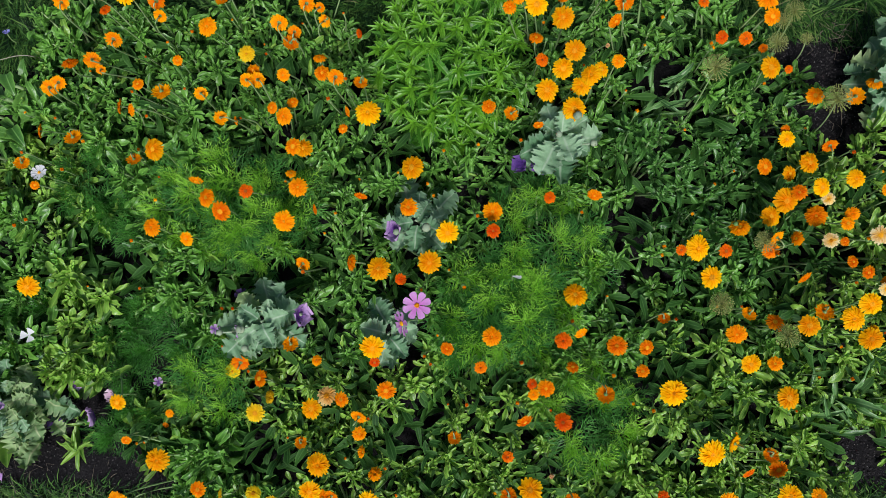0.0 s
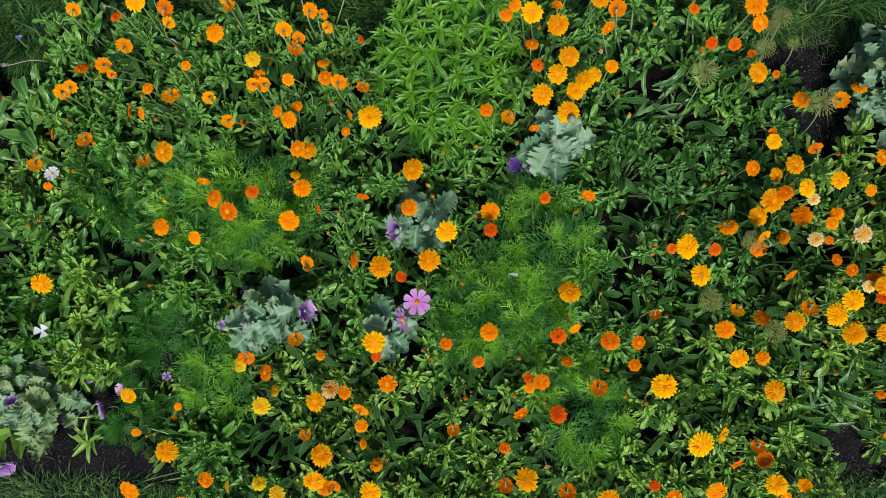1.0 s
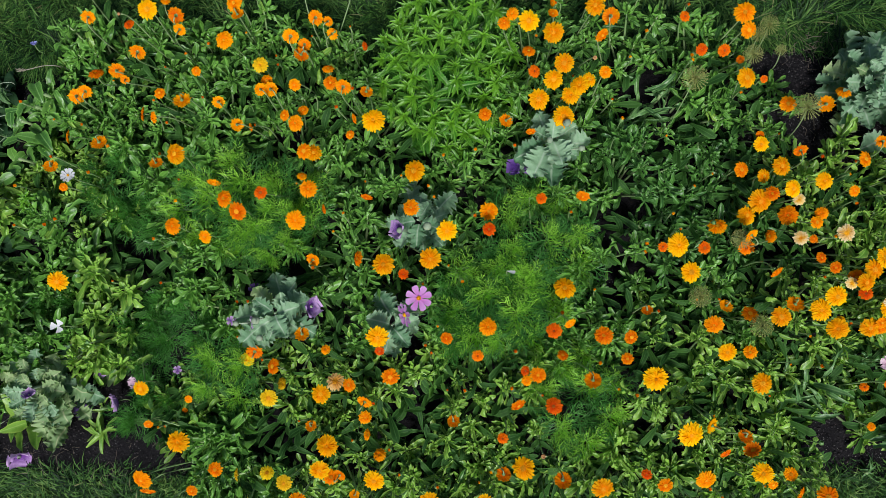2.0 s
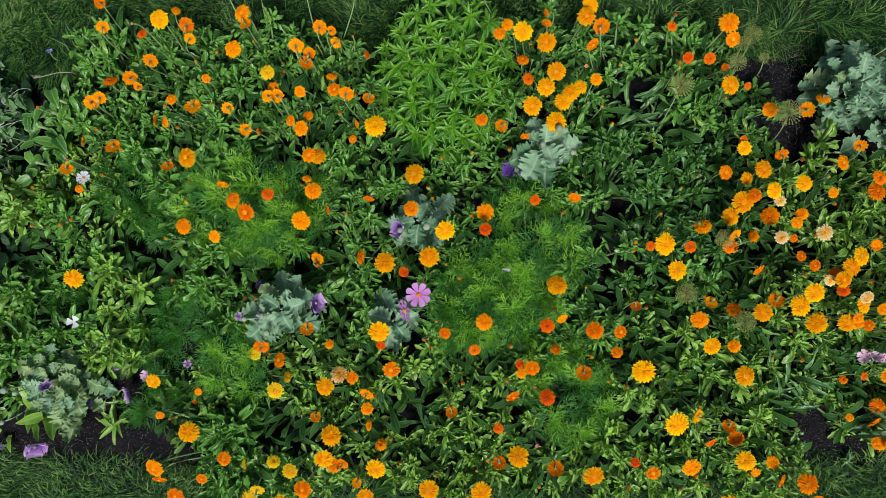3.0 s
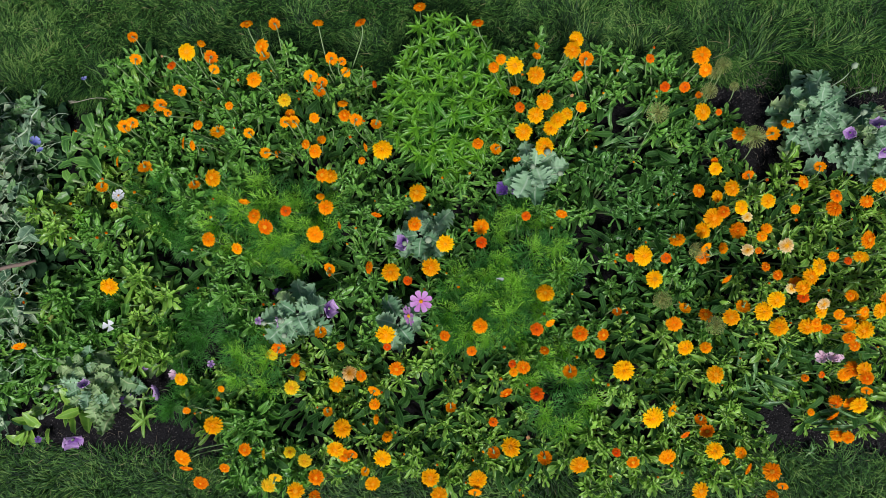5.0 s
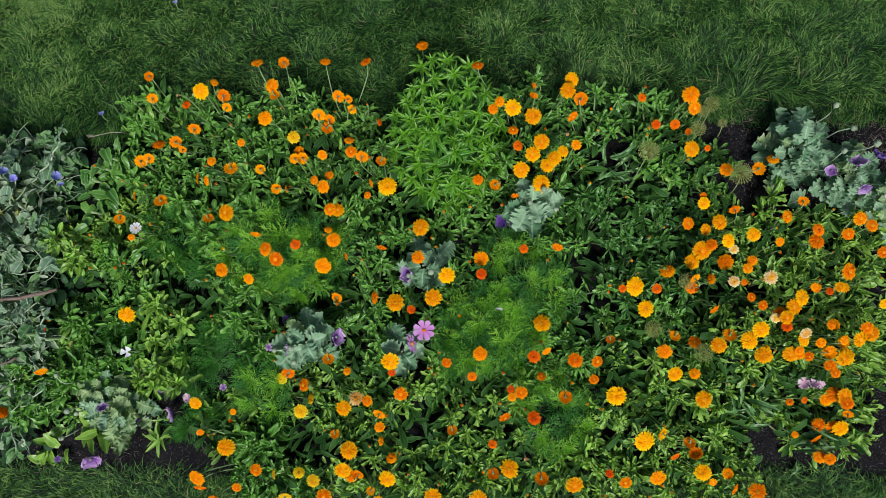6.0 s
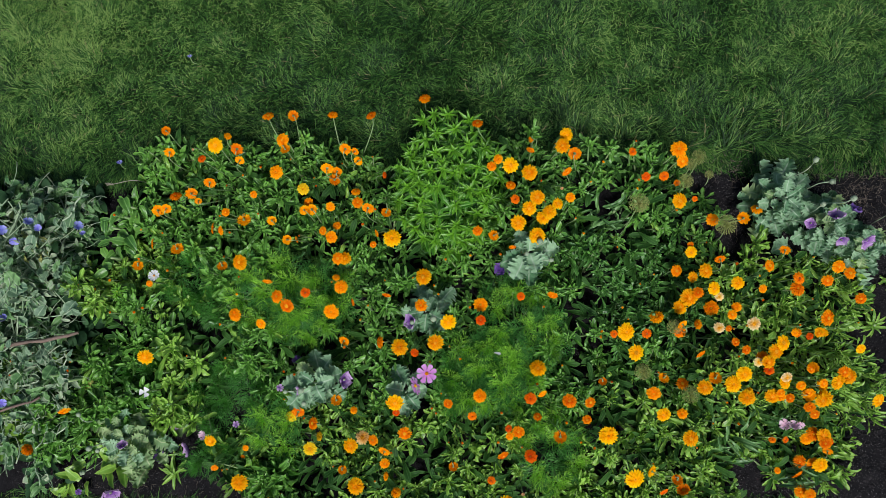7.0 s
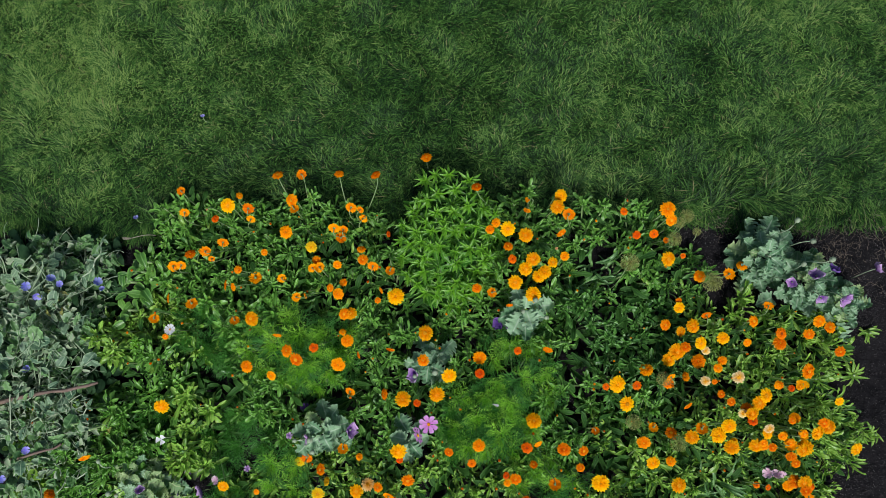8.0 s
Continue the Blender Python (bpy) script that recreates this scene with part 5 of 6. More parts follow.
calendula(0.65, -0.51, 0.16, 0.17, 2, "leafy calendula with orange and amber flowers, fresh light green leaves", [
    (0.061, 0.091, 0.25, 0.041, "o", 150, 270),
    (0.089, 0.050, 0.22, 0.052, "o", 21, 288),
    (0.035, 0.026, 0.17, 0.038, "d", 50, 300),
    (0.093, 0.002, 0.28, 0.058, "y", 11, 189),
    (-0.036, -0.033, 0.22, 0.058, "o", 21, 285),
    (0.080, -0.150, 0.17, 0.061, "y", 21, 323),
])
calendula(0.86, -0.51, 0.16, 0.16, 2, "leafy calendula with orange flowers, fresh light green leaves", [
    (0.008, -0.070, 0.21, 0.044, "o", 56, 330),
    (0.084, -0.079, 0.20, 0.061, "o", 13, 79),
    (0.128, -0.131, 0.17, 0.036, "o", 137, 60),
    (0.095, -0.164, 0.17, 0.042, "o", 16, 108),
    (-0.005, -0.025, 0.18, 0.040, "o", 9, 107),
    (-0.057, -0.052, 0.19, 0.029, "o", 23, 266),
])
calendula(-0.58, -0.33, 0.16, 0.16, 2, "leafy calendula with yellow and orange flowers, fresh light green leaves", [
    (-0.009, 0.082, 0.19, 0.049, "o", 34, 160),
    (0.010, 0.029, 0.16, 0.038, "Y", 63, 0),
    (-0.011, -0.003, 0.22, 0.052, "Y", 5, 282),
])
calendula(-0.35, -0.35, 0.16, 0.19, 2, "leafy calendula with orange and deep orange flowers, fresh light green leaves", [
    (0.075, 0.152, 0.24, 0.029, "d", 23, 289),
    (0.109, 0.085, 0.27, 0.051, "o", 16, 273),
    (-0.040, 0.072, 0.28, 0.052, "p", 23, 90),
    (-0.001, 0.065, 0.29, 0.040, "o", 16, 189),
    (-0.093, 0.029, 0.22, 0.056, "y", 3, 193),
    (0.027, 0.004, 0.19, 0.048, "o", 137, 60),
    (0.028, -0.040, 0.19, 0.040, "o", 20, 347),
    (0.028, -0.096, 0.15, 0.036, "o", 63, 0),
])
calendula(-0.12, -0.36, 0.16, 0.16, 2, "leafy calendula with orange flowers, fresh light green leaves", [
    (0.048, -0.038, 0.19, 0.038, "o", 150, 270),
])
calendula(0.10, -0.32, 0.16, 0.21, 2, "leafy calendula with deep orange and orange flowers, fresh light green leaves", [
    (0.027, 0.070, 0.24, 0.029, "d", 20, 16),
    (0.061, 0.060, 0.25, 0.047, "o", 8, 235),
    (0.030, 0.043, 0.24, 0.031, "o", 8, 209),
    (0.006, -0.019, 0.27, 0.045, "o", 53, 300),
    (0.102, -0.022, 0.26, 0.049, "d", 22, 176),
    (-0.035, -0.118, 0.22, 0.033, "d", 14, 182),
])
calendula(0.58, -0.30, 0.16, 0.23, 2, "leafy calendula with amber flowers, fresh light green leaves", [
    (-0.108, 0.034, 0.27, 0.069, "y", 8, 251),
    (-0.024, -0.108, 0.29, 0.071, "y", 18, 293),
    (0.046, -0.093, 0.24, 0.048, "y", 130, 150),
])
calendula(0.75, -0.31, 0.16, 0.18, 2, "leafy calendula with amber and orange flowers, fresh light green leaves", [
    (-0.004, 0.110, 0.20, 0.040, "o", 18, 172),
    (0.019, 0.027, 0.22, 0.060, "y", 8, 355),
])
calendula(1.01, -0.36, 0.16, 0.14, 2, "leafy calendula with deep orange and orange flowers, fresh light green leaves", [
    (0.079, 0.056, 0.12, 0.028, "d", 14, 107),
    (0.073, 0.082, 0.25, 0.025, "d", 24, 340),
    (0.095, -0.056, 0.12, 0.026, "o", 3, 1),
])
calendula(1.22, -0.34, 0.16, 0.14, 2, "leafy calendula with orange and amber flowers, fresh light green leaves", [
    (-0.029, 0.077, 0.22, 0.052, "o", 4, 84),
    (-0.049, 0.057, 0.21, 0.044, "o", 10, 233),
    (0.039, 0.056, 0.15, 0.053, "y", 11, 192),
    (0.024, -0.047, 0.15, 0.057, "y", 11, 291),
    (0.011, -0.048, 0.12, 0.050, "o", 22, 266),
    (-0.036, -0.042, 0.12, 0.048, "o", 8, 270),
    (-0.044, -0.087, 0.12, 0.052, "o", 66, 300),
    (-0.044, -0.145, 0.14, 0.047, "o", 8, 165),
    (-0.019, -0.148, 0.16, 0.043, "o", 5, 225),
    (0.064, -0.003, 0.12, 0.039, "o", 130, 60),
    (0.071, 0.030, 0.12, 0.035, "d", 11, 312),
    (-0.014, 0.082, 0.26, 0.049, "y", 21, 270),
    (-0.007, 0.053, 0.26, 0.044, "o", 18, 230),
])
calendula(-1.38, -0.11, 0.16, 0.19, 1, "leafy calendula without open flowers, green leaves", [
])
calendula(-1.13, -0.11, 0.16, 0.19, 2, "leafy calendula with amber flowers, fresh light green leaves", [
    (0.169, -0.199, 0.22, 0.046, "y", 14, 270),
])
calendula(-0.70, -0.11, 0.16, 0.13, 1, "leafy calendula with yellow and orange flowers, green leaves", [
    (0.055, -0.097, 0.18, 0.051, "o", 144, 90),
    (0.012, -0.127, 0.12, 0.046, "Y", 20, 274),
])
calendula(-0.44, -0.11, 0.16, 0.21, 1, "leafy calendula with orange and amber flowers, green leaves", [
    (-0.045, -0.040, 0.27, 0.043, "o", 150, 270),
    (0.001, -0.090, 0.18, 0.030, "o", 14, 108),
    (0.165, -0.047, 0.28, 0.065, "y", 23, 289),
])
calendula(-0.01, -0.16, 0.16, 0.22, 1, "leafy calendula with orange and deep orange flowers, green leaves", [
    (0.035, 0.033, 0.30, 0.050, "o", 8, 344),
    (-0.078, -0.001, 0.26, 0.037, "o", 16, 228),
    (0.007, -0.053, 0.21, 0.035, "d", 6, 268),
])
calendula(0.19, -0.16, 0.16, 0.23, 1, "leafy calendula with orange and deep orange flowers, green leaves", [
    (0.012, 0.022, 0.28, 0.045, "d", 11, 201),
    (0.052, 0.042, 0.31, 0.036, "o", 53, 300),
    (0.039, -0.047, 0.24, 0.033, "o", 34, 60),
    (0.114, -0.109, 0.28, 0.049, "o", 150, 270),
])
calendula(0.42, -0.15, 0.16, 0.20, 1, "leafy calendula with orange flowers, green leaves", [
    (-0.076, -0.004, 0.22, 0.054, "o", 14, 184),
    (-0.003, -0.008, 0.23, 0.041, "o", 21, 333),
    (0.043, 0.066, 0.22, 0.033, "o", 150, 290),
    (-0.018, -0.065, 0.25, 0.035, "o", 7, 169),
])
calendula(0.66, -0.12, 0.16, 0.19, 1, "leafy calendula with orange and amber flowers, green leaves", [
    (0.023, 0.047, 0.20, 0.042, "o", 150, 250),
    (0.010, -0.077, 0.24, 0.053, "y", 12, 267),
    (0.091, 0.025, 0.19, 0.048, "o", 34, 90),
    (-0.023, -0.003, 0.24, 0.053, "o", 18, 245),
])
calendula(0.89, -0.14, 0.16, 0.21, 2, "leafy calendula with amber and orange flowers, fresh light green leaves", [
    (0.034, 0.095, 0.32, 0.057, "y", 10, 279),
    (0.002, 0.059, 0.30, 0.062, "y", 5, 317),
    (-0.042, 0.073, 0.25, 0.049, "o", 150, 270),
    (-0.075, 0.039, 0.24, 0.057, "y", 10, 252),
    (0.059, 0.009, 0.27, 0.059, "y", 19, 207),
    (0.069, 0.027, 0.26, 0.033, "y", 10, 270),
])
calendula(1.12, -0.14, 0.16, 0.19, 2, "leafy calendula with orange and amber flowers, fresh light green leaves", [
    (-0.043, 0.082, 0.29, 0.040, "c", 24, 283),
    (-0.036, 0.063, 0.26, 0.055, "y", 20, 354),
    (-0.073, 0.010, 0.24, 0.057, "y", 21, 250),
    (-0.047, 0.010, 0.24, 0.039, "o", 18, 230),
    (0.047, 0.019, 0.25, 0.049, "o", 144, 0),
    (0.103, 0.049, 0.23, 0.041, "o", 133, 0),
    (0.036, 0.046, 0.22, 0.033, "o", 11, 247),
    (-0.010, 0.002, 0.23, 0.035, "o", 11, 253),
    (0.087, -0.001, 0.26, 0.054, "y", 13, 310),
    (0.044, -0.024, 0.26, 0.041, "o", 18, 230),
    (0.060, -0.048, 0.26, 0.036, "o", 10, 270),
    (0.016, 0.049, 0.26, 0.036, "o", 15, 230),
    (0.042, 0.025, 0.26, 0.033, "o", 24, 270),
    (0.093, 0.058, 0.26, 0.036, "o", 23, 310),
    (-0.053, 0.024, 0.26, 0.033, "o", 15, 270),
])
calendula(1.34, -0.12, 0.16, 0.19, 2, "leafy calendula with amber and orange flowers, fresh light green leaves", [
    (-0.107, -0.019, 0.22, 0.062, "y", 6, 103),
    (0.093, -0.030, 0.19, 0.054, "y", 24, 320),
    (-0.027, 0.058, 0.23, 0.059, "y", 7, 303),
    (-0.079, 0.041, 0.26, 0.056, "y", 23, 310),
    (-0.056, 0.078, 0.26, 0.046, "o", 18, 270),
])
calendula(-1.25, 0.07, 0.16, 0.19, 1, "leafy calendula with amber flowers, green leaves", [
    (0.049, -0.074, 0.24, 0.062, "y", 24, 283),
])
calendula(-1.04, 0.03, 0.16, 0.20, 1, "leafy calendula without open flowers, green leaves", [
])
calendula(-0.82, 0.08, 0.16, 0.21, 1, "leafy calendula with orange flowers, green leaves", [
    (-0.048, 0.072, 0.24, 0.051, "o", 10, 187),
    (0.054, 0.040, 0.26, 0.041, "o", 20, 230),
])
calendula(-0.60, 0.06, 0.16, 0.23, 1, "leafy calendula with orange flowers, green leaves", [
    (-0.091, 0.160, 0.32, 0.050, "o", 20, 163),
    (-0.058, 0.126, 0.31, 0.054, "o", 22, 241),
])
calendula(-0.37, 0.05, 0.16, 0.23, 1, "leafy calendula with orange and amber flowers, green leaves", [
    (-0.098, 0.007, 0.22, 0.044, "o", 137, 60),
    (0.042, 0.007, 0.29, 0.046, "o", 53, 180),
    (0.113, -0.010, 0.30, 0.062, "y", 3, 110),
])
calendula(-0.14, 0.06, 0.16, 0.24, 1, "leafy calendula with amber and deep orange flowers, green leaves", [
    (0.056, 0.069, 0.32, 0.059, "y", 22, 298),
    (0.009, -0.004, 0.29, 0.062, "y", 16, 280),
    (-0.070, -0.045, 0.23, 0.033, "d", 13, 253),
])
calendula(0.08, 0.03, 0.16, 0.24, 1, "leafy calendula with deep orange flowers, green leaves", [
    (-0.051, 0.105, 0.29, 0.038, "d", 4, 250),
])
calendula(0.30, 0.04, 0.16, 0.24, 1, "leafy calendula with amber flowers, green leaves", [
    (-0.078, -0.064, 0.36, 0.060, "y", 19, 90),
])
calendula(0.55, 0.04, 0.16, 0.21, 0, "leafy calendula with deep orange and amber flowers, dark green leaves", [
    (-0.008, 0.053, 0.25, 0.068, "y", 17, 324),
    (-0.054, 0.047, 0.27, 0.029, "d", 6, 283),
    (0.028, -0.021, 0.24, 0.060, "y", 9, 16),
    (0.068, 0.046, 0.23, 0.037, "d", 8, 331),
])
calendula(0.75, 0.06, 0.16, 0.19, 0, "leafy calendula with orange and deep orange flowers, dark green leaves", [
    (-0.009, 0.060, 0.24, 0.041, "o", 133, 120),
    (0.053, 0.059, 0.21, 0.040, "o", 63, 180),
    (-0.005, 0.028, 0.19, 0.046, "d", 23, 259),
    (0.044, -0.042, 0.27, 0.039, "o", 63, 300),
])
calendula(0.99, 0.08, 0.16, 0.20, 2, "leafy calendula with orange and amber flowers, fresh light green leaves", [
    (-0.008, 0.043, 0.26, 0.049, "c", 8, 241),
    (-0.098, 0.027, 0.27, 0.024, "o", 14, 306),
    (-0.033, -0.049, 0.25, 0.035, "o", 12, 282),
    (0.090, -0.023, 0.26, 0.057, "y", 17, 20),
    (0.072, -0.054, 0.24, 0.059, "y", 16, 336),
    (0.025, -0.075, 0.24, 0.047, "o", 21, 162),
    (0.035, -0.089, 0.27, 0.050, "y", 16, 292),
    (0.007, -0.091, 0.25, 0.035, "c", 3, 109),
    (0.043, -0.118, 0.25, 0.037, "d", 19, 195),
    (-0.065, -0.022, 0.24, 0.033, "o", 14, 8),
])
calendula(1.20, 0.06, 0.16, 0.19, 2, "leafy calendula with orange and amber flowers, fresh light green leaves", [
    (-0.057, 0.030, 0.22, 0.035, "o", 16, 191),
    (0.042, 0.031, 0.19, 0.049, "y", 130, 60),
    (-0.007, 0.017, 0.21, 0.027, "d", 5, 217),
    (0.006, -0.095, 0.20, 0.042, "o", 18, 168),
    (0.048, 0.082, 0.23, 0.062, "o", 20, 347),
    (0.141, -0.024, 0.26, 0.036, "y", 24, 270),
    (0.002, 0.030, 0.26, 0.031, "y", 14, 230),
    (-0.079, 0.032, 0.26, 0.026, "o", 10, 230),
    (-0.028, -0.093, 0.26, 0.031, "o", 6, 310),
])
calendula(-1.38, 0.27, 0.16, 0.17, 2, "leafy calendula with orange flowers, fresh light green leaves", [
    (0.125, 0.064, 0.20, 0.042, "o", 150, 225),
])
calendula(-1.15, 0.24, 0.16, 0.19, 2, "leafy calendula with orange flowers, fresh light green leaves", [
    (-0.040, 0.026, 0.24, 0.025, "o", 19, 325),
])
calendula(-0.94, 0.27, 0.16, 0.20, 1, "leafy calendula with orange and amber flowers, green leaves", [
    (0.120, 0.070, 0.34, 0.061, "y", 20, 192),
    (0.030, 0.060, 0.26, 0.041, "o", 150, 270),
    (0.197, 0.002, 0.26, 0.039, "o", 66, 270),
])
calendula(-0.46, 0.28, 0.16, 0.23, 1, "leafy calendula with orange and deep orange flowers, green leaves", [
    (-0.022, 0.075, 0.28, 0.047, "o", 12, 192),
    (-0.003, 0.076, 0.25, 0.050, "y", 15, 14),
    (-0.124, -0.047, 0.34, 0.037, "d", 7, 344),
    (-0.046, -0.116, 0.27, 0.059, "o", 18, 272),
    (-0.029, 0.007, 0.27, 0.030, "o", 34, 60),
    (-0.014, -0.027, 0.26, 0.051, "o", 10, 318),
    (0.026, -0.083, 0.24, 0.029, "o", 63, 200),
])
calendula(-0.25, 0.24, 0.16, 0.24, 1, "leafy calendula with orange and amber flowers, green leaves", [
    (0.080, 0.048, 0.34, 0.061, "y", 21, 163),
    (-0.053, -0.017, 0.30, 0.034, "o", 66, 260),
    (0.073, -0.051, 0.35, 0.047, "o", 11, 197),
])
calendula(-0.03, 0.28, 0.16, 0.20, 1, "leafy calendula with orange flowers, green leaves", [
    (0.059, -0.091, 0.24, 0.054, "o", 7, 257),
])
calendula(0.22, 0.25, 0.16, 0.24, 1, "leafy calendula with deep orange and orange flowers, green leaves", [
    (-0.049, -0.031, 0.28, 0.032, "d", 4, 252),
    (0.061, -0.027, 0.29, 0.040, "o", 53, 250),
])
calendula(0.41, 0.27, 0.16, 0.23, 0, "leafy calendula without open flowers, dark green leaves", [
])
calendula(0.69, 0.26, 0.16, 0.16, 0, "leafy calendula with orange and amber flowers, dark green leaves", [
    (0.053, 0.050, 0.17, 0.047, "o", 17, 347),
    (0.061, -0.081, 0.18, 0.056, "y", 10, 351),
    (-0.036, -0.114, 0.23, 0.054, "o", 34, 110),
])
calendula(0.86, 0.23, 0.16, 0.20, 2, "leafy calendula with amber and orange flowers, fresh light green leaves", [
    (0.017, 0.121, 0.24, 0.041, "o", 130, 90),
    (-0.030, 0.079, 0.23, 0.057, "y", 14, 350),
    (-0.067, 0.057, 0.20, 0.043, "y", 22, 351),
    (0.073, 0.035, 0.25, 0.050, "y", 14, 300),
    (-0.006, 0.015, 0.24, 0.051, "y", 14, 329),
    (0.014, -0.013, 0.23, 0.034, "c", 15, 221),
    (-0.090, -0.017, 0.23, 0.069, "y", 21, 299),
    (-0.065, 0.002, 0.25, 0.041, "o", 19, 197),
    (-0.008, -0.054, 0.21, 0.056, "o", 24, 166),
    (0.055, -0.076, 0.24, 0.037, "o", 6, 1),
    (0.077, -0.050, 0.22, 0.037, "o", 24, 208),
    (-0.001, -0.120, 0.27, 0.040, "c", 23, 216),
])
calendula(1.09, 0.24, 0.16, 0.18, 2, "leafy calendula with orange and deep orange flowers, fresh light green leaves", [
    (0.038, 0.145, 0.18, 0.040, "o", 130, 60),
    (-0.037, 0.087, 0.23, 0.046, "o", 23, 9),
    (0.063, 0.042, 0.23, 0.047, "d", 14, 18),
    (0.065, 0.005, 0.21, 0.054, "o", 11, 71),
    (-0.047, 0.005, 0.19, 0.034, "o", 12, 316),
])
calendula(1.31, 0.23, 0.16, 0.13, 2, "leafy calendula with orange flowers, fresh light green leaves", [
    (-0.017, 0.044, 0.14, 0.045, "o", 21, 251),
    (0.011, 0.094, 0.17, 0.051, "o", 13, 298),
    (0.054, 0.071, 0.16, 0.046, "o", 6, 102),
    (0.089, -0.021, 0.16, 0.044, "o", 14, 268),
])
calendula(-1.22, 0.48, 0.16, 0.19, 1, "leafy calendula with orange flowers, green leaves", [
    (0.038, 0.061, 0.20, 0.047, "o", 144, 135),
    (0.088, 0.064, 0.24, 0.041, "o", 144, 100),
    (0.034, -0.066, 0.23, 0.041, "o", 63, 180),
])
calendula(-1.05, 0.44, 0.16, 0.19, 1, "leafy calendula with orange flowers, green leaves", [
    (-0.038, -0.046, 0.24, 0.051, "o", 150, 270),
    (0.109, 0.025, 0.28, 0.043, "o", 66, 180),
])
calendula(-0.79, 0.48, 0.16, 0.21, 1, "leafy calendula with orange flowers, green leaves", [
    (-0.104, 0.044, 0.28, 0.034, "o", 3, 86),
    (-0.022, 0.012, 0.32, 0.052, "o", 150, 270),
    (-0.126, -0.022, 0.27, 0.036, "o", 46, 200),
    (-0.008, 0.111, 0.26, 0.029, "o", 18, 300),
    (0.072, 0.011, 0.30, 0.036, "o", 151, 150),
])
calendula(-0.60, 0.44, 0.16, 0.23, 1, "leafy calendula with orange flowers, green leaves", [
    (0.005, 0.120, 0.26, 0.037, "o", 3, 230),
    (-0.006, 0.090, 0.28, 0.038, "o", 144, 150),
    (0.019, 0.093, 0.27, 0.043, "o", 144, 150),
    (-0.054, -0.020, 0.33, 0.038, "o", 144, 170),
    (-0.033, -0.016, 0.28, 0.026, "o", 59, 200),
    (0.065, 0.014, 0.29, 0.034, "o", 22, 187),
    (0.110, 0.035, 0.26, 0.033, "o", 15, 78),
    (0.096, -0.009, 0.29, 0.048, "o", 14, 222),
])
calendula(-0.33, 0.43, 0.16, 0.24, 1, "leafy calendula with orange and amber flowers, green leaves", [
    (-0.045, 0.107, 0.27, 0.047, "o", 140, 80),
    (0.021, 0.089, 0.28, 0.040, "o", 150, 240),
    (0.052, -0.007, 0.35, 0.065, "y", 7, 83),
    (-0.013, 0.014, 0.28, 0.030, "o", 63, 200),
    (-0.029, -0.024, 0.25, 0.027, "o", 11, 200),
])
calendula(0.11, 0.48, 0.16, 0.24, 1, "leafy calendula with orange and amber flowers, green leaves", [
    (0.088, 0.042, 0.36, 0.054, "y", 7, 268),
    (0.050, -0.007, 0.35, 0.057, "y", 11, 280),
    (-0.091, -0.028, 0.28, 0.038, "o", 5, 258),
    (-0.034, -0.044, 0.27, 0.041, "o", 150, 200),
    (0.042, 0.080, 0.31, 0.036, "d", 16, 349),
    (0.029, -0.091, 0.34, 0.028, "o", 66, 270),
])
calendula(0.31, 0.47, 0.16, 0.24, 1, "leafy calendula with amber and orange flowers, green leaves", [
    (-0.042, 0.041, 0.34, 0.053, "y", 16, 167),
    (-0.060, 0.026, 0.30, 0.051, "y", 4, 274),
    (-0.004, 0.079, 0.26, 0.044, "y", 21, 15),
    (-0.085, -0.041, 0.34, 0.061, "y", 4, 310),
    (0.042, 0.102, 0.25, 0.037, "o", 11, 282),
])
calendula(0.56, 0.47, 0.16, 0.23, 1, "leafy calendula without open flowers, green leaves", [
])
calendula(0.78, 0.48, 0.16, 0.14, 1, "leafy calendula with orange and amber flowers, green leaves", [
    (-0.032, 0.082, 0.21, 0.060, "y", 16, 343),
    (0.043, 0.097, 0.14, 0.024, "d", 12, 286),
    (0.096, 0.017, 0.17, 0.049, "o", 3, 197),
    (0.225, 0.027, 0.12, 0.050, "o", 137, 30),
    (0.270, 0.059, 0.13, 0.045, "o", 34, 90),
    (0.008, -0.104, 0.20, 0.045, "y", 13, 274),
    (0.009, -0.077, 0.19, 0.027, "o", 22, 283),
])
calendula(-1.16, 0.66, 0.16, 0.12, 1, "leafy calendula with orange flowers, green leaves", [
    (0.020, 0.175, 0.24, 0.036, "o", 130, 150),
    (0.054, 0.086, 0.28, 0.041, "o", 137, 110),
    (0.075, -0.074, 0.27, 0.046, "o", 34, 90),
])
calendula(-0.94, 0.65, 0.16, 0.13, 1, "leafy calendula with orange and faded flowers, green leaves", [
    (-0.004, 0.123, 0.26, 0.060, "y", 10, 273),
    (0.024, 0.168, 0.21, 0.031, "o", 34, 45),
    (0.067, 0.115, 0.23, 0.050, "o", 144, 100),
    (0.079, 0.074, 0.23, 0.039, "o", 133, 80),
    (-0.042, 0.069, 0.29, 0.032, "d", 14, 110),
    (0.005, -0.024, 0.33, 0.045, "o", 133, 100),
    (-0.083, 0.111, 0.26, 0.020, "b", 21, 258),
    (-0.090, -0.054, 0.26, 0.045, "o", 151, 135),
    (-0.060, -0.083, 0.27, 0.028, "o", 144, 120),
])
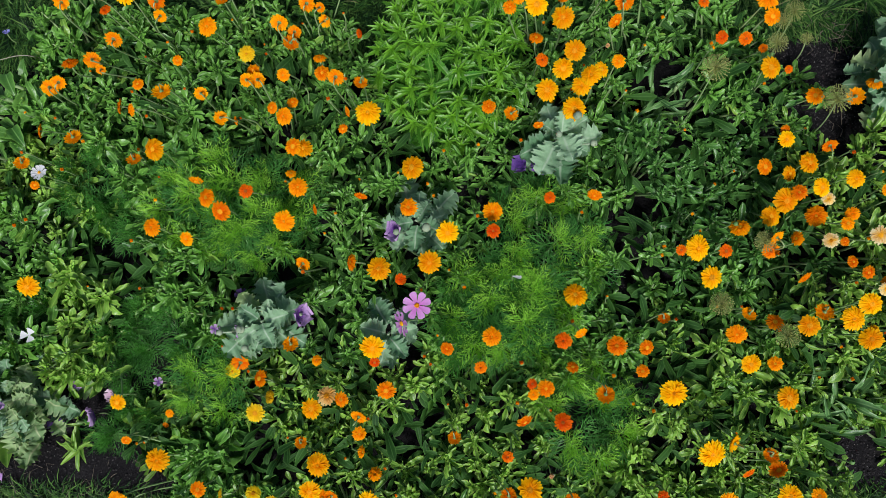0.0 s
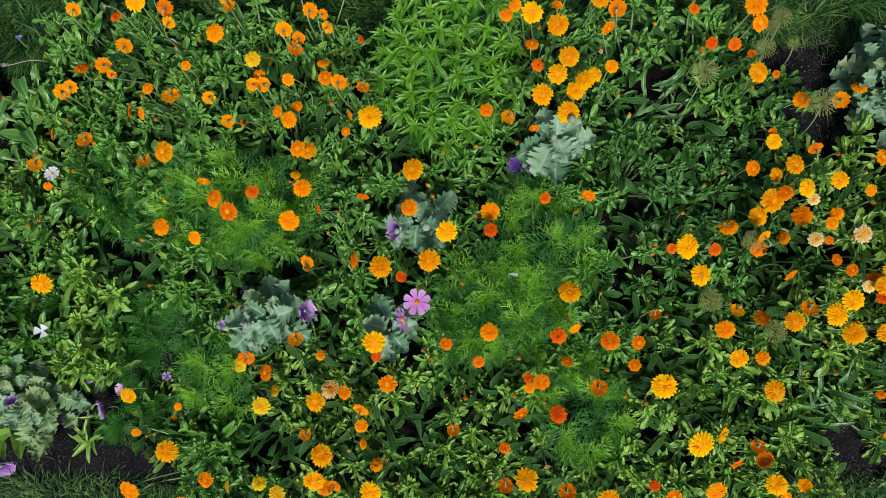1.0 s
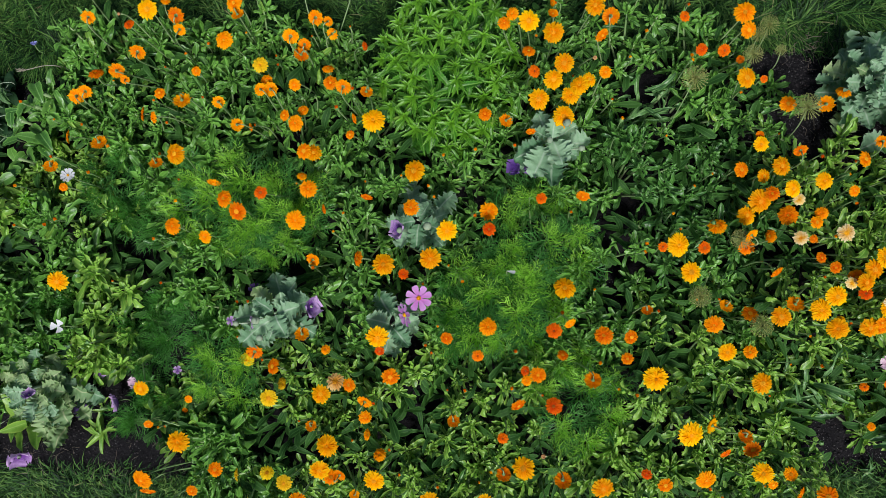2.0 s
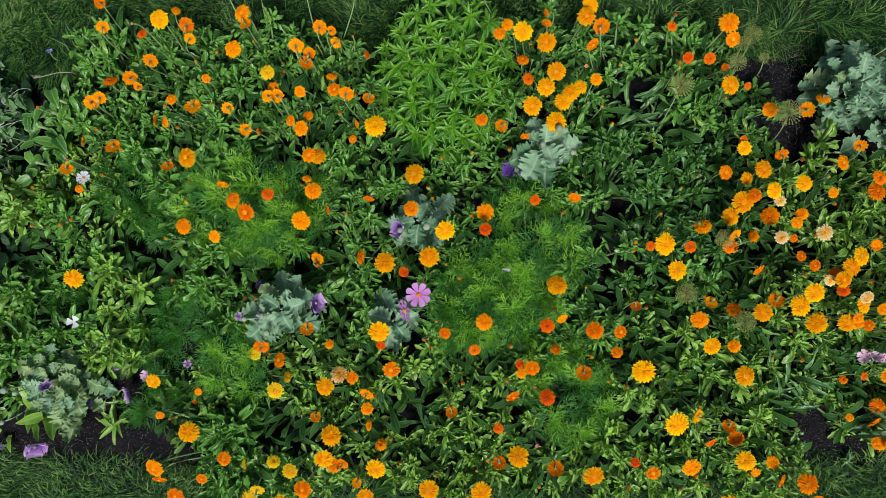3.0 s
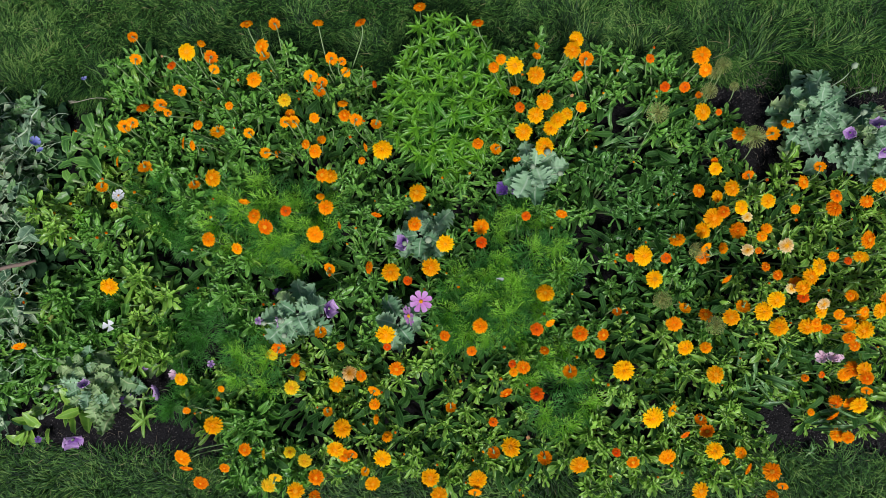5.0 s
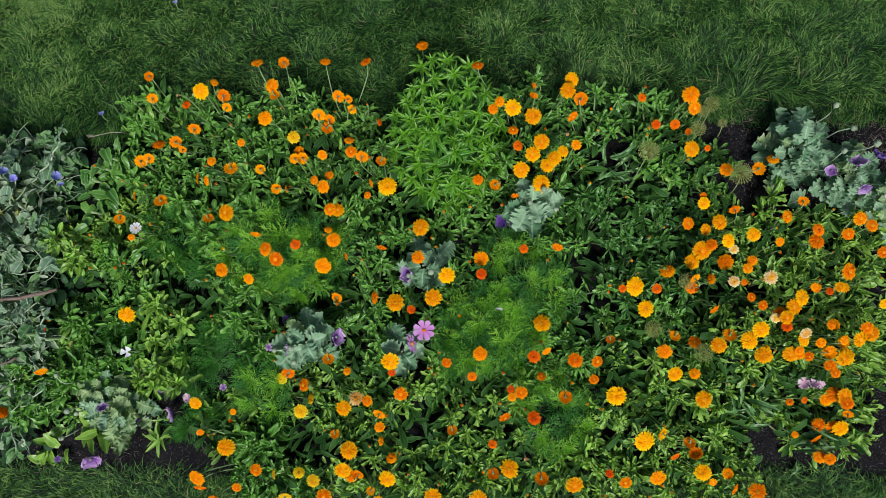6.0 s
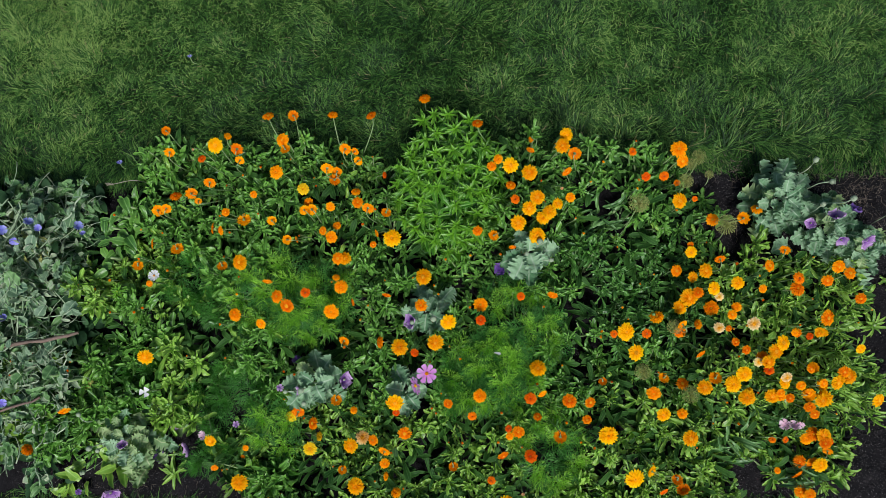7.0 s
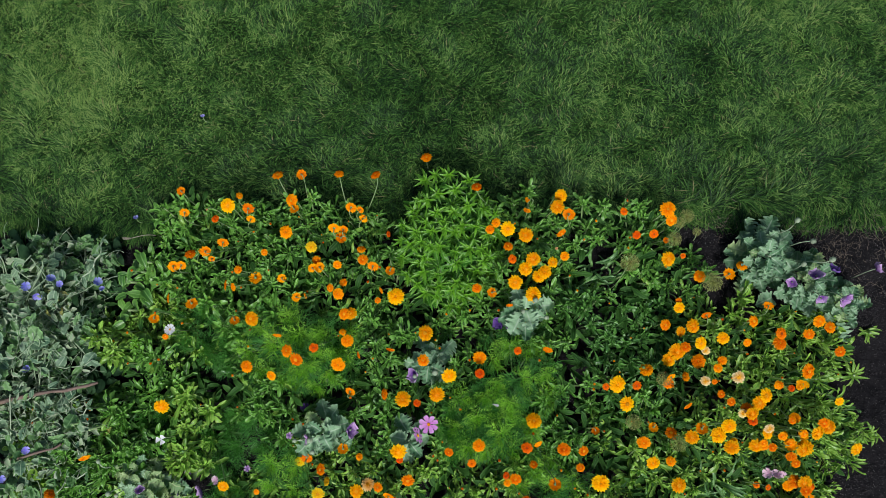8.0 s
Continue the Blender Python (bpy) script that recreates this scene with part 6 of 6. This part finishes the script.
calendula(-0.67, 0.66, 0.16, 0.15, 1, "leafy calendula with orange and yellow flowers, green leaves", [
    (-0.114, 0.250, 0.14, 0.048, "o", 34, 90),
    (-0.022, 0.255, 0.12, 0.043, "o", 151, 150),
    (-0.029, 0.134, 0.24, 0.054, "o", 18, 200),
    (-0.018, 0.100, 0.24, 0.041, "o", 150, 290),
    (-0.034, 0.005, 0.30, 0.054, "o", 7, 220),
    (0.050, -0.048, 0.24, 0.047, "Y", 7, 289),
])
calendula(-0.49, 0.63, 0.16, 0.16, 1, "leafy calendula with orange and deep orange flowers, green leaves", [
    (-0.048, 0.286, 0.12, 0.041, "o", 34, 90),
    (0.104, 0.277, 0.14, 0.043, "o", 34, 120),
    (0.012, 0.143, 0.17, 0.049, "o", 144, 80),
    (0.047, 0.135, 0.16, 0.032, "o", 144, 60),
    (0.058, 0.101, 0.15, 0.039, "o", 137, 60),
    (-0.035, 0.053, 0.27, 0.049, "o", 137, 90),
    (-0.013, 0.053, 0.20, 0.040, "o", 144, 90),
    (-0.021, 0.020, 0.21, 0.046, "o", 150, 200),
    (0.061, -0.026, 0.22, 0.037, "o", 34, 90),
    (-0.020, -0.089, 0.28, 0.036, "o", 21, 269),
    (0.068, -0.067, 0.22, 0.044, "o", 3, 340),
    (0.171, 0.031, 0.24, 0.027, "d", 63, 0),
])
calendula(0.21, 0.67, 0.16, 0.17, 1, "leafy calendula with orange and amber flowers, green leaves", [
    (-0.190, 0.160, 0.32, 0.042, "o", 34, 90),
    (-0.120, 0.018, 0.39, 0.035, "o", 21, 197),
    (-0.141, -0.006, 0.39, 0.035, "o", 10, 341),
    (-0.078, -0.005, 0.40, 0.057, "y", 11, 300),
    (-0.012, -0.026, 0.37, 0.058, "y", 20, 233),
    (0.004, 0.125, 0.19, 0.025, "o", 63, 200),
    (0.002, 0.079, 0.23, 0.033, "o", 63, 250),
    (0.133, 0.135, 0.22, 0.055, "y", 23, 328),
    (0.116, 0.090, 0.25, 0.057, "y", 6, 250),
    (-0.075, -0.064, 0.34, 0.037, "o", 23, 75),
    (0.012, -0.114, 0.39, 0.053, "y", 14, 246),
    (0.108, -0.066, 0.28, 0.026, "b", 20, 262),
])
calendula(0.45, 0.64, 0.16, 0.16, 1, "leafy calendula with orange flowers, green leaves", [
    (-0.080, 0.093, 0.24, 0.051, "o", 148, 60),
    (-0.116, 0.015, 0.31, 0.042, "o", 59, 300),
])
calendula(0.65, 0.62, 0.16, 0.14, 1, "leafy calendula with deep orange and orange flowers, green leaves", [
    (-0.062, 0.127, 0.19, 0.034, "d", 13, 3),
    (0.105, 0.135, 0.19, 0.063, "o", 7, 184),
    (0.126, 0.095, 0.16, 0.049, "o", 17, 289),
    (-0.011, 0.037, 0.17, 0.036, "d", 23, 271),
    (0.063, 0.043, 0.14, 0.039, "d", 22, 282),
    (0.111, 0.019, 0.13, 0.026, "d", 16, 199),
])
calendula(-1.53, -0.25, 0.16, 0.19, 1, "leafy calendula with orange flowers, green leaves", [
    (0.036, 0.049, 0.25, 0.046, "o", 72, 300),
    (-0.099, -0.090, 0.25, 0.046, "o", 66, 30),
])
calendula(-1.66, -0.14, 0.16, 0.19, 2, "leafy calendula without open flowers, fresh light green leaves", [
])
calendula(-1.57, -0.13, 0.16, 0.19, 1, "leafy calendula without open flowers, green leaves", [
])
calendula(-0.82, -0.40, 0.12, 0.13, 2, "low leafy calendula with small orange buds, fresh light green leaves", [
    (-0.035, 0.049, 0.14, 0.026, "o", 10, 270),
    (-0.045, 0.017, 0.14, 0.018, "o", 30, 270),
])
calendula(-0.93, -0.42, 0.09, 0.09, 2, "low leafy calendula with one fading flower over bare soil", [
    (-0.053, -0.006, 0.12, 0.034, "b", 15, 300),
], 0)
calendula(-0.18, 0.90, 0.03, 0.06, 1, "single orange calendula bloom fallen over onto the lawn", [
    (-0.007, 0.090, 0.06, 0.048, "o", 25, 90),
], 0)
BLOOMS = [(p[0] + f[0], p[1] + f[1], f[2]) for p in PLANTED for f in p[6]]
for plan in PLANTED:
    grow_calendula(*plan)

feathery(-0.687, 0.233, 0.214, 0.134, 0.27, 20, 0, "feathery cosmos with thread-like bright green leaves", ())
feathery(-0.609, 0.170, 0.125, 0.107, 0.25, 8, 0, "feathery cosmos with thread-like bright green leaves", ())
feathery(0.167, 0.076, 0.134, 0.160, 0.27, 14, 0, "feathery cosmos with thread-like bright green leaves", ())
feathery(0.079, -0.065, 0.169, 0.134, 0.24, 14, 0, "feathery cosmos with thread-like bright green leaves", ())
feathery(-0.047, -0.084, 0.089, 0.107, 0.20, 6, 1, "feathery cosmos with thread-like dark green leaves and pink flowers", [(-0.114, 0.034, 0.30, 0.075, 14, 300), (-0.153, -0.012, 0.27, 0.07, 60, 200)])
feathery(-1.079, 0.292, 0.098, 0.098, 0.18, 8, 1, "feathery cosmos with thread-like dark green leaves", ())
feathery(-0.899, -0.124, 0.098, 0.089, 0.15, 8, 1, "feathery cosmos with thread-like dark green leaves", ())
feathery(-0.754, -0.270, 0.089, 0.107, 0.18, 9, 0, "feathery cosmos with thread-like bright green leaves", ())
feathery(0.285, -0.353, 0.107, 0.143, 0.20, 12, 0, "feathery cosmos with thread-like bright green leaves", ())
feathery(-1.091, -0.421, 0.032, 0.029, 0.07, 2, 1, "feathery cosmos with thread-like dark green leaves", ())
feathery(-1.284, -0.087, 0.062, 0.045, 0.12, 3, 1, "feathery cosmos with thread-like dark green leaves", ())
feathery(-1.009, 0.178, 0.053, 0.053, 0.18, 3, 1, "feathery cosmos with thread-like dark green leaves", ())
feathery(-1.050, -0.405, 0.070, 0.045, 0.09, 5, 1, "low feathery cosmos seedlings with thread-like leaves over bare soil", ())
feathery(-0.985, -0.345, 0.050, 0.050, 0.09, 3, 1, "low feathery cosmos seedling with thread-like leaves over bare soil", ())
feathery(-1.050, -0.200, 0.070, 0.060, 0.12, 4, 1, "feathery cosmos with thread-like dark green leaves", ())
lance_plant(-0.087, 0.607, 0.2, 0.26, 0.28, 104, "bright green bushy herb with pointed toothed leaves", 0.05)
poppy(-0.562, -0.093, leaf_whorl(random.Random(1), 20, 0.08, 0.16, 0.27, 0.09, 0.06), "blue-green poppy with lobed leaves, pods and a lilac flower", [(0.106, 0.020, 0.30, 0.060, 60, 0, False), (-0.060, -0.029, 0.25, 0.045, 70, 180, False), (-0.018, -0.037, 0.24, 0.035, 60, 0, False)], [(-0.100, -0.028, 0.27, 0.016, 80, 180), (-0.037, -0.016, 0.30, 0.020, 20, 200), (-0.037, -0.066, 0.28, 0.018, 10, 0)], 0.1)
poppy(-0.168, 0.165, leaf_whorl(random.Random(2), 14, 0.06, 0.15, 0.26, 0.08, 0.06), "blue-green poppy with a lilac flower and a pod", [(-0.043, -0.032, 0.32, 0.055, 40, 180, False)], [(0.030, -0.023, 0.31, 0.022, 10, 0), (-0.042, -0.035, 0.33, 0.016, 10, 0)], 0.1)
poppy(0.198, 0.378, leaf_whorl(random.Random(3), 13, 0.05, 0.18, 0.31, 0.09, 0.07), "blue-green poppy with pods and dark violet petals", [(-0.093, -0.060, 0.20, 0.050, 30, 180, True), (-0.053, -0.060, 0.20, 0.060, 30, 0, True)], [(0.033, 0.031, 0.34, 0.020, 10, 0), (0.068, -0.033, 0.33, 0.016, 60, 0), (-0.009, -0.011, 0.33, 0.016, 0, 0)], 0.1)
poppy(-0.243, -0.128, leaf_whorl(random.Random(4), 12, 0.05, 0.14, 0.22, 0.08, 0.06), "small blue-green poppy plant with ruffled leaves", [], [], 0.1)
poppy(-1.294, -0.316, leaf_whorl(random.Random(5), 62, 0.15, 0.04, 0.20, 0.088, 0.048), "sprawling pale poppy with yellowing ruffled leaves and drooping buds", [(0.007, -0.015, 0.22, 0.040, 50, 90, False), (-0.098, -0.214, 0.10, 0.074, 55, 300, False)], [(-0.105, -0.018, 0.24, 0.020, 10, 0), (-0.081, -0.028, 0.23, 0.016, 20, 0), (-0.190, -0.135, 0.12, 0.018, 30, 200), (-0.142, 0.097, 0.25, 0.016, 60, 100)], 0.5)
poppy(1.127, 0.572, leaf_whorl(random.Random(6), 52, 0.105, 0.04, 0.21, 0.085, 0.045), "large sprawling blue-green poppy with lilac flowers and pods", [(0.136, -0.079, 0.28, 0.055, 50, 100, False), (0.197, -0.056, 0.28, 0.045, 50, 60, True), (0.050, -0.099, 0.28, 0.040, 40, 200, False), (0.154, -0.155, 0.27, 0.045, 50, 270, False), (0.237, -0.157, 0.27, 0.060, 50, 300, False)], [(0.103, 0.128, 0.20, 0.020, 60, 60), (0.154, 0.056, 0.20, 0.020, 60, 0), (0.179, -0.021, 0.30, 0.020, 20, 60)], 0.1)
poppy(1.425, 0.398, leaf_whorl(random.Random(7), 34, 0.1, 0.04, 0.19, 0.08, 0.042), "blue-green poppy with lobed leaves beside bare soil", [(0.095, 0.126, 0.20, 0.050, 80, 20, False)], [], 0.1)
poppy(1.286, 0.485, leaf_whorl(random.Random(8), 44, 0.115, 0.04, 0.22, 0.085, 0.045), "blue-green poppy mound with ruffled leaves", [], [(-0.064, 0.051, 0.26, 0.018, 20, 60)], 0.2)
seed_head_plant(0.592, 0.549, 0.26, 0.069, -0.03, -0.10, 0)
seed_head_plant(0.908, 0.474, 0.22, 0.073, 0.02, -0.05, 1)
seed_head_plant(0.837, 0.732, 0.15, 0.055, 0.00, -0.05, 2)
seed_head_plant(0.807, 0.705, 0.15, 0.044, 0.00, -0.04, 3)
seed_head_plant(0.783, 0.640, 0.17, 0.055, 0.00, -0.04, 4)
seed_head_plant(0.889, 0.674, 0.10, 0.033, 0.01, -0.03, 5)
seed_head_plant(0.601, -0.047, 0.24, 0.058, 0.02, 0.03, 6)
seed_head_plant(0.771, -0.128, 0.22, 0.062, 0.00, 0.02, 7)
seed_head_plant(0.719, 0.111, 0.22, 0.055, 0.02, 0.02, 8)
sweet_pea(-1.875, 0.336, [(20, 0.3, 0.28), (60, 0.28, 0.25), (100, 0.26, 0.2), (150, 0.3, 0.24), (200, 0.28, 0.22), (330, 0.3, 0.22), (0, 0.2, 0.3)], "tangled grey-green sweet pea with blue-violet flowers", [(0.156, 0.126, 0.30, 0.040, 40, 0), (0.192, 0.091, 0.28, 0.040, 50, 300), (0.256, 0.152, 0.30, 0.040, 50, 60), (0.278, 0.135, 0.28, 0.030, 40, 0), (0.418, 0.142, 0.26, 0.040, 50, 20)])
sweet_pea(-1.794, 0.120, [(10, 0.3, 0.22), (80, 0.26, 0.3), (160, 0.3, 0.25), (220, 0.26, 0.2), (300, 0.26, 0.22), (340, 0.3, 0.2), (45, 0.2, 0.3)], "grey-green sweet pea vines with tendrils over a stake", [(0.059, 0.017, 0.25, 0.035, 30, 90)])
sweet_pea(-1.858, -0.189, [(0, 0.26, 0.2), (40, 0.3, 0.24), (90, 0.25, 0.28), (150, 0.28, 0.25), (240, 0.2, 0.18), (280, 0.26, 0.16)], "sweet pea tangle with broad grey-green leaves", [(0.126, 0.017, 0.25, 0.035, 40, 0), (0.012, -0.102, 0.22, 0.035, 40, 0)])
sweet_pea(-2.120, 0.191, [(20, 0.3, 0.3), (70, 0.25, 0.28), (300, 0.3, 0.25), (340, 0.3, 0.3), (180, 0.3, 0.3), (120, 0.3, 0.3)], "sweet pea vines climbing over one another", [])
sweet_pea(-1.725, 0.336, [(0, 0.2, 0.24), (50, 0.2, 0.26), (110, 0.22, 0.25), (180, 0.2, 0.26), (230, 0.22, 0.2), (290, 0.2, 0.22), (330, 0.2, 0.2)], "sweet pea with pale veined leaves among its vines", [])
sweet_pea(-1.939, 0.024, [(0, 0.22, 0.25), (60, 0.2, 0.26), (120, 0.22, 0.25), (250, 0.22, 0.2), (310, 0.2, 0.2)], "sweet pea vines crossing under a stake", [])
sweet_pea(-1.689, -0.069, [(20, 0.2, 0.22), (80, 0.2, 0.24), (140, 0.22, 0.25), (200, 0.2, 0.24), (270, 0.22, 0.2), (320, 0.2, 0.2)], "sweet pea with rounded grey-green leaves", [])
sweet_pea(-1.707, -0.305, [(10, 0.2, 0.2), (70, 0.2, 0.22), (150, 0.22, 0.22), (210, 0.2, 0.2), (290, 0.22, 0.16)], "low sweet pea shoots with grey-green leaves", [], True)
sweet_pea(-1.979, 0.456, [(10, 0.18, 0.16), (60, 0.12, 0.16), (120, 0.12, 0.16), (200, 0.22, 0.22), (300, 0.2, 0.2)], "dark green sweet pea tangle beside the lawn edge", [], True)
sweet_pea(-1.598, 0.193, [(60, 0.16, 0.2), (120, 0.2, 0.22), (180, 0.2, 0.24), (240, 0.2, 0.2), (300, 0.14, 0.18)], "sweet pea shoots reaching into the calendulas", [], True)
sweet_pea(-1.600, -0.186, [(60, 0.16, 0.2), (120, 0.2, 0.22), (180, 0.2, 0.22), (250, 0.16, 0.18)], "sweet pea shoots with pale tendrils", [], True)
sweet_pea(-1.880, 0.505, [(0, 0.2, 0.12), (50, 0.1, 0.12), (180, 0.2, 0.14), (250, 0.16, 0.16), (320, 0.16, 0.14)], "dark leafy sweet pea growth at the lawn edge", [], True)
sweet_pea(-1.567, 0.432, [(0, 0.08, 0.12), (60, 0.1, 0.12), (120, 0.12, 0.14), (180, 0.14, 0.16), (250, 0.14, 0.14), (300, 0.1, 0.12)], "dark green sweet pea shoots reaching into the calendulas", [], True)
sweet_pea(-1.703, 0.432, [(20, 0.16, 0.16), (90, 0.14, 0.16), (170, 0.16, 0.18), (270, 0.16, 0.16)], "sweet pea shoot with grey-green leaves", [])
sweet_pea(-1.680, 0.492, [(40, 0.1, 0.14), (130, 0.12, 0.16), (180, 0.18, 0.16), (240, 0.2, 0.16), (300, 0.14, 0.14)], "dark green sweet pea shoot at the lawn edge", [], True)
sweet_pea(-1.800, 0.600, [(0, 0.16, 0.12), (70, 0.06, 0.12), (180, 0.16, 0.12), (300, 0.12, 0.13), (20, 0.12, 0.1)], "dark green sweet pea tangle at the lawn edge", [], True)
sweet_pea(-1.610, 0.590, [(0, 0.14, 0.11), (90, 0.06, 0.1), (170, 0.16, 0.12), (330, 0.12, 0.11), (210, 0.12, 0.12)], "dark green sweet pea shoots at the lawn edge", [], True)
stake(-1.975, -0.039, 0.25, -1.468, 0.097, 0.22, 0.0085, "weathered reddish-brown wooden stake lying across the sweet peas")
stake(-2.003, -0.303, 0.20, -1.604, -0.144, 0.22, 0.0065, "grey weathered stick among the sweet peas")
strap_plant(0.924, -0.336, 18, 0.08, 0.14, -60, 200, 0.14, "clump with long broad green leaves spreading over the soil")
strap_plant(1.168, -0.448, 9, 0.09, 0.14, -70, 40, 0.10, "low clump with long green strap leaves on the soil")
strap_plant(1.135, -0.567, 9, 0.025, 0.045, 0, 360, 0.03, "small leafy seedling on bare soil")
strap_plant(-1.170, -0.470, 17, 0.035, 0.075, 0, 360, 0.06, "small pale green seedling with pointed leaves on bare soil", SEED_LEAF)
strap_plant(-1.160, -0.395, 9, 0.025, 0.045, 0, 360, 0.06, "small round-leaved seedling on bare soil", SEED_LEAF)
strap_plant(-1.406, -0.397, 12, 0.07, 0.11, 100, 320, 0.09, "broad pale green leaves beside the lawn edge", BROAD_LEAF)
strap_plant(-1.811, -0.316, 16, 0.07, 0.11, 0, 360, 0.14, "low clump of broad fresh green leaves", BROAD_LEAF)
strap_plant(1.570, 0.274, 16, 0.03, 0.055, 0, 360, 0.05, "small leafy seedling on dark soil", SEED_LEAF)
strap_plant(1.497, 0.108, 18, 0.035, 0.06, 0, 360, 0.06, "leafy rosette of a young calendula on dark soil", SEED_LEAF)
strap_plant(1.477, -0.069, 14, 0.04, 0.06, 0, 360, 0.05, "small calendula seedling on dark soil", SEED_LEAF)
strap_plant(1.582, -0.125, 8, 0.04, 0.06, 0, 360, 0.04, "small seedling with narrow leaves on dark soil", SEED_LEAF)
strap_plant(1.500, -0.167, 6, 0.04, 0.05, 0, 360, 0.05, "young calendula leaves under a single bloom", SEED_LEAF)
strap_plant(-1.468, -0.088, 1, 0.04, 0.05, 10, 30, 0.27, "single broad leaf half turned yellow", [PEA_TURNED])
strap_plant(-1.547, -0.073, 3, 0.04, 0.06, 100, 300, 0.25, "broad blue-green veined leaves among vines", PEA_BROAD)
strap_plant(-1.732, -0.228, 4, 0.05, 0.07, 40, 300, 0.24, "broad spotted blue-green leaves among vines", PEA_BROAD)
strap_plant(-1.820, 0.223, 4, 0.04, 0.06, 0, 300, 0.24, "broad pale veined leaves over the vines", PEA_BROAD)
strap_plant(-1.681, 0.180, 3, 0.04, 0.06, 0, 300, 0.24, "round veined leaves among the vines", PEA_BROAD)
strap_plant(-1.620, -0.560, 10, 0.045, 0.075, 0, 200, 0.06, "broad pale leaves at the lawn edge", BROAD_LEAF)
strap_plant(0.527, 0.534, 22, 0.06, 0.115, 0, 220, 0.14, "clump of long drooping grey-green leaves on pale stems")
strap_plant(0.479, 0.497, 12, 0.06, 0.11, 180, 330, 0.10, "low clump of broad grey-green leaves")
strap_plant(-1.324, 0.519, 16, 0.04, 0.07, 0, 360, 0.17, "clump of broad rounded green leaves", ROUND_MESH)
strap_plant(-1.372, 0.478, 18, 0.04, 0.07, 0, 360, 0.16, "leafy clump of rounded green leaves", ROUND_MESH)
strap_plant(-1.384, 0.365, 16, 0.05, 0.07, 0, 360, 0.15, "leafy clump with rounded green leaves beside the vines", ROUND_MESH)
strap_plant(-1.304, 0.558, 16, 0.05, 0.07, 0, 360, 0.16, "upright clump of rounded green leaves at the lawn edge", ROUND_MESH)
strap_plant(-1.504, 0.585, 10, 0.04, 0.06, 0, 360, 0.08, "low leafy growth at the lawn edge", ROUND_MESH)
small_flower(-1.159, 0.295, 0.27, 0.045, 15, 90, WHITE_PETALS, "white_flower", "white daisy-like flower with a dark centre", "flower", SMALL_DISC)
small_flower(-1.208, -0.133, 0.22, 0.040, 10, 0, WHITE_TRIO, "white_flower", "small white three-petalled flower", "flower", None)
small_flower(-1.145, -0.283, 0.10, 0.040, 60, 330, VIOLA_PETALS, "viola", "lilac viola flower on bare soil", "flower", None)
small_flower(-1.008, -0.300, 0.16, 0.040, 30, 180, PALE_PETALS, "viola", "pale pink viola flower", "flower", None)
small_flower(-1.098, -0.369, 0.08, 0.060, 60, 200, POPPY_PETALS, "fallen_poppy", "crumpled lilac poppy bloom near the soil", "flower", None, 0)
small_flower(-1.213, -0.398, 0.07, 0.055, 30, 90, VIOLA_DARK, "viola", "dark violet flower close to the soil", "flower", None)
small_flower(-0.907, -0.270, 0.10, 0.026, 20, 0, VIOLA_PETALS, "viola", "tiny lilac flower over dark soil", "flower", None)
small_flower(-0.709, -0.117, 0.20, 0.028, 20, 0, VIOLA_PETALS, "viola", "small lilac flower beside a poppy", "flower", None)
small_flower(-1.541, -0.544, 0.06, 0.025, 20, 0, VIOLA_DARK, "viola", "small violet flower on the soil", "flower", None)
small_flower(1.076, -0.220, 0.27, 0.042, 40, 180, PALE_PETALS, "snapdragon", "pale pink snapdragon bloom", "flower", None)
small_flower(1.099, -0.225, 0.28, 0.040, 40, 90, PALE_PETALS, "snapdragon", "pale pink snapdragon bloom", "flower", None)
small_flower(1.122, -0.219, 0.27, 0.036, 35, 270, PALE_PETALS, "snapdragon", "pale pink snapdragon bloom", "flower", None)
small_flower(-1.406, 0.747, 0.06, 0.025, 40, 90, PEA_PETALS, "fallen_flower", "blue flower lying in the long grass", "flower", None, 0)
small_flower(-1.133, 1.176, 0.05, 0.022, 40, 90, PEA_PETALS, "fallen_flower", "blue flower lying on the lawn", "flower", None, 0)
small_flower(-0.673, -0.026, 0.10, 0.040, 40, 90, VIOLA_DARK, "viola", "violet flower in a shaded gap", "flower", None)
small_flower(0.076, 0.023, 0.29, 0.050, 20, 90, FALLEN_PETAL, "fallen_petal", "white petal caught on feathery leaves", "petal", None, 0)
small_flower(-1.441, 0.450, 0.25, 0.026, 40, 90, PEA_PETALS, "sweet_pea_flower", "single blue-violet sweet pea flower", "flower", None)
pea_shoot(-1.600, 0.420, [(-1.566, 0.466, 0.22), (-1.495, 0.515, 0.25), (-1.443, 0.584, 0.27), (-1.428, 0.635, 0.28)], "pale sweet pea shoot with curled leaves and a head of buds")
small_herb(-1.327, 0.220, 0.20, 0.022, 5, "small lime-green herb with toothed leaves among calendulas")
dry_stalk(-1.302, 0.671, -1.436, 0.667, 0.06, "dry pale grass stalk lying over the lawn edge")
strap_plant(-1.659, 0.391, 15, 0.025, 0.045, 0, 360, 0.24, "crumpled yellowing sweet pea leaves over the vines", CRUMPLED)
strap_plant(-1.560, -0.470, 9, 0.055, 0.085, 60, 330, 0.10, "broad light green leaves beside the lawn edge", BROAD_LEAF)
